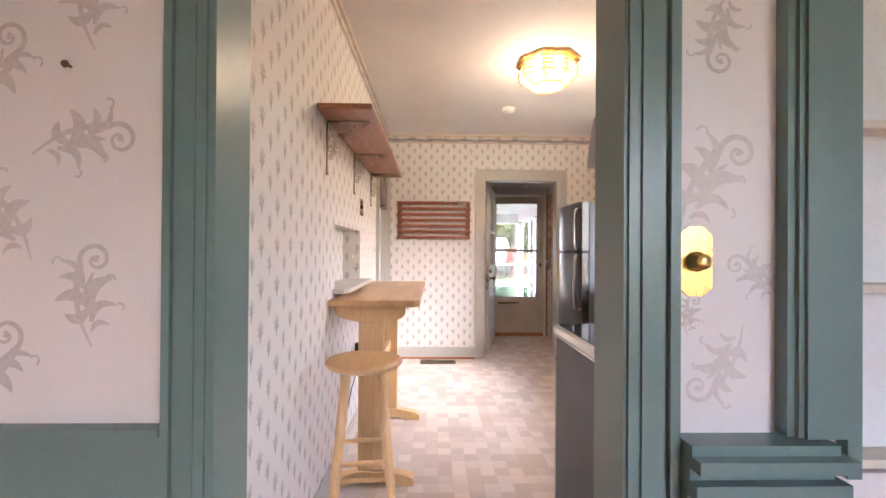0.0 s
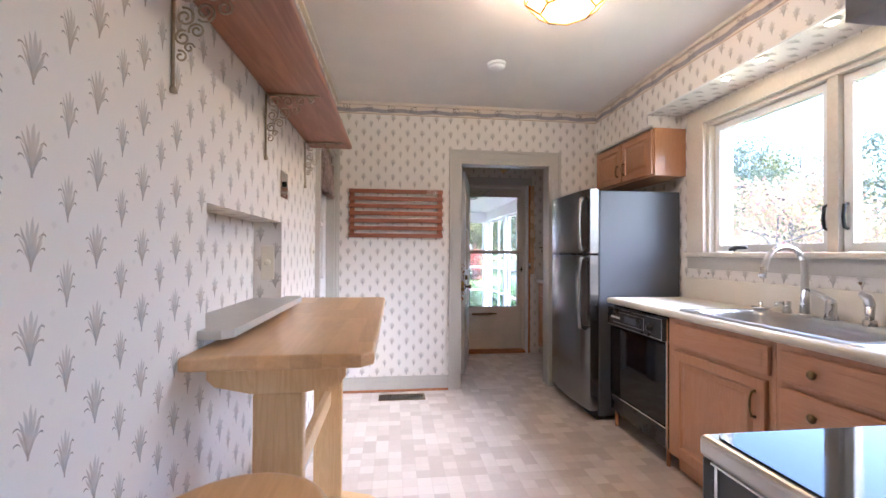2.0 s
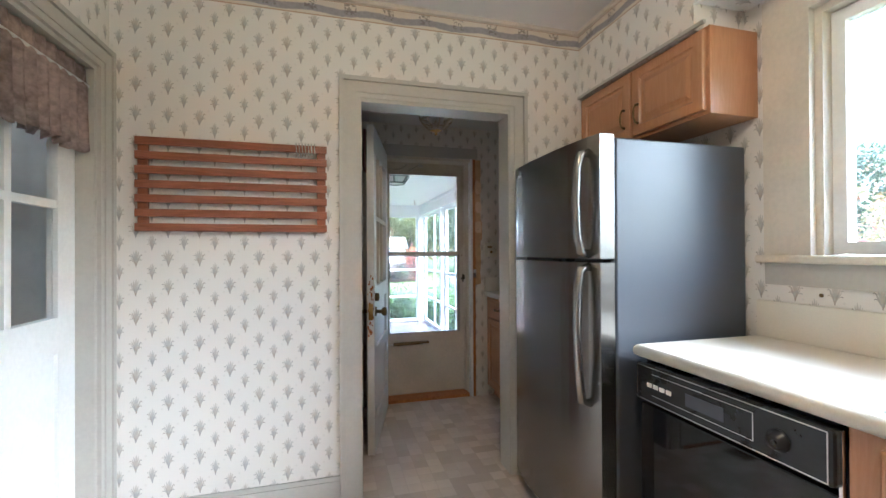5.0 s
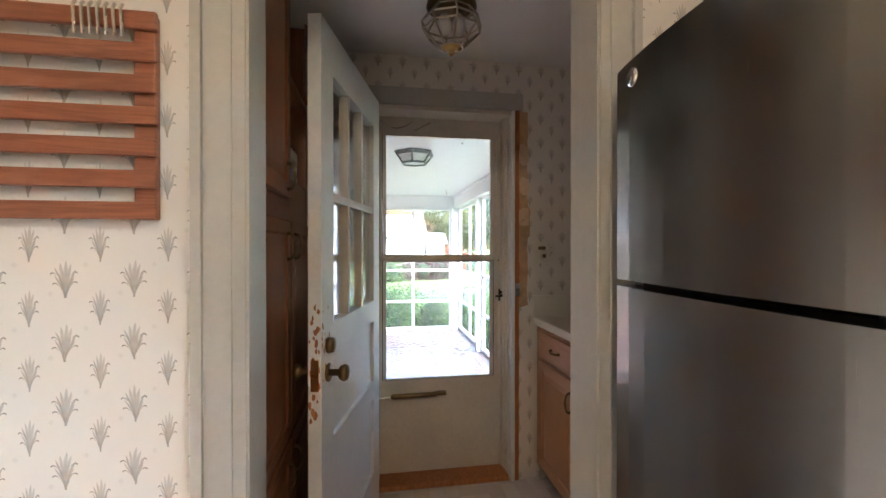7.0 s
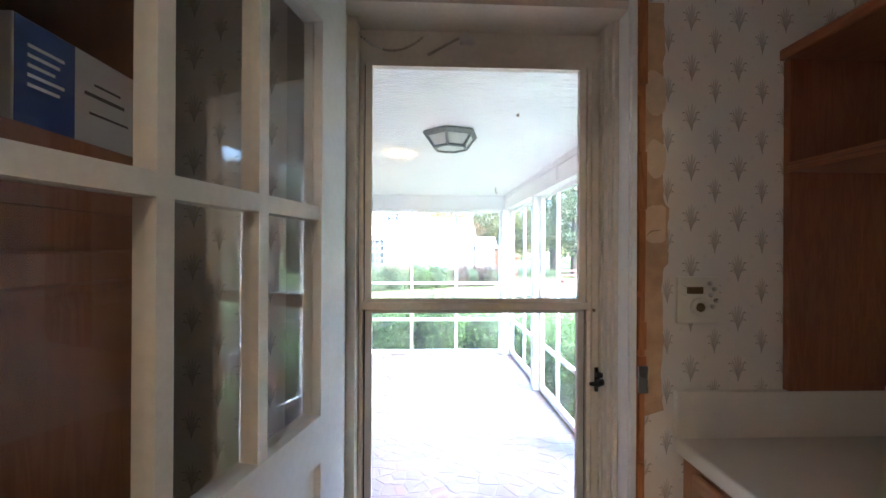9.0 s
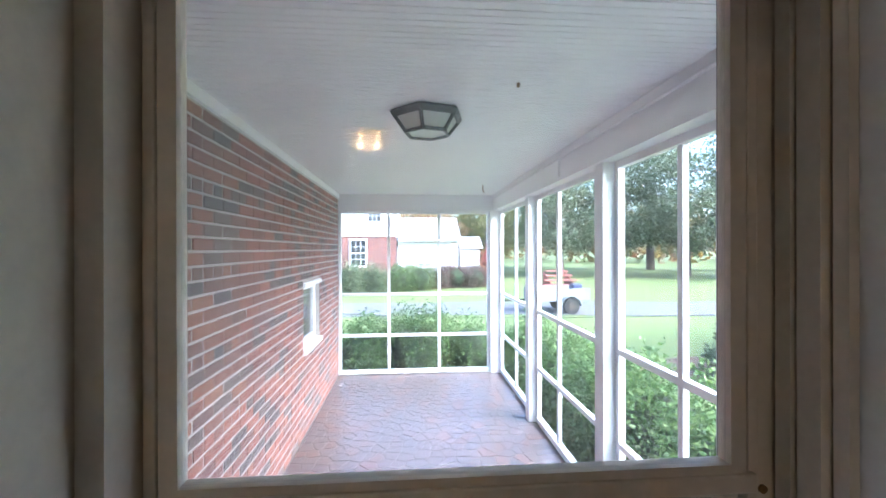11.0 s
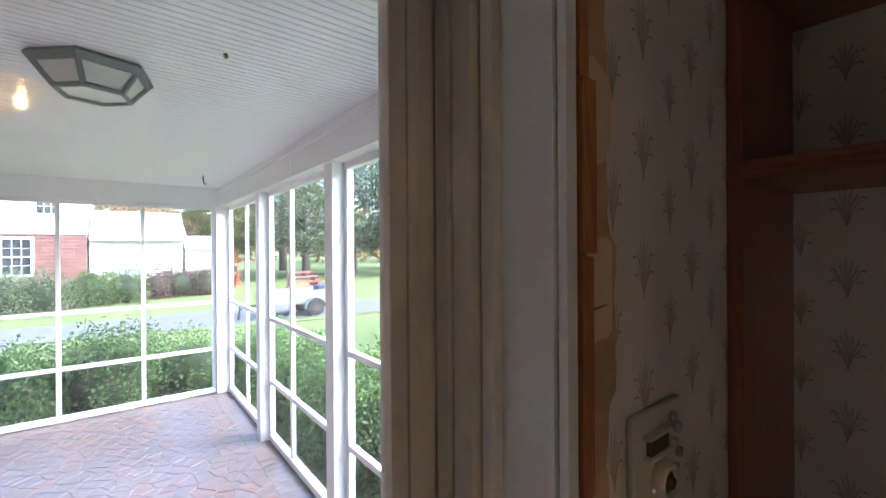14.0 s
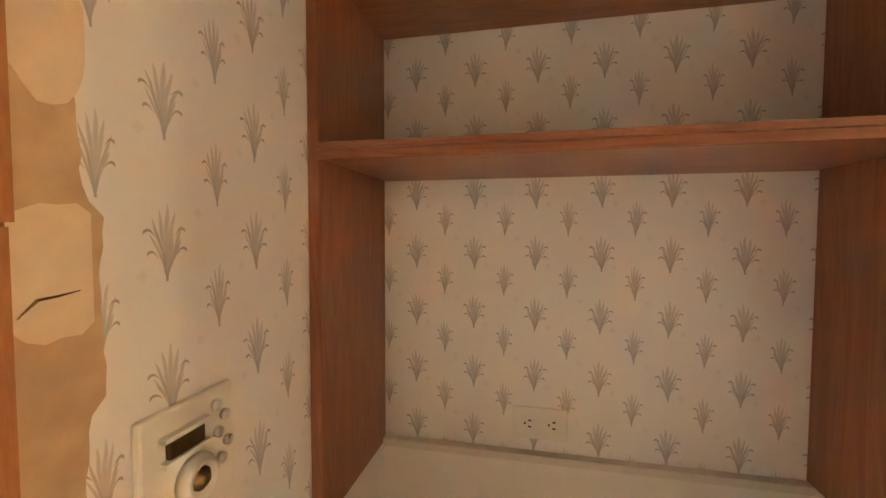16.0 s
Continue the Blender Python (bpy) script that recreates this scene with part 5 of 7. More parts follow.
for i in range(61):
    y = LY0 + 0.03 + (LY1 - LY0 - 0.06) * i / 60
    dx = 0.018 * math.sin(i * 1.25) + 0.006 * math.sin(i * 2.9)
    hem = 1.66 + 0.014 * math.sin(i * 1.1)
    cols.append([bm.verts.new((XL - 0.02 + dx * f, y, z)) for z, f in ((2.0, 0.4), (1.94, 0.15), (1.92, 0.9), (1.80, 1.0), (hem + 0.03, 1.2), (hem, 1.35))])
for a, b2 in zip(cols, cols[1:]):
    for k in range(5):
        bm.faces.new((a[k], b2[k], b2[k + 1], a[k + 1]))
bmesh.ops.solidify(bm, geom=bm.faces[:], thickness=0.003)
va = thing("valance", (XL - 0.02, 4.08, 1.95), "gathered brown print valance over the side door", "valance")
part("cloth", bm, FABRIC, va, "", True)
part("rod", tube(B(), [(XL - 0.02, LY0 + 0.02, 1.935), (XL - 0.02, LY1 - 0.02, 1.935)], 0.006, 8), WHITE, va)

# slatted wall rack
rk = thing("slatted_rack", (-0.11, YK1, 1.55), "reddish wooden slatted rack hung on the papered wall", "rack")
RX0, RX1, RZ0, RZ1 = -0.522, 0.297, 1.343, 1.765
for i in range(7):
    z = RZ0 + i * (RZ1 - RZ0 - 0.036) / 6
    part("slat", bev(RX0, RX1, YK1 - 0.034, YK1 - 0.020, z, z + 0.036, 0.003), RACK_WOOD, rk)
for x in (RX0 + 0.006, RX1 - 0.048):
    part("upright", bev(x, x + 0.042, YK1 - 0.0198, YK1 - 0.001, RZ0, RZ1, 0.003), RACK_WOOD, rk)
hk = thing("wire_clips", (0.2, YK1 - 0.04, 1.73), "bundle of clear wire clips hung on the rack", "clips")
for i in range(7):
    x = 0.155 + i * 0.014
    part("clip", tube(B(), [(x, YK1 - 0.037, 1.772), (x, YK1 - 0.045, 1.76), (x + 0.003, YK1 - 0.046, 1.72), (x, YK1 - 0.04, 1.708)], 0.0032, 6), NICKEL, hk)

# floor register
vg = thing("floor_register", (-0.06, 4.38, 0), "dark metal floor register set in the vinyl", "vent")
part("frame", boxes((-0.25, 0.135, 4.31, 4.322, 0.001, 0.006), (-0.25, 0.135, 4.438, 4.45, 0.001, 0.006), (-0.25, -0.236, 4.322, 4.438, 0.001, 0.006), (0.121, 0.135, 4.322, 4.438, 0.001, 0.006)), OLD_BRASS, vg)
part("well", box(B(), -0.236, 0.121, 4.322, 4.438, 0.0005, 0.0015), BLACK, vg)
for i in range(22):
    x = -0.228 + i * 0.0162
    part("louvre", bev(x, x + 0.007, 4.322, 4.438, 0.0016, 0.0055, 0.001, 1), OLD_BRASS, vg)

# brass dimmer plate and a nail in the dining room
dm = thing("dimmer_switch", (0.433, 0.72, 1.19), "polished brass dimmer plate with a brass knob", "switch")
pl = [(0.398, 1.135), (0.418, 1.118), (0.448, 1.118), (0.468, 1.135), (0.468, 1.245), (0.448, 1.262), (0.418, 1.262), (0.398, 1.245)]
part("plate", prism(B(), pl, "y", 0.7195, 0.714), BRASS, dm)
part("knob", lathe(B(), [(0.021, 0), (0.021, -0.006), (0.017, -0.008), (0.016, -0.026), (0.012, -0.030), (0.003, -0.031)], (0.433, 0.714, 1.19), 22, "y"), BRASS, dm, "", True)
whole("wall_nail", lathe(B(), [(0.003, 0.0), (0.003, -0.012), (0.008, -0.013), (0.006, -0.017)], (-0.843, 0.72, 1.575), 10, "y"), OLD_BRASS, "small dark nail in the dining wallpaper", "nail")

# ---- pantry things ----
# open back door, swung into the pantry
HP, FP = Vector((0.735, 5.745)), Vector((0.548, 4.955))
du = (FP - HP).normalized()
dn = Vector((-du.y, du.x))          # towards the walker's side
if dn.x < 0:
    dn = -dn
LW = (FP - HP).length


def leaf(rows):
    """Boxes in the door's own frame: u from hinge, w across its thickness, z."""
    bm = B()
    for u0, u1, w0, w1, a, b2 in rows:
        vs = []
        for z in (a, b2):
            for w_ in (w0, w1):
                for u in (u0, u1):
                    p = HP + du * u + dn * w_
                    vs.append(bm.verts.new((p.x, p.y, z)))
        for f in ((0, 2, 3, 1), (4, 5, 7, 6), (0, 1, 5, 4), (2, 6, 7, 3), (0, 4, 6, 2), (1, 3, 7, 5)):
            bm.faces.new([vs[i] for i in f])
    bmesh.ops.recalc_face_normals(bm, faces=bm.faces[:])
    return bm


def lp(u, w_, z):
    p = HP + du * u + dn * w_
    return (p.x, p.y, z)


bd = thing("door_3", (HP.x, HP.y, 0), "open white back door with six glass lights and worn paint", "door", kind="structure")
T = 0.0215
s0, s1 = 0.115, LW - 0.115
g0, g1, gz0, gz1 = s0, s1, 1.03, 1.87
rows = [(0, s0, -T, T, 0.012, 2.022), (s1, LW, -T, T, 0.012, 2.022), (s0, s1, -T, T, gz1, 2.022), (s0, s1, -T, T, 0.93, gz0), (s0, s1, -T, T, 0.56, 0.64), (s0, s1, -T, T, 0.012, 0.20),
        (s0, s1, -0.006, 0.006, 0.20, 0.56), (s0, s1, -0.006, 0.006, 0.64, 0.93)]
lf = part("leaf", leaf(rows), WHITE, bd)
mw = 0.013
cw = (g1 - g0) / 3
mu = [(g0 + cw * i - mw, g0 + cw * i + mw, -0.017, 0.017, gz0, gz1) for i in (1, 2)]
for i in range(3):
    a, b2 = g0 + cw * i + (mw if i else 0), g0 + cw * (i + 1) - (mw if i < 2 else 0)
    mu.append((a, b2, -0.017, 0.017, 1.445, 1.475))
for r in mu:
    part("muntin", leaf([r]), CREAM, lf)
for i in range(3):
    a, b2 = g0 + cw * i + (mw if i else 0), g0 + cw * (i + 1) - (mw if i < 2 else 0)
    for c, d in ((gz0, 1.445), (1.475, gz1)):
        pane = part("pane", leaf([(a, b2, -0.002, 0.002, c, d)]), CLEAR, lf)
        pane.visible_shadow = False
for side in (1, -1):
    bm = B()
    tube(bm, [lp(LW - 0.06, side * T, 0.875), lp(LW - 0.06, side * (T + 0.006), 0.875)], 0.03, 18)
    tube(bm, [lp(LW - 0.06, side * (T + 0.006), 0.875), lp(LW - 0.06, side * (T + 0.035), 0.875), lp(LW - 0.06, side * (T + 0.042), 0.875), lp(LW - 0.06, side * (T + 0.055), 0.875), lp(LW - 0.06, side * (T + 0.066), 0.875), lp(LW - 0.06, side * (T + 0.07), 0.875)], [0.012, 0.011, 0.022, 0.028, 0.024, 0.008], 18)
    part("knob", bm, OLD_BRASS, lf, "tarnished brass door knob", True)
part("deadbolt", tube(B(), [lp(LW - 0.06, T, 0.965), lp(LW - 0.06, T + 0.02, 0.965), lp(LW - 0.06, T + 0.024, 0.965)], [0.026, 0.024, 0.01], 18), OLD_BRASS, lf, "tarnished brass deadbolt", True)
part("latch_plate", leaf([(LW + 0.0003, LW + 0.002, -0.013, 0.013, 0.83, 0.93)]), BRASS, lf)
random.seed(5)
bm = B()
for i in range(26):
    z = random.choice((0.78, 0.9, 1.0, 1.04)) + random.uniform(-0.06, 0.06)
    w_ = random.uniform(-T + 0.004, T - 0.004)
    r = random.uniform(0.003, 0.011)
    k = random.randint(5, 8)
    pts = [(w_ + r * random.uniform(0.4, 1) * math.cos(2 * math.pi * j / k), z + 1.6 * r * random.uniform(0.5, 1.2) * math.sin(2 * math.pi * j / k)) for j in range(k)]
    pts = [(max(-T, min(T, a)), c) for a, c in pts]
    bm.faces.new([bm.verts.new(lp(LW + 0.0006, a, c)) for a, c in pts])
for i in range(20):
    z = 0.98 + random.gauss(0, 0.07)
    u = LW - abs(random.gauss(0, 0.03)) - 0.004
    r = random.uniform(0.002, 0.009)
    k = random.randint(5, 8)
    bm.faces.new([bm.verts.new(lp(u + r * random.uniform(0.4, 1) * math.cos(2 * math.pi * j / k), T + 0.0006, z + 1.8 * r * random.uniform(0.5, 1) * math.sin(2 * math.pi * j / k))) for j in range(k)])
part("worn_paint", bm, RAW_WOOD, lf, "bare wood where paint has chipped")
# cloth bag hung behind the door
bm = B()
cols = []
for i in range(17):
    a = i / 16
    cols.append([bm.verts.new(lp(LW - 0.02 - 0.10 * a, -T - 0.012 - 0.008 * math.sin(i * 1.9) - 0.006 * f, z + 0.012 * math.sin(i * 1.3) * f)) for z, f in ((2.0, 0.2), (1.93, 0.6), (1.85, 1.0), (1.76, 1.4))])
for a, b2 in zip(cols, cols[1:]):
    for k in range(3):
        bm.faces.new((a[k], b2[k], b2[k + 1], a[k + 1]))
bmesh.ops.solidify(bm, geom=bm.faces[:], thickness=0.004)
PINK = plain("faded_pink_cloth", (0.36, 0.19, 0.15), 0.9, vary=0.4, grain=60, bump=0.3)
whole("hanging_cloth", bm, PINK, "faded pink cloth hung from the top of the open door", "cloth", smooth=True)

# tall cupboard
CX1 = 0.42
tc = thing("tall_cupboard", (0.05, 5.1, 0), "dark stained oak pantry cupboard with panel doors", "cupboard")
for nm, row in (("body", (XP0 + 0.001, CX1, YP0 + 0.012, 5.62, 0.001, 1.44)), ("upper_body", (XP0 + 0.001, CX1, YP0 + 0.012, 5.1595, 1.4405, ZP - 0.005)), ("side_panel", (XP0 + 0.001, CX1, 5.6005, 5.62, 1.4405, ZP - 0.005)),
                ("back_panel", (XP0 + 0.001, XP0 + 0.01, 5.16, 5.60, 1.4405, ZP - 0.005)), ("shelf", (XP0 + 0.0105, CX1, 5.16, 5.60, 1.92, 1.94)), ("shelf_base", (XP0 + 0.0105, CX1 - 0.002, 5.161, 5.599, 1.441, 1.549))):
    part(nm, box(B(), *row), CUPBOARD_OAK, tc)
for a, b2, z0, z1, hz in ((4.72, 5.145, 1.46, 2.24, 1.53), (4.72, 5.145, 0.62, 1.38, 1.29), (5.16, 5.60, 0.62, 1.38, 1.29), (4.72, 5.145, 0.08, 0.60, 0.5), (5.16, 5.60, 0.08, 0.60, 0.5)):
    d = part("door", panel_door(B(), CX1 + 0.001, a, b2, z0, z1, 1), CUPBOARD_OAK, tc)
    pull(CX1 + 0.02, a + 0.055 if a > 5 else b2 - 0.055, hz, 1, d)
bxm = thing("carton", (0.26, 5.445, 1.5500), "blue and white printed carton on the cupboard shelf", "box")
BLUE = plain("blue_carton", (0.05, 0.10, 0.32), 0.5, vary=0.1, bump=0.0)
part("body", bev(0.10, 0.385, 5.325, 5.585, 1.5505, 1.7090, 0.002), WHITE_PLASTIC, bxm)
part("blue_panel", box(B(), 0.3855, 0.3865, 5.327, 5.425, 1.5520, 1.7070), BLUE, bxm, "blue printed panel")
for i in range(5):
    part("text_bar", box(B(), 0.3868, 0.3872, 5.345, 5.405 - 0.008 * (i % 3), 1.6690 - i * 0.014, 1.6740 - i * 0.014), WHITE_PLASTIC, bxm)
part("print_block", boxes((0.3855, 0.3862, 5.455, 5.545, 1.6090, 1.6130), (0.3855, 0.3862, 5.445, 5.535, 1.6390, 1.6450), (0.3855, 0.3862, 5.465, 5.525, 1.6590, 1.6630)), FRIDGE_SIDE, bxm, "grey printed lines")

# counter with drawers and open shelves
pc = thing("pantry_cabinet", (1.9, 5.22, 0), "honey oak pantry base cabinet with drawers", "cabinet")
PF = 1.628
part("body", boxes((PF, XP1 - 0.002, YP0 + 0.012, YP1 - 0.003, 0.09, 0.858), (PF + 0.06, XP1 - 0.002, YP0 + 0.012, YP1 - 0.003, 0, 0.09)), OAK, pc)
for a, b2 in ((5.30, 5.735), (4.72, 5.27)):
    d = part("drawer_front", slab_front(PF, a, b2, 0.70, 0.835), OAK_H, pc)
    c = (a + b2) / 2
    part("handle", tube(B(), [(PF - 0.02, c - 0.045, 0.77), (PF - 0.036, c - 0.04, 0.768), (PF - 0.044, c, 0.765), (PF - 0.036, c + 0.04, 0.768), (PF - 0.02, c + 0.045, 0.77)], [0.007, 0.005, 0.0065, 0.005, 0.007], 8), OLD_BRASS, d, "antique brass pull", True)
    d = part("door", panel_door(B(), PF, a, b2, 0.11, 0.68), OAK, pc)
    pull(PF - 0.02, a + 0.06, 0.58, -1, d)
pw = thing("pantry_worktop", (1.9, 5.22, 0.859), "cream laminate pantry worktop with a low backsplash", "worktop")
part("slab", bev(1.602, XP1 - 0.001, YP0 + 0.012, YP1 - 0.002, 0.859, 0.90, 0.006), LAMINATE, pw)
part("backsplash", boxes((XP1 - 0.02, XP1 - 0.001, YP0 + 0.012, YP1 - 0.022, 0.9005, 1.016), (1.602, XP1 - 0.001, YP1 - 0.021, YP1 - 0.001, 0.9005, 1.019)), LAMINATE, pw)
part("splash_trim", box(B(), XP1 - 0.022, XP1 - 0.001, YP0 + 0.012, YP1 - 0.022, 1.0165, 1.032), CREAM, pw)
os_ = thing("open_shelves", (2.05, 5.38, 1.016), "reddish oak open shelf unit on the pantry wall", "shelves")
USX = 1.897
SH = wood("red_oak_unit", (0.34, 0.12, 0.05), (0.22, 0.07, 0.028), "z")
SHY = wood("red_oak_unit_shelf", (0.38, 0.14, 0.06), (0.25, 0.08, 0.033), "y")
part("side_panel", bev(USX, XP1 - 0.001, YP1 - 0.021, YP1 - 0.001, 1.0195, 1.888, 0.002), SH, os_)
part("side_panel", bev(USX, XP1 - 0.001, 4.95, 4.975, 1.0325, 1.888, 0.002), SH, os_)
part("top", bev(USX - 0.012, XP1 - 0.001, 4.945, YP1 - 0.0005, 1.8885, 1.918, 0.004), SHY, os_)
part("shelf", bev(USX - 0.006, XP1 - 0.001, 4.9755, YP1 - 0.0215, 1.590, 1.617, 0.006, 3), SHY, os_)
part("nosing", boxes((USX - 0.012, USX - 0.0065, 4.9755, YP1 - 0.0215, 1.604, 1.614), (USX - 0.010, USX - 0.0065, 4.9755, YP1 - 0.0215, 1.590, 1.600)), SHY, os_, "beaded shelf edge")
tall = thing("tall_cabinet", (2.03, 4.83, 1.062), "dark stained oak cabinet beside the open shelves", "cabinet")
part("body", bev(USX, XP1 - 0.002, YP0 + 0.013, 4.944, 1.0325, ZP - 0.004, 0.003), DARK_OAK, tall)
part("door", panel_door(B(), USX - 0.001, YP0 + 0.02, 4.935, 1.045, ZP - 0.02), DARK_OAK, tall)
eo = thing("outlet", (XP1, 5.425, 1.06), "ivory outlet plate set sideways on the pantry wall", "outlet")
part("plate", bev(XP1 - 0.006, XP1 - 0.0005, 5.392, 5.50, 1.058, 1.124, 0.002), PLASTIC, eo)
for y in (5.422, 5.470):
    so2 = part("socket", lathe(B(), [(0.015, -0.0062), (0.015, -0.0075), (0.003, -0.008)], (XP1, y, 1.091), 16, "x"), PLASTIC, eo)
    part("slots", boxes((XP1 - 0.0092, XP1 - 0.0085, y - 0.007, y - 0.001, 1.096, 1.099), (XP1 - 0.0092, XP1 - 0.0085, y - 0.007, y - 0.001, 1.083, 1.086), (XP1 - 0.0092, XP1 - 0.0085, y + 0.004, y + 0.008, 1.089, 1.093)), BLACK, so2)

# old thermostat
th = thing("thermostat", (1.65, YP1, 1.27), "old beige wall thermostat with an exposed dial", "thermostat")
part("plate", bev(1.605, 1.72, YP1 - 0.009, YP1 - 0.0005, 1.195, 1.318, 0.003), PLASTIC, th)
part("slot", bev(1.630, 1.672, YP1 - 0.016, YP1 - 0.0092, 1.273, 1.291, 0.002), OLD_BRASS, th, "dark sensor window")
part("slot_frame", boxes((1.624, 1.678, YP1 - 0.0175, YP1 - 0.0092, 1.2915, 1.296), (1.624, 1.678, YP1 - 0.0175, YP1 - 0.0092, 1.268, 1.2725)), PLASTIC, th)
dl = part("dial", lathe(B(), [(0.024, -0.0092), (0.024, -0.016), (0.020, -0.022), (0.015, -0.022), (0.014, -0.015), (0.012, -0.015)], (1.663, YP1, 1.238), 26, "y"), PLASTIC, th, "round dial", True)
part("coil", lathe(B(), [(0.0115, -0.0152), (0.0115, -0.019), (0.007, -0.019), (0.006, -0.024), (0.002, -0.025)], (1.663, YP1, 1.238), 18, "y"), OLD_BRASS, dl, "dark metal coil", True)
for x, z in ((1.692, 1.300), (1.704, 1.285), (1.694, 1.270), (1.708, 1.255), (1.698, 1.24)):
    part("screw", lathe(B(), [(0.006, -0.0092), (0.006, -0.014), (0.002, -0.015)], (x, YP1, z), 10, "y"), NICKEL, th, "small screw", True)
# bare plaster where wallpaper is torn off along the back door
PLASTER = plain("bare_plaster", (0.56, 0.36, 0.20), 0.85, vary=0.28, grain=25, bump=0.3)
random.seed(9)
pts = [(SX1 + 0.0405, 0.95), (SX1 + 0.0405, STOP)]
z = STOP
while z > 0.96:
    e = 0.094 + 0.010 * noise.noise(Vector((0, z * 9, 1))) + 0.006 * noise.noise(Vector((3, z * 37, 1))) + (0.012 if 1.35 < z < 1.5 else 0)
    pts.append((SX1 + max(e, 0.042), z))
    z -= 0.012
whole("torn_plaster", prism(B(), pts, "y", YP1 - 0.0012, YP1 - 0.0002), PLASTER, kind="structure", label="bare tan plaster where the wallpaper is torn", category="wall")
BACKING = plain("paper_backing", (0.70, 0.52, 0.34), 0.85, vary=0.12, grain=40, bump=0.2)
for zc, hgt, wide in ((1.455, 0.10, 0.040), (1.625, 0.09, 0.030), (1.80, 0.12, 0.036)):
    pts = []
    for i in range(22):
        a = 2 * math.pi * i / 22
        q = 1 + 0.25 * noise.noise(Vector((math.cos(a) * 1.7, math.sin(a) * 1.7, zc * 9)))
        pts.append((min(SX1 + 0.1, max(SX1 + 0.043, SX1 + 0.072 + wide * q * math.cos(a))), zc + hgt / 2 * q * math.sin(a)))
    whole("paper_scrap", prism(B(), pts, "y", YP1 - 0.0022, YP1 - 0.0013), BACKING, kind="structure", label="pale scrap of paper backing left on bare plaster", category="wall")
whole("plaster_crack", tube(B(), [(SX1 + 0.05, YP1 - 0.0028, 1.425), (SX1 + 0.062, YP1 - 0.0028, 1.436), (SX1 + 0.075, YP1 - 0.0028, 1.437), (SX1 + 0.09, YP1 - 0.0028, 1.439)], [0.0004, 0.0012, 0.001, 0.0004], 6), OLD_BRASS, kind="structure", label="thin dark crack in the bare plaster", category="crack")
# pieces of the torn wood edge
bm = B()
z = 0.02
while z < STOP - 0.06:
    h = random.uniform(0.05, 0.22)
    box(bm, SX1 + 0.016 + random.uniform(0, 0.006), SX1 + 0.032 + random.uniform(0, 0.010), 5.788 - random.uniform(0.006, 0.012), 5.7875, z, min(z + h, STOP))
    z += h + random.uniform(0.0, 0.03)
whole("splintered_edge", bm, RAW_WOOD, kind="structure", label="splintered orange wood along the jamb", category="jamb")
whole("threshold", bev(SX0 + 0.022, SX1 - 0.014, YP1 - 0.01, GY - 0.02, 0.001, 0.028, 0.004), RAW_WOOD, kind="structure", label="bare wood door threshold", category="threshold")
# storm door hardware
lt = thing("storm_door_latch", (1.465, GY - 0.03, 1.015), "black storm door latch handle", "latch")
part("plate", bev(1.442, 1.472, GY - 0.026, GY - 0.0185, 0.975, 1.045, 0.002), BLACK, lt)
part("lever", tube(B(), [(1.457, GY - 0.026, 1.01), (1.457, GY - 0.052, 1.01), (1.437, GY - 0.055, 1.006), (1.415, GY - 0.055, 1.008)], [0.009, 0.008, 0.008, 0.005], 10), BLACK, lt, "", True)
part("catch", bev(1.440, 1.456, GY - 0.050, GY - 0.0265, 1.022, 1.036, 0.003), BLACK, lt)
sk2 = thing("strike_plate", (1.49, YP1, 1.05), "worn metal strike plate on the bare jamb", "strike plate")
part("plate", bev(SX1 + 0.016, SX1 + 0.042, 5.7725, 5.7755, 1.02, 1.09, 0.001), NICKEL, sk2)
cs = thing("door_closer", (0.9, GY - 0.05, 0.46), "brown pneumatic door closer on the storm door", "closer")
part("cylinder", tube(B(), [(0.82, GY - 0.05, 0.462), (0.83, GY - 0.05, 0.462), (1.07, GY - 0.05, 0.466), (1.08, GY - 0.05, 0.466)], [0.008, 0.014, 0.014, 0.006], 12), OLD_BRASS, cs, "", True)
part("rod", tube(B(), [(0.745, GY - 0.045, 0.455), (0.83, GY - 0.05, 0.462)], 0.004, 8), NICKEL, cs)
for row in ((1.0705, 1.13, GY - 0.056, GY - 0.0185, 0.458, 0.474), (0.738, 0.755, GY - 0.056, GY - 0.0185, 0.44, 0.47)):
    part("bracket", bev(*row, 0.002), OLD_BRASS, cs)
ch = thing("door_chain", (0.95, GY - 0.04, 2.005), "slack metal safety chain with a spring on the storm door", "chain")
bm = B()
for i in range(26):
    f = i / 25
    x = 0.742 + 0.21 * f
    z = 2.010 - 0.055 * math.sin(math.pi * min(1, f * 1.05)) ** 0.8 - 0.02 * f
    lathe(bm, [(0.003, -0.0035), (0.0045, 0), (0.003, 0.0035)], (x, GY - 0.035, z), 8, "x" if i % 2 else "z")
part("links", bm, NICKEL, ch)
pts = []
for i in range(60):
    f = i / 59
    pts.append((0.955 + 0.105 * f + 0.006 * math.cos(i * 1.6), GY - 0.036 + 0.006 * math.sin(i * 1.6), 1.935 + 0.06 * f))
part("spring", tube(B(), pts, 0.0018, 5), NICKEL, ch)
part("bracket", boxes((1.045, 1.085, GY - 0.042, GY - 0.0185, 1.975, 1.990), (1.055, 1.065, GY - 0.042, GY - 0.0185, 1.9905, 2.005)), NICKEL, ch)
for x, z in ((1.405, 1.215), (1.44, 1.21), (0.78, 1.215), (0.75, 1.21)):
    whole("door_screw", lathe(B(), [(0.005, 0.0), (0.005, -0.003), (0.002, -0.004)], (x, GY - 0.0185, z), 10, "y"), OLD_BRASS, "small dark screw in the storm door", "screw", group="storm door screws")

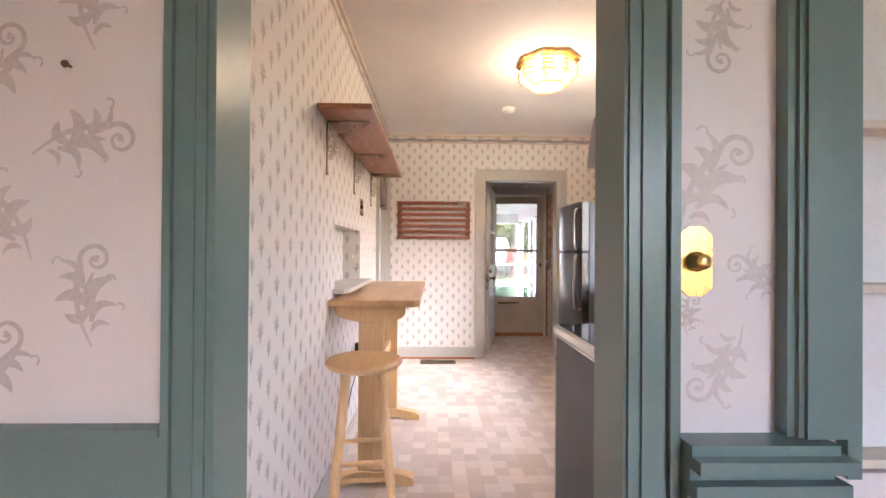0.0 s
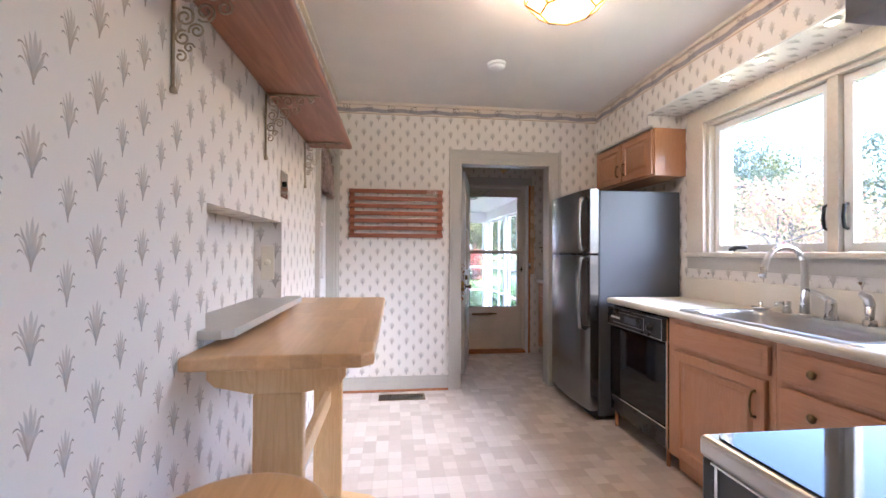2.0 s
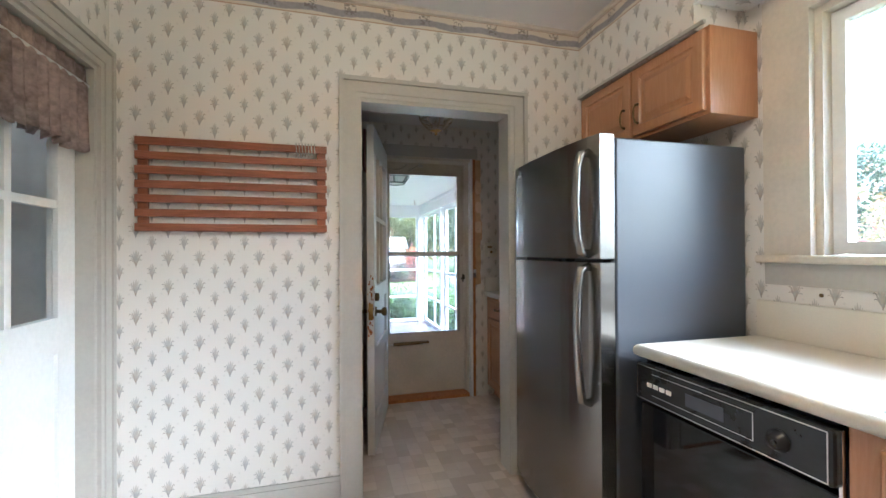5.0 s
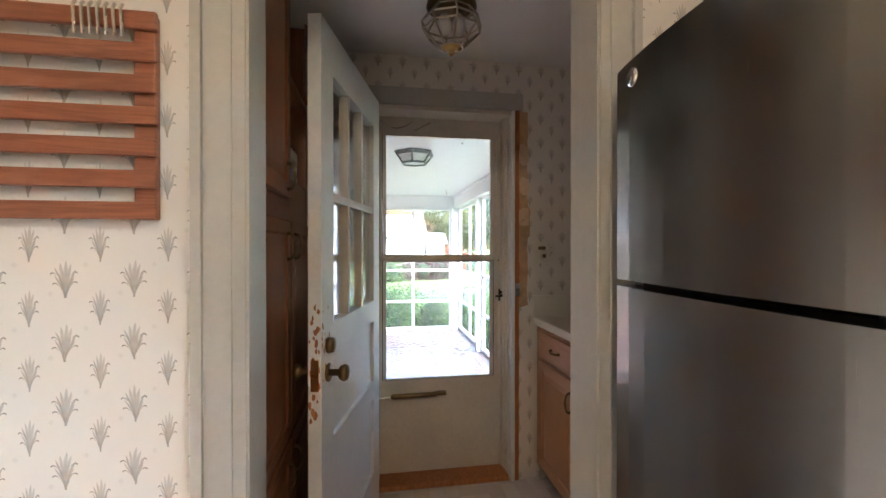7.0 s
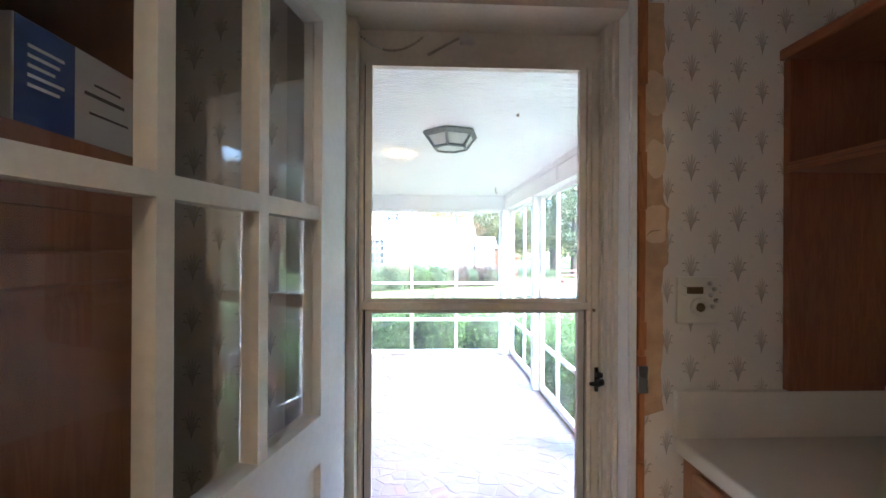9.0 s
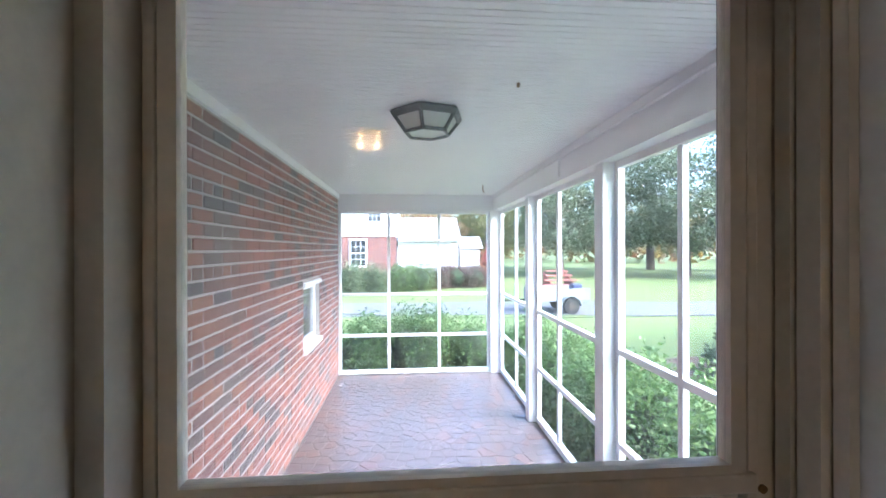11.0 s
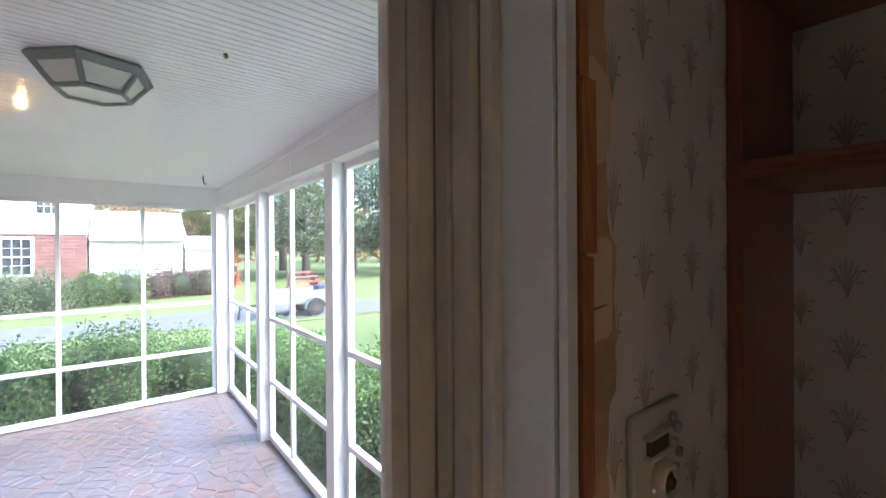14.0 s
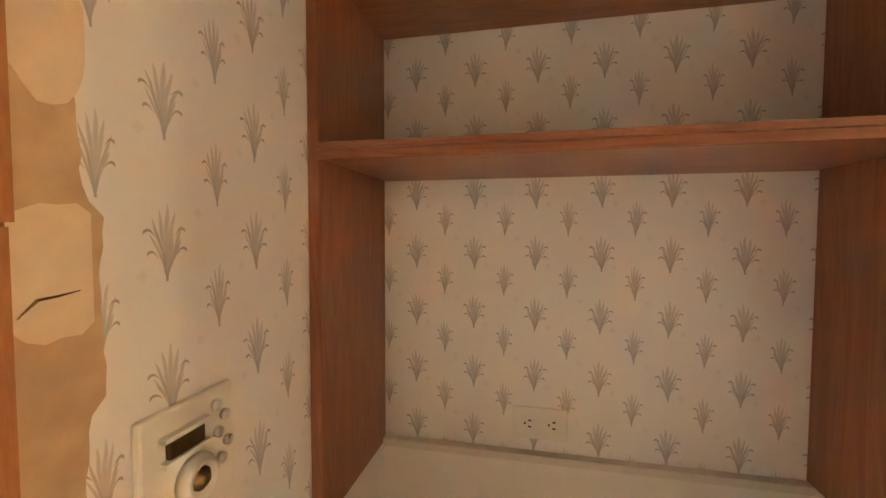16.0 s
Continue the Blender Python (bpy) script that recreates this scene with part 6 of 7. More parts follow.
# unlit glass ceiling lamp of the pantry
pl2 = thing("pantry_lamp", (1.05, 5.3, ZP), "unlit brass and clear glass ceiling lamp in the pantry", "lamp")
PCX, PCY = 1.05, 5.30
part("canopy", lathe(B(), [(0.10, -0.0005), (0.105, -0.02), (0.085, -0.035)], (PCX, PCY, ZP), 28), OLD_BRASS, pl2, "", True)
prof = [(0.085, ZP - 0.035), (0.125, ZP - 0.085), (0.12, ZP - 0.115), (0.05, ZP - 0.185)]
fr2 = B()
LAMP_GLASS = glass("lamp_glass", (0.96, 0.95, 0.93), 0.03)
for k in range(8):
    a0, a1 = k * math.pi / 4, (k + 1) * math.pi / 4
    for (r0, za), (r1, zb) in zip(prof, prof[1:]):
        bm = B()
        bm.faces.new([bm.verts.new((PCX + (r - 0.003) * math.cos(a), PCY + (r - 0.003) * math.sin(a), z)) for r, a, z in ((r0, a0, za), (r0, a1, za), (r1, a1, zb), (r1, a0, zb))])
        part("glass_panel", bm, LAMP_GLASS, pl2, "clear bevelled glass")
    for r, z in prof:
        tube(fr2, [(PCX + r * math.cos(a0), PCY + r * math.sin(a0), z), (PCX + r * math.cos(a1), PCY + r * math.sin(a1), z)], 0.004, 6)
    tube(fr2, [(PCX + r * math.cos(a0), PCY + r * math.sin(a0), z) for r, z in prof], 0.004, 6)
part("frame", fr2, PALE_BRASS, pl2)
part("finial", lathe(B(), [(0.045, ZP - 0.187), (0.02, ZP - 0.195), (0.008, ZP - 0.20), (0.012, ZP - 0.212), (0.004, ZP - 0.22)], (PCX, PCY, 0), 16), BRASS, pl2, "", True)
for dx in (-0.03, 0.03):
    part("bulb", lathe(B(), [(0.012, -0.045), (0.028, -0.08), (0.03, -0.105), (0.015, -0.13), (0.003, -0.135)], (PCX + dx, PCY, ZP), 14), WHITE_PLASTIC, pl2, "unlit white bulb", True)


# ---- porch ----
RXP = 2.33                       # plane of the screens along the garden
wp = PORCH_WHITE
# ceiling of narrow beaded boards, one mesh
bm = B()
y, i = PY0, 0
while y < PY1 + 0.12:
    box(bm, PX0 - 0.02, 2.36, y + 0.0025, min(y + 0.0765, PY1 + 0.12), PZC, PZC + 0.02)
    box(bm, PX0 - 0.02, 2.36, y + 0.036, y + 0.040, PZC - 0.0025, PZC)
    y += 0.079
box(bm, PX0 - 0.3, 2.7, PY0 - 0.02, PY1 + 0.5, PZC + 0.021, PZC + 0.12)
whole("ceiling_porch", bm, wp, kind="structure", label="white painted beadboard porch ceiling", category="ceiling")
# house wall of the porch: mortar core, then bricks
BY0, BY1, BZ0, BZ1 = 9.47, 10.17, 0.52, 1.155
MORTAR = plain("pale_mortar", (0.46, 0.43, 0.40), 0.9, vary=0.15, bump=0.4, grain=120)
w = boxes((PX0 - 0.22, PX0 - 0.0045, PY0 - 0.02, BY0, PZ - 0.6, PZC + 0.2), (PX0 - 0.22, PX0 - 0.0045, BY1, PY1 + 0.3, PZ - 0.6, PZC + 0.2), (PX0 - 0.22, PX0 - 0.0045, BY0, BY1, PZ - 0.6, BZ0), (PX0 - 0.22, PX0 - 0.0045, BY0, BY1, BZ1, PZC + 0.2))
brick_wall = whole("wall_brick", w, MORTAR, kind="structure", label="red brick house wall with pale mortar joints", category="wall")
whole("brick_wall_trim", boxes((PX0 - 0.01, PX0 + 0.02, PY0, PY1, 2.19, PZC - 0.0005)), wp, kind="structure", label="white board along the top of the brick wall", category="trim")
bw = thing("window_2", (PX0 - 0.05, 9.82, BZ0), "small white sash window in the brick wall", "window", kind="structure")
x0, x1 = PX0 - 0.09, PX0 - 0.05
part("window_frame", boxes((x0, x1, BY0, BY0 + 0.07, BZ0, BZ1), (x0, x1, BY1 - 0.07, BY1, BZ0, BZ1), (x0, x1, BY0 + 0.07, BY1 - 0.07, BZ0, BZ0 + 0.07), (x0, x1, BY0 + 0.07, BY1 - 0.07, BZ1 - 0.07, BZ1)), wp, bw)
part("pane", box(B(), x0 + 0.015, x0 + 0.02, BY0 + 0.07, BY1 - 0.07, BZ0 + 0.07, BZ1 - 0.07), CLEAR, bw)
part("window_head", bev(PX0 - 0.05, PX0 + 0.022, BY0 - 0.005, BY1 + 0.005, BZ1 - 0.03, BZ1 + 0.012, 0.003), wp, bw)
part("window_sill", bev(PX0 - 0.05, PX0 + 0.03, BY0 - 0.005, BY1 + 0.005, BZ0 - 0.035, BZ0 + 0.012, 0.003), wp, bw)
# added charcoal sheet; its colour stands in for the unlit room behind the pane
whole("unlit_room_sheet", box(B(), PX0 - 0.6, PX0 - 0.55, 8.9, 10.8, 0, 2), FRIDGE_SIDE, kind="structure", label="charcoal sheet behind the small window, painted as an unlit room", category="wall")
# outside face of the door wall
whole("wall_porch_south", boxes((PX0 - 0.2, SX0 - 0.006, YP1 + 0.1705, PY0, PZ - 0.5, PZC + 0.1), (SX1 + 0.006, 2.7, YP1 + 0.1705, PY0, PZ - 0.5, PZC + 0.1), (SX0 - 0.006, SX1 + 0.006, YP1 + 0.1705, PY0, STOP + 0.006, PZC + 0.1), (SX0 - 0.006, SX1 + 0.006, YP1 + 0.021, PY0 + 0.0, PZ - 0.5, -0.002)), wp, kind="structure", label="white painted outside wall beside the back door", category="wall")
# headers and posts
whole("header_beam", boxes((2.215, 2.36, PY0, PY1 + 0.12, 2.03, PZC - 0.0005), (PX0, 2.214, PY1 - 0.015, PY1 + 0.12, 2.03, PZC - 0.0005), (2.195, 2.214, PY0, PY1 - 0.016, PZC - 0.05, PZC - 0.0005)), wp, kind="structure", label="white boxed beam round the porch", category="beam")
for y0, y1 in ((6.90, 7.02), (7.98, 8.10), (9.62, 9.74)):
    whole("porch_post", bev(PX1, 2.352, y0, y1, PZ, 2.0295, 0.004), wp, "square white painted porch post", "post", "structure", "porch posts")
whole("porch_post", bev(2.17, 2.352, PY1 - 0.03, PY1 + 0.115, PZ, 2.0295, 0.004), wp, "white corner post of the porch", "post", "structure", "porch posts")


def screen(name, axis, at, u0, u1, mulls, label):
    """A screened bay: sill, head, two rails and thin mullions."""
    t = thing(name, (at, (u0 + u1) / 2, PZ) if axis == "y" else ((u0 + u1) / 2, at, PZ), label, "screen frame", "porch screens", "structure")

    def bar(n, a, b2, z0, z1, d=0.022):
        bm = bev(at - d, at + d, a, b2, z0, z1, 0.003, 1) if axis == "y" else bev(a, b2, at - d, at + d, z0, z1, 0.003, 1)
        part(n, bm, wp, t)
    e = 0.0006
    bar("sill", u0 + e, u1 - e, PZ + 0.012, PZ + 0.065, 0.03)
    bar("head", u0 + e, u1 - e, 1.985, 2.0285)
    bar("stile", u0 + e, u0 + 0.04, PZ + 0.0655, 1.9845)
    bar("stile", u1 - 0.04, u1 - e, PZ + 0.0655, 1.9845)
    for z in (0.27, 0.85):
        bar("rail", u0 + 0.0405, u1 - 0.0405, z - 0.02, z + 0.02, 0.020)
    for m in mulls:
        bar("mullion", m - 0.02, m + 0.02, PZ + 0.066, 1.984, 0.0165)
    k = 0
    while u0 + 0.1 + k * 0.52 < u1 - 0.2:
        bar("block", u0 + 0.1 + k * 0.52, u0 + 0.28 + k * 0.52, PZ + 0.001, PZ + 0.0115, 0.02)
        k += 1
    return t


screen("screen_bay", "x", PY1 + 0.04, PX0 + 0.001, 2.169, (0.728, 1.44), "white screen frame across the end of the porch")
screen("screen_bay", "y", RXP, 9.742, PY1 - 0.032, (10.5,), "white screen frame with open panes facing the garden")
screen("screen_bay", "y", RXP, 8.102, 9.618, (9.02,), "white screen frame with open panes facing the garden")
screen("screen_bay", "y", RXP, 7.022, 7.978, (7.36,), "white screen frame with a narrow side pane")
pd = thing("screen_door", (2.3, 6.45, PZ), "closed white porch screen door with a transom above", "door")
bm = boxes((2.28, 2.33, 6.79, 6.895, PZ + 0.02, 1.85), (2.28, 2.33, 6.0, 6.10, PZ + 0.02, 1.85), (2.28, 2.33, 6.10, 6.79, 1.74, 1.85), (2.28, 2.33, 6.10, 6.79, 0.62, 0.74), (2.28, 2.33, 6.10, 6.79, PZ + 0.02, 0.0))
part("leaf", bm, wp, pd)
part("transom", boxes((2.27, 2.34, 5.995, 6.895, 1.86, 1.91), (2.27, 2.34, 5.995, 6.895, 2.0, 2.029), (2.27, 2.34, 6.85, 6.895, 1.91, 2.0), (2.27, 2.34, 6.4, 6.44, 1.91, 2.0)), wp, pd)
part("hook", tube(B(), [(2.278, 6.84, 1.78), (2.25, 6.83, 1.775), (2.24, 6.74, 1.78), (2.25, 6.66, 1.785), (2.278, 6.65, 1.78)], 0.004, 6), OLD_BRASS, pd)
part("closer", tube(B(), [(2.26, 6.80, 0.84), (2.25, 6.72, 0.76)], 0.012, 8), NICKEL, pd)
cd = thing("conduit", (2.2, 8.2, 2.2), "thin white pipe run along the porch beam", "pipe")
part("pipe", tube(B(), [(2.19, 6.2, 2.19), (2.19, 8.55, 2.19), (2.19, 8.62, 2.18), (2.195, 8.66, 2.12), (2.21, 8.68, 2.06)], 0.009, 8), wp, cd, "", True)
hk2 = whole("ceiling_hook", tube(B(), [(1.9, 10.4, PZC), (1.9, 10.4, PZC - 0.06), (1.91, 10.4, PZC - 0.085), (1.93, 10.4, PZC - 0.08)], 0.007, 8), OLD_BRASS, "small dark hook in the porch ceiling", "hook")
bx2 = whole("ceiling_stud", lathe(B(), [(0.008, 0), (0.01, -0.012), (0.004, -0.02)], (1.53, 7.35, PZC), 10), OLD_BRASS, "small metal stud in the porch ceiling", "stud")
# porch lantern
BRONZE = plain("weathered_bronze", (0.075, 0.09, 0.085), 0.5, 0.6, 0.35, grain=70, bump=0.2)
FROST = plain("frosted_glass", (0.55, 0.58, 0.52), 0.35, vary=0.15, bump=0.05)
LX, LY = 1.128, 7.80
lp2 = thing("porch_lantern", (LX, LY, PZC), "unlit hexagonal bronze porch ceiling light with frosted panes", "lamp")
part("canopy", lathe(B(), [(0.20, -0.0005), (0.215, -0.018), (0.205, -0.032)], (LX, LY, PZC), 6, turn=0.3), BRONZE, lp2)
fr2 = B()
prof = [(0.19, PZC - 0.032), (0.125, PZC - 0.115)]
for k in range(6):
    a0, a1 = 0.3 + k * math.pi / 3, 0.3 + (k + 1) * math.pi / 3
    bm = B()
    bm.faces.new([bm.verts.new((LX + (r - 0.006) * math.cos(a), LY + (r - 0.006) * math.sin(a), z)) for r, a, z in ((prof[0][0], a0, prof[0][1]), (prof[0][0], a1, prof[0][1]), (prof[1][0], a1, prof[1][1]), (prof[1][0], a0, prof[1][1]))])
    part("pane", bm, FROST, lp2)
    for r, z in prof:
        tube(fr2, [(LX + r * math.cos(a0), LY + r * math.sin(a0), z), (LX + r * math.cos(a1), LY + r * math.sin(a1), z)], 0.011, 6)
    tube(fr2, [(LX + r * math.cos(a0), LY + r * math.sin(a0), z) for r, z in prof], 0.011, 6)
bm = B()
bm.faces.new([bm.verts.new((LX + 0.12 * math.cos(0.3 + k * math.pi / 3), LY + 0.12 * math.sin(0.3 + k * math.pi / 3), PZC - 0.113)) for k in range(6)])
part("pane", bm, FROST, lp2)
part("frame", fr2, BRONZE, lp2)

# ---- outdoors ----
GZ = -0.75


def outdoor_ground():
    m, t, b = material("lawn")
    n = Nodes(t)
    p = n.position()
    a = n.noise(p, 0.35, 5, 0.6)
    c = n.noise(p, 9.0, 5, 0.7)
    col = n.mix(a, (0.10, 0.155, 0.03), (0.24, 0.235, 0.07))
    n.put(b.inputs["Base Color"], n.mix(n.step(c, 0.3, 0.7), col, (0.07, 0.11, 0.025)))
    b.inputs["Roughness"].default_value = 0.9
    n.put(b.inputs["Normal"], n.bump(c, 0.8, 0.05))
    return m


LAWN = outdoor_ground()
bm = B()
R = 600
bm.faces.new([bm.verts.new(p) for p in ((-R, -R, GZ), (R, -R, GZ), (R, R, GZ), (-R, R, GZ))])
whole("ground", bm, LAWN, kind="structure", label="mown green lawn with dry patches", category="lawn")
ASPHALT = plain("pale_asphalt", (0.115, 0.112, 0.11), 0.85, vary=0.15, bump=0.4, grain=80)
whole("road", prism(B(), [(-40, 17.6), (-8, 19.2), (4, 19.4), (12, 18.2), (24, 18.0), (60, 17), (60, 20.6), (24, 21.6), (12, 21.8), (4, 22.6), (-8, 22.4), (-40, 21)], "z", GZ - 0.05, GZ + 0.012), ASPHALT, kind="structure", label="pale asphalt driveway across the lawn", category="driveway")
MULCH = plain("bark_mulch", (0.09, 0.05, 0.035), 0.95, vary=0.4, bump=0.8, grain=50)
whole("mulch_bed", prism(B(), [(4.6, 12.4), (6.2, 13.4), (7.6, 13.6), (8.8, 12.8), (8.0, 11.2), (6.0, 10.8)], "z", GZ - 0.02, GZ + 0.04), MULCH, "dark bark mulch bed in the lawn", "flower bed", "structure")


def leaf_material(name, colours):
    m, t, b = material(name)
    n = Nodes(t)
    r = t.nodes.new("ShaderNodeNewGeometry").outputs["Random Per Island"]
    ramp = t.nodes.new("ShaderNodeValToRGB")
    while len(ramp.color_ramp.elements) < len(colours):
        ramp.color_ramp.elements.new(0.5)
    for i, c in enumerate(colours):
        ramp.color_ramp.elements[i].position = i / max(1, len(colours) - 1)
        ramp.color_ramp.elements[i].color = (*c, 1)
    n.put(ramp.inputs[0], r)
    n.put(b.inputs["Base Color"], ramp.outputs[0])
    b.inputs["Roughness"].default_value = 0.55
    b.inputs["Transmission Weight"].default_value = 0.0
    out = t.nodes["Material Output"]
    tl = t.nodes.new("ShaderNodeBsdfTranslucent")
    n.put(tl.inputs[0], ramp.outputs[0])
    mx = t.nodes.new("ShaderNodeMixShader")
    mx.inputs[0].default_value = 0.35
    t.links.new(b.outputs[0], mx.inputs[1])
    t.links.new(tl.outputs[0], mx.inputs[2])
    t.links.new(mx.outputs[0], out.inputs[0])
    return m


LEAF_GREEN = leaf_material("green_leaves", [(0.08, 0.11, 0.055), (0.125, 0.155, 0.08), (0.18, 0.205, 0.11)])
LEAF_SHRUB = leaf_material("shrub_leaves", [(0.05, 0.10, 0.03), (0.11, 0.20, 0.05), (0.20, 0.29, 0.08)])
LEAF_BRIGHT = leaf_material("light_green_leaves", [(0.07, 0.115, 0.035), (0.11, 0.165, 0.05), (0.17, 0.21, 0.07)])
LEAF_OLIVE = leaf_material("olive_leaves", [(0.06, 0.08, 0.02), (0.14, 0.15, 0.04), (0.22, 0.19, 0.05)])
LEAF_YELLOW = leaf_material("autumn_yellow_leaves", [(0.42, 0.32, 0.14), (0.52, 0.40, 0.18), (0.36, 0.36, 0.18), (0.54, 0.30, 0.20), (0.50, 0.24, 0.20)])
LEAF_RED = leaf_material("autumn_red_leaves", [(0.36, 0.05, 0.06), (0.45, 0.10, 0.08), (0.42, 0.24, 0.07)])
LEAF_WOODS = leaf_material("autumn_woods_leaves", [(0.06, 0.10, 0.03), (0.16, 0.15, 0.05), (0.30, 0.20, 0.06), (0.26, 0.10, 0.05)])
LEAF_PURPLE = leaf_material("purple_leaves", [(0.09, 0.05, 0.05), (0.16, 0.09, 0.07), (0.10, 0.09, 0.06)])
BARK = plain("bark", (0.12, 0.095, 0.075), 0.95, vary=0.35, bump=0.8, grain=18)
# near-black green: the shade inside a shrub, put into the core's colour
CORE_SHADE = plain("shrub_inner_shade", (0.02, 0.035, 0.012), 0.95, vary=0.3, bump=0.4, grain=20)


def leaves(name, blobs, count, size, mat, parent, seed, shell=0.55):
    """Many small bent leaves spread over clumps; blobs are (centre, radii)."""
    rng = np.random.default_rng(seed)
    vol = np.array([r[0] * r[1] + r[1] * r[2] + r[0] * r[2] for _, r in blobs])
    pick = rng.choice(len(blobs), count, p=vol / vol.sum())
    C = np.array([c for c, _ in blobs])[pick]
    Rr = np.array([r for _, r in blobs])[pick]
    d = rng.normal(size=(count, 3))
    d /= np.linalg.norm(d, axis=1)[:, None]
    rad = shell + (1 - shell) * rng.random(count) ** 0.7
    P = C + d * Rr * rad[:, None] * (1 + 0.12 * rng.normal(size=count))[:, None]
    a = rng.normal(size=(count, 3)) + d * 0.6
    a /= np.linalg.norm(a, axis=1)[:, None]
    b2 = np.cross(a, rng.normal(size=(count, 3)))
    b2 /= np.linalg.norm(b2, axis=1)[:, None]
    c = np.cross(a, b2)
    s = (size * (0.6 + 0.8 * rng.random(count)))[:, None]
    V = np.concatenate([P, P + a * s * 0.5 + b2 * s * 0.28 + c * s * 0.08, P + a * s, P + a * s * 0.5 - b2 * s * 0.28 + c * s * 0.08])
    base = np.array(OFF[parent])
    V = V - base
    i = np.arange(count)
    F = np.stack([i, i + count, i + 2 * count, i + 3 * count], 1)
    me = bpy.data.meshes.new(name)
    me.from_pydata(V.tolist(), [], F.tolist())
    me.materials.append(mat)
    ob = new(name, me)
    ob.parent = parent
    OFF[ob] = OFF[parent]
    return ob


def tree(at, h, spread, mat, seed, label, count=2600, size=0.22, low=0.35, name="tree"):
    rnd = random.Random(seed)
    t = thing(name, at, label, "tree", "garden trees")
    x, y, z = at
    bm = B()
    top = Vector((x + rnd.uniform(-0.3, 0.3), y + rnd.uniform(-0.3, 0.3), z + h * 0.8))
    r0 = 0.028 * h
    tube(bm, [Vector(at), Vector(at).lerp(top, 0.3) + Vector((rnd.uniform(-.1, .1), 0, 0)), Vector(at).lerp(top, 0.65), top], [r0, r0 * 0.75, r0 * 0.45, r0 * 0.12], 10)
    blobs = []
    for i in range(15):
        f = low + (0.97 - low) * i / 14
        a = i * 2.4 + rnd.uniform(-0.4, 0.4)
        start = Vector(at).lerp(top, max(0.2, f - 0.12))
        ln = spread * (1.05 - 0.75 * abs(f - 0.55)) * rnd.uniform(0.6, 1.0)
        end = start + Vector((math.cos(a) * ln, math.sin(a) * ln, h * rnd.uniform(0.06, 0.18)))
        tube(bm, [start, start.lerp(end, 0.5) + Vector((0, 0, 0.04 * h * rnd.uniform(-0.5, 1))), end], [r0 * 0.35, r0 * 0.2, r0 * 0.05], 6)
        for q in (0.55, 0.95):
            p = start.lerp(end, q)
            s = spread * rnd.uniform(0.22, 0.36)
            blobs.append(((p.x, p.y, p.z), (s, s, s * rnd.uniform(0.55, 0.8))))
    part("trunk", bm, BARK, t)
    leaves("crown", blobs, count, size, mat, t, seed)
    return t


def shrub(at, rad, mat, seed, label, count=3000, size=0.07, core=True, name="shrub"):
    rnd = random.Random(seed)
    t = thing(name, at, label, "shrub", "garden shrubs")
    x, y, z = at
    blobs = []
    for i in range(14):
        a, f = rnd.uniform(0, 6.28), rnd.random() ** 0.5
        s = rnd.uniform(0.32, 0.5)
        hh = rad[2] * rnd.uniform(0.45, 0.95) * (1.05 - 0.35 * f)
        blobs.append(((x + math.cos(a) * f * rad[0] * 0.7, y + math.sin(a) * f * rad[1] * 0.7, z + hh), (rad[0] * s, rad[1] * s, rad[2] * 0.33 * rnd.uniform(0.7, 1.2))))
        blobs.append(((x + math.cos(a) * f * rad[0] * 0.75, y + math.sin(a) * f * rad[1] * 0.75, z + rad[2] * 0.3), (rad[0] * s, rad[1] * s, rad[2] * 0.34)))
    # solid dark lump filling the shrub, painted as shade behind the leaves
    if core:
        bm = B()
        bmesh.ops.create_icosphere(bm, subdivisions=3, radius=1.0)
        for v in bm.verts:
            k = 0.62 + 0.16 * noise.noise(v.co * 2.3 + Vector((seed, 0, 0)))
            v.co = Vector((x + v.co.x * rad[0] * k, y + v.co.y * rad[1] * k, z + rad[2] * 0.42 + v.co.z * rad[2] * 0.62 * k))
        part("shade_core", bm, CORE_SHADE, t, "", True)
    leaves("foliage", blobs, count, size, mat, t, seed, 0.6)
    return t


# hedge beyond the porch end and along its side
for i, (x, hgt) in enumerate(((-0.7, 1.02), (0.25, 1.0), (1.15, 1.22), (2.05, 1.12), (2.9, 1.05))):
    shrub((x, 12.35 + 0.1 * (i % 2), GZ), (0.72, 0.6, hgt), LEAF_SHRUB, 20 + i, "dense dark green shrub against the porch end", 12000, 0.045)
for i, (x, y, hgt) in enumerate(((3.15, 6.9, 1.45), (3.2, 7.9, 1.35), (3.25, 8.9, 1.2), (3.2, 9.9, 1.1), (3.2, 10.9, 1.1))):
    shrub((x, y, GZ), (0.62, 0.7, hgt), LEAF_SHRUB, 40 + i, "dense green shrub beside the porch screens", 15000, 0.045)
shrub((6.6, 11.6, GZ), (0.7, 0.7, 1.0), LEAF_GREEN, 61, "grassy green shrub in the mulch bed", 2500, 0.14, name="shrub")

# neighbouring house beyond the driveway
SIDING = plain("white_siding", (0.78, 0.78, 0.77), 0.6, vary=0.05, bump=0.05)
HBRICK = varied("far_brick", [(0.24, 0.10, 0.078), (0.29, 0.13, 0.10), (0.20, 0.09, 0.075)], 0.85, 0.3, 6, "island")
ROOF = plain("grey_shingle", (0.22, 0.21, 0.20), 0.9, vary=0.2, bump=0.5, grain=9)
DARKPANE = plain("dark_window_glass", (0.03, 0.035, 0.04), 0.1, vary=0.2, bump=0.0)
HY = 30.0
hs = thing("house", (-2, HY + 4, GZ), "neighbouring brick and white clapboard house with grey roof", "house")
bm = B()
rowz = GZ
k = 0
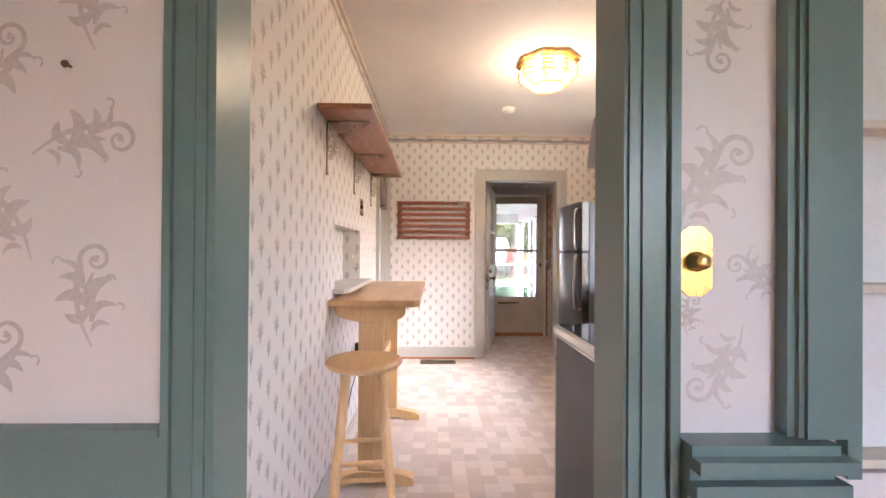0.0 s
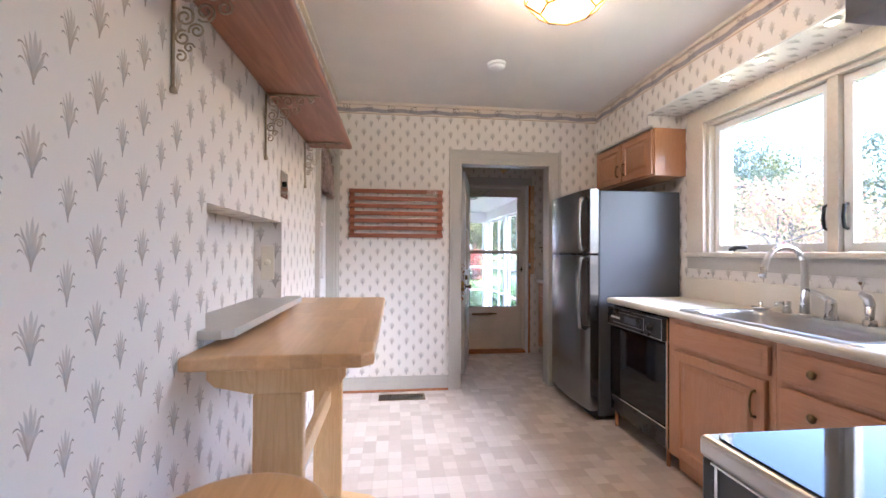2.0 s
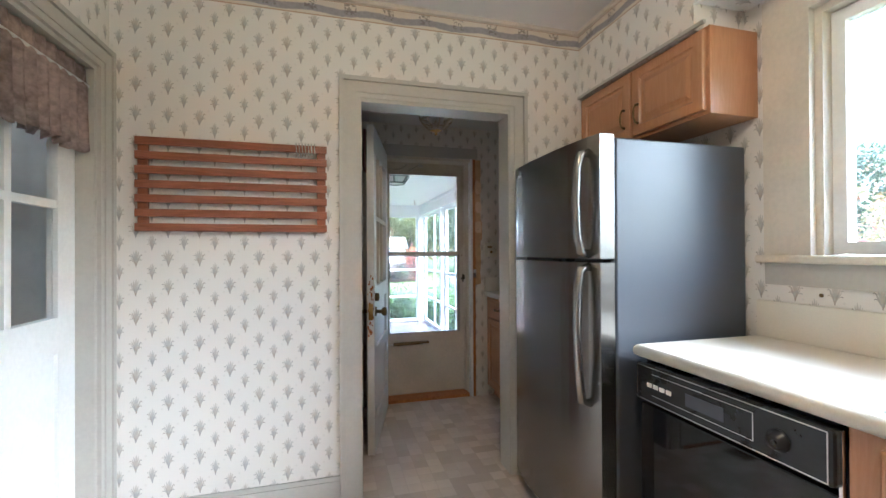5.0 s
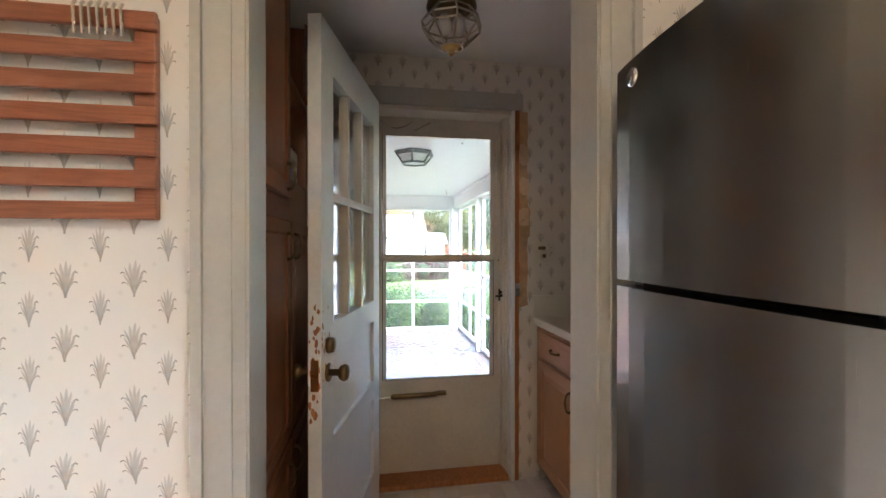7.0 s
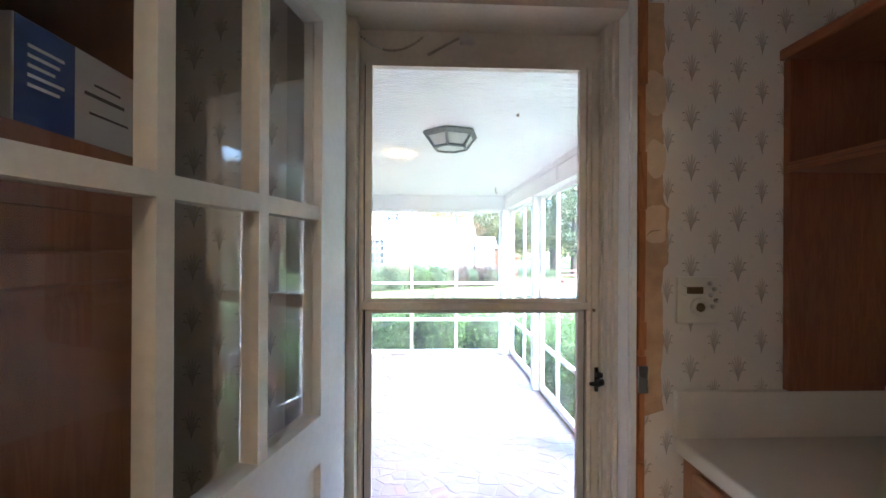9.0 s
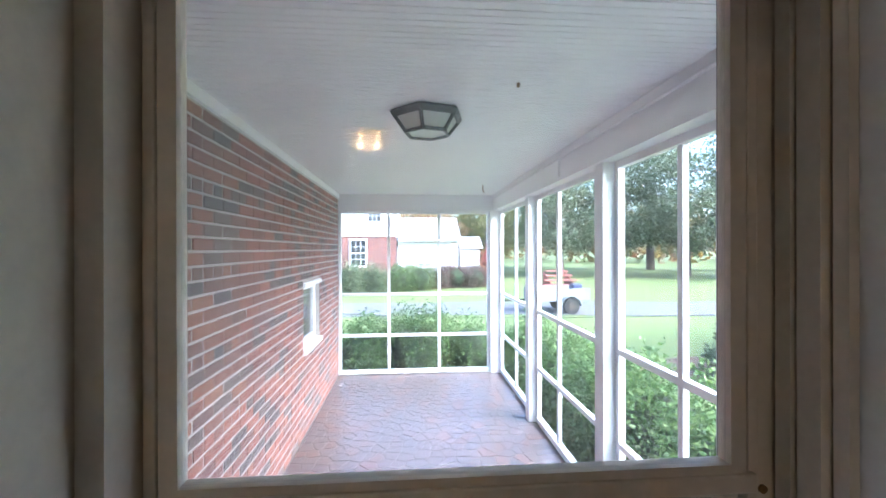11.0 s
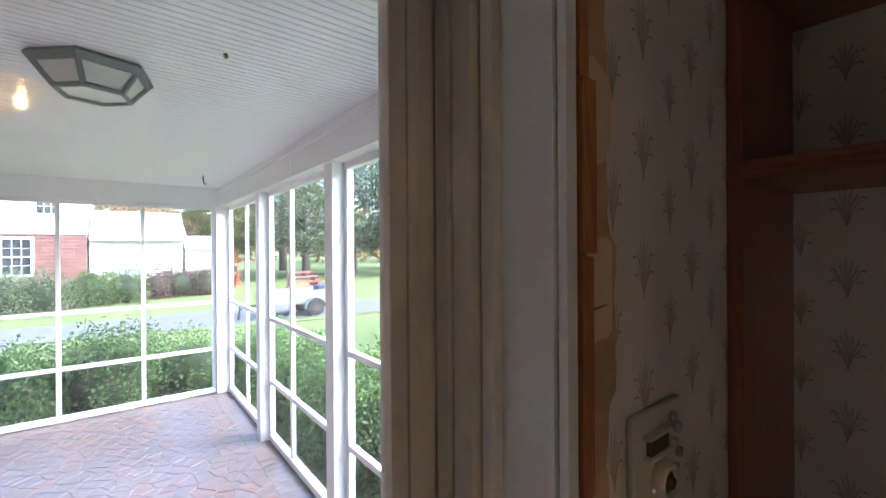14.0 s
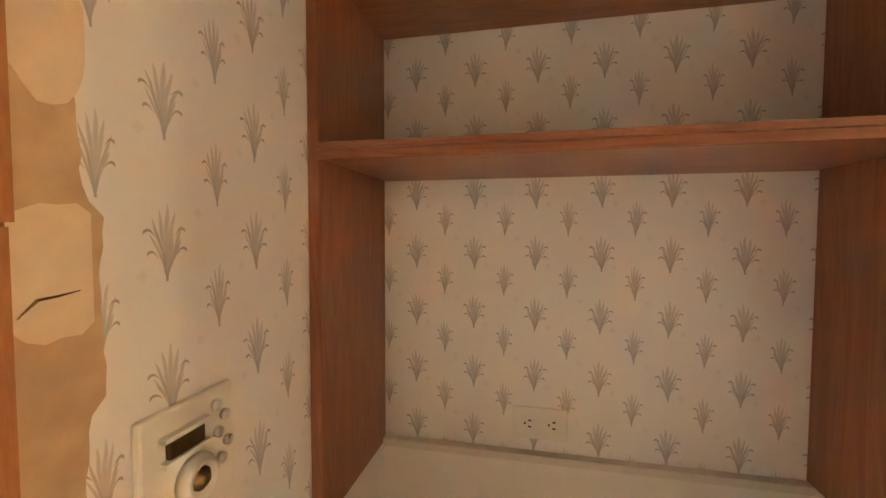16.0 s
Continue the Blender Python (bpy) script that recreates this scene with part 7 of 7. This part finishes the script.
while rowz < 2.2:                       # coursed brick, a long brick at a time
    x = -9.0 - (0.11 if k % 2 else 0)
    while x < 0.2:
        box(bm, max(x, -9), min(x + 0.42, 0.21), HY, HY + 0.05, rowz, rowz + 0.135)
        x += 0.44
    rowz += 0.15
    k += 1
part("brickwork", bm, HBRICK, hs, "red brick ground floor")
part("wall", boxes((-9, 0.20, HY + 0.03, HY + 8, GZ, 2.22)), MORTAR, hs)
bm = B()
for i in range(20):
    z = 2.22 + i * 0.14
    prism(bm, [(HY - 0.06, z), (HY - 0.03, z + 0.145), (HY + 0.1, z + 0.145), (HY + 0.1, z)], "x", -9.05, 0.26)
part("siding", bm, SIDING, hs, "white clapboard upper floor")
part("upper_wall", box(B(), -9, 0.2, HY + 0.101, HY + 8, 2.221, 5.0), SIDING, hs)
part("roof", prism(B(), [(HY - 0.4, 5.0), (HY + 4, 7.6), (HY + 8.4, 5.0)], "x", -9.3, 0.5), ROOF, hs)


def far_window(x0, x1, z0, z1, y, parent):
    w_ = part("window", boxes((x0 - 0.1, x0, y - 0.05, y - 0.001, z0 - 0.1, z1 + 0.1), (x1, x1 + 0.1, y - 0.05, y - 0.001, z0 - 0.1, z1 + 0.1), (x0, x1, y - 0.05, y - 0.001, z1, z1 + 0.1), (x0, x1, y - 0.05, y - 0.001, z0 - 0.1, z0), (x0, x1, y - 0.045, y - 0.012, (z0 + z1) / 2 - 0.03, (z0 + z1) / 2 + 0.03)), SIDING, parent, "white framed sash window")
    part("pane", box(B(), x0, x1, y - 0.011, y - 0.002, z0, z1), DARKPANE, w_)
    for r in ([(x0 + (x1 - x0) * i / 3 - 0.012, x0 + (x1 - x0) * i / 3 + 0.012, y - 0.025, y - 0.0115, z0, z1) for i in (1, 2)] + [(x0, x1, y - 0.024, y - 0.0125, z0 + (z1 - z0) * f - 0.012, z0 + (z1 - z0) * f + 0.012) for f in (0.25, 0.75)]):
        part("muntin", boxes(r), SIDING, w_)


far_window(-2.42, -1.58, 0.52, 1.98, HY, hs)
far_window(-1.4, -0.7, 3.1, 4.3, HY - 0.06, hs)
wg = thing("house_wing", (2, HY + 3, GZ), "low white sided wing with grey roof", "house")
part("wall", box(B(), 0.27, 3.9, HY + 0.5, HY + 6, GZ, 2.05), SIDING, wg)
part("roof", prism(B(), [(HY + 0.1, 2.0), (HY + 3.2, 3.55), (HY + 6.4, 2.0)], "x", 0.27, 4.1), ROOF, wg)
part("gutter", box(B(), 0.28, 4.15, HY + 0.02, HY + 0.099, 1.96, 2.06), SIDING, wg)
part("skylight", prism(B(), [(HY + 1.3, 2.66), (HY + 1.9, 2.96), (HY + 1.9, 3.04), (HY + 1.3, 2.74)], "x", 1.9, 2.5), SIDING, wg)
for x in (1.35, 1.95, 2.55):
    far_window(x, x + 0.42, 0.5, 0.85, HY + 0.5, wg)
    part("garage_panel", box(B(), x - 0.05, x + 0.47, HY + 0.46, HY + 0.498, 1.0, 1.7), SIDING, wg)
sd2 = thing("shed", (4.8, HY + 3, GZ), "small white side porch with a grey roof", "shed")
part("wall", box(B(), 4.2, 5.4, HY + 1.5, HY + 4, GZ, 1.5), SIDING, sd2)
part("roof", prism(B(), [(HY + 1.2, 1.5), (HY + 2.8, 2.3), (HY + 4.4, 1.5)], "x", 4.12, 5.6), ROOF, sd2)
for i, (x, y, m, hgt) in enumerate(((-4.4, 26.4, LEAF_GREEN, 1.4), (-3.2, 26.6, LEAF_BRIGHT, 1.55), (-2.0, 26.3, LEAF_GREEN, 1.6), (-0.9, 26.6, LEAF_GREEN, 1.45), (0.4, 27.6, LEAF_BRIGHT, 1.6), (1.5, 27.8, LEAF_BRIGHT, 1.45),
                                   (2.6, 29.0, LEAF_PURPLE, 1.2), (3.6, 29.3, LEAF_PURPLE, 1.35), (4.7, 29.3, LEAF_PURPLE, 1.3))):
    shrub((x, y, GZ), (0.95, 0.8, hgt), m, 80 + i, "rounded foundation shrub before the neighbouring house", 4200, 0.10)
shrub((5.9, HY + 0.6, GZ), (0.9, 0.8, 2.2), LEAF_RED, 95, "red-leaved ornamental shrub by the side porch", 1800, 0.16)

# wire slung across the yard, and a small trailer left on the driveway
wire = thing("overhead_wire", (2.5, 14, GZ), "thin dark wire slung low across the yard", "wire")
pts = [(-6 + 15 * i / 30, 14.1 - 0.02 * i, 0.60 - 0.45 * i / 30 - 0.25 * math.sin(math.pi * i / 30)) for i in range(31)]
part("strand", tube(B(), pts, 0.007, 6), RUBBER_SHADE, wire)
for x, y, z in ((-6, 14.1, 0.60), (9, 13.5, 0.15)):
    part("stake", tube(B(), [(x, y, GZ), (x, y, z + 0.05)], 0.025, 8), BARK, wire)
PALE_STEEL = plain("pale_galvanised_steel", (0.24, 0.245, 0.25), 0.5, vary=0.12, bump=0.05)
tl = thing("utility_trailer", (6.2, 19.9, GZ), "pale grey flat trailer parked on the driveway", "trailer")
part("bed", bev(5.2, 7.2, 19.35, 20.55, GZ + 0.42, GZ + 0.50, 0.01), PALE_STEEL, tl)
for a in ((5.2, 7.2, 19.35, 19.39), (5.2, 7.2, 20.51, 20.55), (5.2, 5.24, 19.395, 20.505)):
    part("side_board", bev(*a, GZ + 0.505, GZ + 0.86, 0.008), PALE_STEEL, tl)
for y in (19.27, 20.63):
    wh = part("wheel", tube(B(), [(6.5, y - 0.07, GZ + 0.27), (6.5, y + 0.07, GZ + 0.27)], 0.27, 22), RUBBER_SHADE, tl, "dark rubber tyre")
    part("rim", tube(B(), [(6.5, y - 0.078, GZ + 0.27), (6.5, y + 0.078, GZ + 0.27)], 0.12, 18), BARK, wh)
    part("fender", prism(B(), [(6.5 + 0.36 * math.cos(radians(q)), GZ + 0.27 + 0.36 * math.sin(radians(q))) for q in range(0, 181, 20)] + [(6.5 + 0.33 * math.cos(radians(q)), GZ + 0.27 + 0.33 * math.sin(radians(q))) for q in range(180, -1, -20)], "y", y - 0.08, y + 0.08), PALE_STEEL, tl)
part("drawbar", tube(B(), [(5.2, 19.95, GZ + 0.44), (4.3, 19.95, GZ + 0.40), (4.25, 19.95, GZ + 0.001)], 0.035, 8), RUBBER_SHADE, tl)
mw_ = thing("riding_mower", (6.75, 19.95, GZ + 0.5), "dark blue riding mower standing on the trailer", "mower")
NAVY = plain("dark_blue_enamel", (0.04, 0.05, 0.10), 0.4, vary=0.15, bump=0.02)
part("hood", bev(6.75, 7.12, 19.75, 20.15, GZ + 0.62, GZ + 0.98, 0.06, 3), NAVY, mw_)
part("seat", bev(6.35, 6.62, 19.78, 20.12, GZ + 0.70, GZ + 0.80, 0.03, 3), RUBBER_SHADE, mw_)
part("chassis", bev(6.25, 7.05, 19.80, 20.10, GZ + 0.60, GZ + 0.70, 0.02), NAVY, mw_)
for x, rad in ((6.42, 0.13), (6.98, 0.10)):
    for y in (19.70, 20.20):
        part("wheel", tube(B(), [(x, y - 0.05, GZ + 0.501 + rad), (x, y + 0.05, GZ + 0.501 + rad)], rad, 16), RUBBER_SHADE, mw_)
part("steering_wheel", tube(B(), [(6.72, 19.95 + 0.13 * math.cos(q), GZ + 1.08 + 0.06 * math.sin(q)) for q in [k * math.pi / 8 for k in range(17)]], 0.012, 6), RUBBER_SHADE, mw_)
part("steering_column", tube(B(), [(6.78, 19.95, GZ + 0.9), (6.72, 19.95, GZ + 1.08)], 0.015, 6), RUBBER_SHADE, mw_)

# red picnic steps on the far lawn
RED = plain("red_painted_wood", (0.27, 0.085, 0.07), 0.6, vary=0.2, bump=0.2)
rs = thing("red_bench", (9.5, 28.5, GZ), "red stepped wooden bench on the far lawn", "bench")
for i in range(4):
    part("plank", box(B(), 8.4 + i * 0.22, 10.6 - i * 0.1, 28 + i * 0.45, 28.42 + i * 0.45, GZ + 0.15 + i * 0.24, GZ + 0.23 + i * 0.24), RED, rs)
for x in (8.9, 10.2):
    part("leg", prism(B(), [(28.0, GZ), (28.0, GZ + 0.15), (29.7, GZ + 0.86), (29.7, GZ)], "x", x, x + 0.08), RED, rs)

# trees: behind the houses, across the lawn, and outside the kitchen window
for i, (x, y, h, sp, m, c, sz) in enumerate((
        (3.5, 44, 9.5, 3.4, LEAF_YELLOW, 3000, 0.42), (8.5, 46, 12, 4.2, LEAF_OLIVE, 3200, 0.45), (-1.5, 46, 10, 4.0, LEAF_YELLOW, 2600, 0.45), (7.2, 38, 8, 2.6, LEAF_OLIVE, 2400, 0.35),
        (13, 38, 12, 4.4, LEAF_GREEN, 4200, 0.42), (18, 40, 14, 5.0, LEAF_GREEN, 4800, 0.45), (23, 37, 13, 5.0, LEAF_GREEN, 5000, 0.45), (28, 34, 14, 5.2, LEAF_GREEN, 5000, 0.45),
        (34, 32, 13, 5.0, LEAF_OLIVE, 4200, 0.45), (40, 29, 14, 5.5, LEAF_GREEN, 4200, 0.5), (46, 24, 13, 5.5, LEAF_GREEN, 3600, 0.5), (15, 50, 15, 5.5, LEAF_GREEN, 3600, 0.5), (26, 47, 16, 6, LEAF_GREEN, 3600, 0.5), (37, 42, 16, 6, LEAF_GREEN, 3200, 0.5))):
    tree((x, y, GZ), h, sp, m, 200 + i, "broad leafy tree beyond the lawn", int(c * 2.6), sz * 0.55, 0.16)
for i, (x, y, h, sp, m, c, sz, lab) in enumerate((
        (7.6, 8.6, 3.4, 1.7, LEAF_YELLOW, 1500, 0.10, "small yellow autumn tree outside the kitchen window"),
        (6.6, 6.3, 2.5, 1.1, LEAF_RED, 1200, 0.10, "small red-leaved tree outside the kitchen window"),
        (9.5, 6.2, 4.0, 2.0, LEAF_YELLOW, 1100, 0.12, "leafy yellow tree outside the kitchen window"),
        (11.5, 11.5, 5.2, 2.6, LEAF_YELLOW, 3600, 0.2, "yellow autumn tree beyond the lawn"),
        (12.5, 4.0, 3.6, 2.2, LEAF_YELLOW, 2600, 0.2, "yellow tree outside the kitchen window"),
        (14, 8.0, 3.6, 2.4, LEAF_YELLOW, 2600, 0.22, "low yellow tree outside the kitchen window"))):
    tree((x, y, GZ), h, sp, m, 300 + i, lab, int(c * 5), sz * 0.5, 0.2)

# far woods closing the horizon
fw = thing("far_woods", (0, 0, GZ), "distant belt of mixed autumn woods", "woods", kind="stuff")
blobs = []
rnd = random.Random(77)
for i in range(130):
    a = radians(-95 + 210 * i / 130)
    d = rnd.uniform(75, 110)
    s = rnd.uniform(4, 8)
    blobs.append(((d * math.cos(a), d * math.sin(a), GZ + rnd.uniform(2, 8)), (s, s, s * 0.9)))
leaves("foliage", blobs, 14000, 1.6, LEAF_WOODS, fw, 78, 0.5)


# ---- pieces: paving stones and bricks ----
SLATE = varied("porch_slate", [(0.165, 0.12, 0.118), (0.155, 0.12, 0.125), (0.20, 0.115, 0.095), (0.15, 0.118, 0.122), (0.175, 0.128, 0.125), (0.155, 0.113, 0.112), (0.18, 0.125, 0.12), (0.165, 0.125, 0.125)], 0.27, 0.10, 14)
GROUT = plain("grey_grout", (0.19, 0.165, 0.155), 0.8, vary=0.2, bump=0.4, grain=90)
floor_porch = whole("floor_porch", box(B(), PX0 - 0.02, 2.40, PY0 - 0.01, PY1 + 0.12, PZ - 0.6, PZ - 0.003), GROUT, kind="structure", label="crazy-paved slate porch floor in rose and grey", category="floor")


def clip(poly, p, q):
    """The part of a polygon nearer to p than to q."""
    mx, my, dx, dy = (p[0] + q[0]) / 2, (p[1] + q[1]) / 2, q[0] - p[0], q[1] - p[1]
    out = []
    for i in range(len(poly)):
        a, b2 = poly[i - 1], poly[i]
        sa, sb = (a[0] - mx) * dx + (a[1] - my) * dy, (b2[0] - mx) * dx + (b2[1] - my) * dy
        if (sa <= 0) != (sb <= 0):
            f = sa / (sa - sb)
            out.append((a[0] + f * (b2[0] - a[0]), a[1] + f * (b2[1] - a[1])))
        if sb <= 0:
            out.append(b2)
    return out


rng = random.Random(11)
ex0, ex1, ey0, ey1 = PX0 + 0.002, 2.11, PY0 + 0.02, PY1 + 0.0
sites = []
nx_, ny_ = 18, 45
for j in range(ny_):
    for i in range(nx_):
        sites.append((ex0 + (i + 0.5 + rng.uniform(-0.46, 0.46)) * (ex1 - ex0) / nx_, ey0 + (j + 0.5 + rng.uniform(-0.46, 0.46)) * (ey1 - ey0) / ny_))
far_v, far_f = [], []
for p in sites:
    poly = [(ex0, ey0), (ex1, ey0), (ex1, ey1), (ex0, ey1)]
    near = sorted(sites, key=lambda q: (q[0] - p[0]) ** 2 + (q[1] - p[1]) ** 2)[1:26]
    for q in near:
        poly = clip(poly, p, q)
    if len(poly) < 3:
        continue
    cx, cy = sum(a for a, _ in poly) / len(poly), sum(b2 for _, b2 in poly) / len(poly)

    def shrunk(d):
        r = []
        for a, b2 in poly:
            ln = math.hypot(a - cx, b2 - cy)
            k = max(0.2, 1 - d / max(ln, 1e-4))
            r.append((cx + (a - cx) * k - p[0], cy + (b2 - cy) * k - p[1]))
        return r
    hgt = rng.uniform(-0.0005, 0.0012)
    tilt_x, tilt_y = rng.uniform(-0.004, 0.004), rng.uniform(-0.004, 0.004)
    lo, mid, hi = shrunk(0.004), shrunk(0.004), shrunk(0.009)
    k = len(poly)
    V = [(a, b2, -0.02) for a, b2 in lo] + [(a, b2, hgt - 0.003 + a * tilt_x + b2 * tilt_y) for a, b2 in mid] + [(a, b2, hgt + a * tilt_x + b2 * tilt_y) for a, b2 in hi]
    F = [tuple(range(2 * k, 3 * k))]
    for i in range(k):
        j = (i + 1) % k
        F += [(i, j, k + j, k + i), (k + i, k + j, 2 * k + j, 2 * k + i)]
    if p[1] > 7.85:
        n0 = len(far_v)
        far_v += [(a + p[0], b2 + p[1], c + PZ) for a, b2, c in V]
        far_f += [tuple(n0 + q for q in f) for f in F]
        continue
    me = bpy.data.meshes.new("paving_stone")
    me.from_pydata(V, [], F)
    me.materials.append(SLATE)
    ob = new("paving_stone", me)
    ob.location = (p[0], p[1], PZ)
    ob.parent = floor_porch
me = bpy.data.meshes.new("paving_stones")
me.from_pydata(far_v, [], far_f)
me.materials.append(varied("porch_slate_far", [(0.165, 0.12, 0.118), (0.155, 0.12, 0.125), (0.20, 0.115, 0.095), (0.15, 0.118, 0.122), (0.175, 0.128, 0.125), (0.155, 0.113, 0.112), (0.18, 0.125, 0.12), (0.165, 0.125, 0.125)], 0.27, 0.10, 14, "island"))
ob = new("paving_stones", me)
ob.parent = floor_porch
tagged(ob, kind="stuff")
# brick edging along the screens
BRICK = varied("red_brick", [(0.21, 0.095, 0.07), (0.18, 0.085, 0.066), (0.235, 0.102, 0.073), (0.165, 0.09, 0.074), (0.215, 0.105, 0.083), (0.27, 0.115, 0.068), (0.09, 0.08, 0.082), (0.24, 0.10, 0.07), (0.285, 0.12, 0.074), (0.145, 0.105, 0.093)], 0.8, 0.6, 45)


def brick_mesh(name, lx, ly, lz, mat):
    bm = bev(-lx / 2, lx / 2, -ly / 2, ly / 2, -lz / 2, lz / 2, 0.004, 1)
    me = bpy.data.meshes.new(name)
    bm.to_mesh(me)
    bm.free()
    me.materials.append(mat)
    return me


edge = brick_mesh("edging_brick", 0.24, 0.088, 0.05, SLATE)
y = PY0 + 0.07
while y < PY1 + 0.08:
    ob = new("brick", edge)
    ob.location = (2.235 + rng.uniform(-0.006, 0.006), y, PZ - 0.024 + rng.uniform(-0.003, 0.001))
    ob.parent = floor_porch
    y += 0.098

L, H, J = 0.200, 0.0575, 0.0130
full = brick_mesh("brick", 0.05, L, H, BRICK)
half = brick_mesh("half_brick", 0.05, L / 2 - J / 2, H, BRICK)
BRICK_JOINED = varied("red_brick_far", [(0.24, 0.092, 0.068), (0.20, 0.08, 0.062), (0.27, 0.10, 0.07), (0.18, 0.085, 0.072), (0.24, 0.105, 0.085), (0.30, 0.115, 0.075), (0.10, 0.085, 0.085), (0.27, 0.10, 0.07), (0.32, 0.12, 0.085), (0.15, 0.11, 0.10)], 0.8, 0.6, 45, "island")
rest_v, rest_f = [], []
course = 0
z = PZ + H / 2 + 0.002
rng = random.Random(4)
while z < 2.19:
    y = PY0 + (0 if course % 2 else -(L + J) / 2) + L / 2
    header = course % 6 == 5                      # a header course now and then
    while y < PY1 + 0.2:
        cuts = [(y - L / 2, y + L / 2)] if not header else [(y - L / 2, y - J / 2), (y + J / 2, y + L / 2)]
        for a, b2 in cuts:
            a = max(a, PY0 + 0.001)
            if b2 - a < 0.03:
                continue
            if BZ0 - 0.03 < z < BZ1 + 0.02:       # round the small window
                if a < BY0 < b2:
                    b2 = BY0 - 0.002
                if a < BY1 < b2:
                    a = BY1 + 0.002
                if a >= BY0 and b2 <= BY1 or b2 - a < 0.02:
                    continue
            c, ln = (a + b2) / 2, b2 - a
            dx = rng.uniform(-0.0015, 0.0015)
            if 6.0 < c < 8.05 and z > 0.55 and abs(ln - L) < 0.002:
                ob = new("brick", full)
                ob.location = (PX0 - 0.025 + dx, c, z)
                ob.parent = brick_wall
            elif 6.0 < c < 8.05 and z > 0.55 and abs(ln - L / 2 + J / 2) < 0.003:
                ob = new("brick", half)
                ob.location = (PX0 - 0.025 + dx, c, z)
                ob.parent = brick_wall
            else:
                n0 = len(rest_v)
                e = 0.003
                for xx_, yy_, zz_ in ((PX0 - 0.05, 0, 0), (PX0 - 0.004 + dx, 0, 0), (PX0 + dx, e, e)):
                    rest_v += [(xx_, a + yy_, z - H / 2 + zz_), (xx_, b2 - yy_, z - H / 2 + zz_), (xx_, b2 - yy_, z + H / 2 - zz_), (xx_, a + yy_, z + H / 2 - zz_)]
                for k in (0, 4):
                    for i in range(4):
                        j = (i + 1) % 4
                        rest_f.append((n0 + k + i, n0 + k + j, n0 + k + 4 + j, n0 + k + 4 + i))
                rest_f.append((n0 + 8, n0 + 9, n0 + 10, n0 + 11))
        y += L + J
    z += H + J
    course += 1
me = bpy.data.meshes.new("bricks")
me.from_pydata(rest_v, [], rest_f)
me.materials.append(BRICK_JOINED)
ob = new("bricks", me)
ob.parent = brick_wall
tagged(ob, kind="stuff")
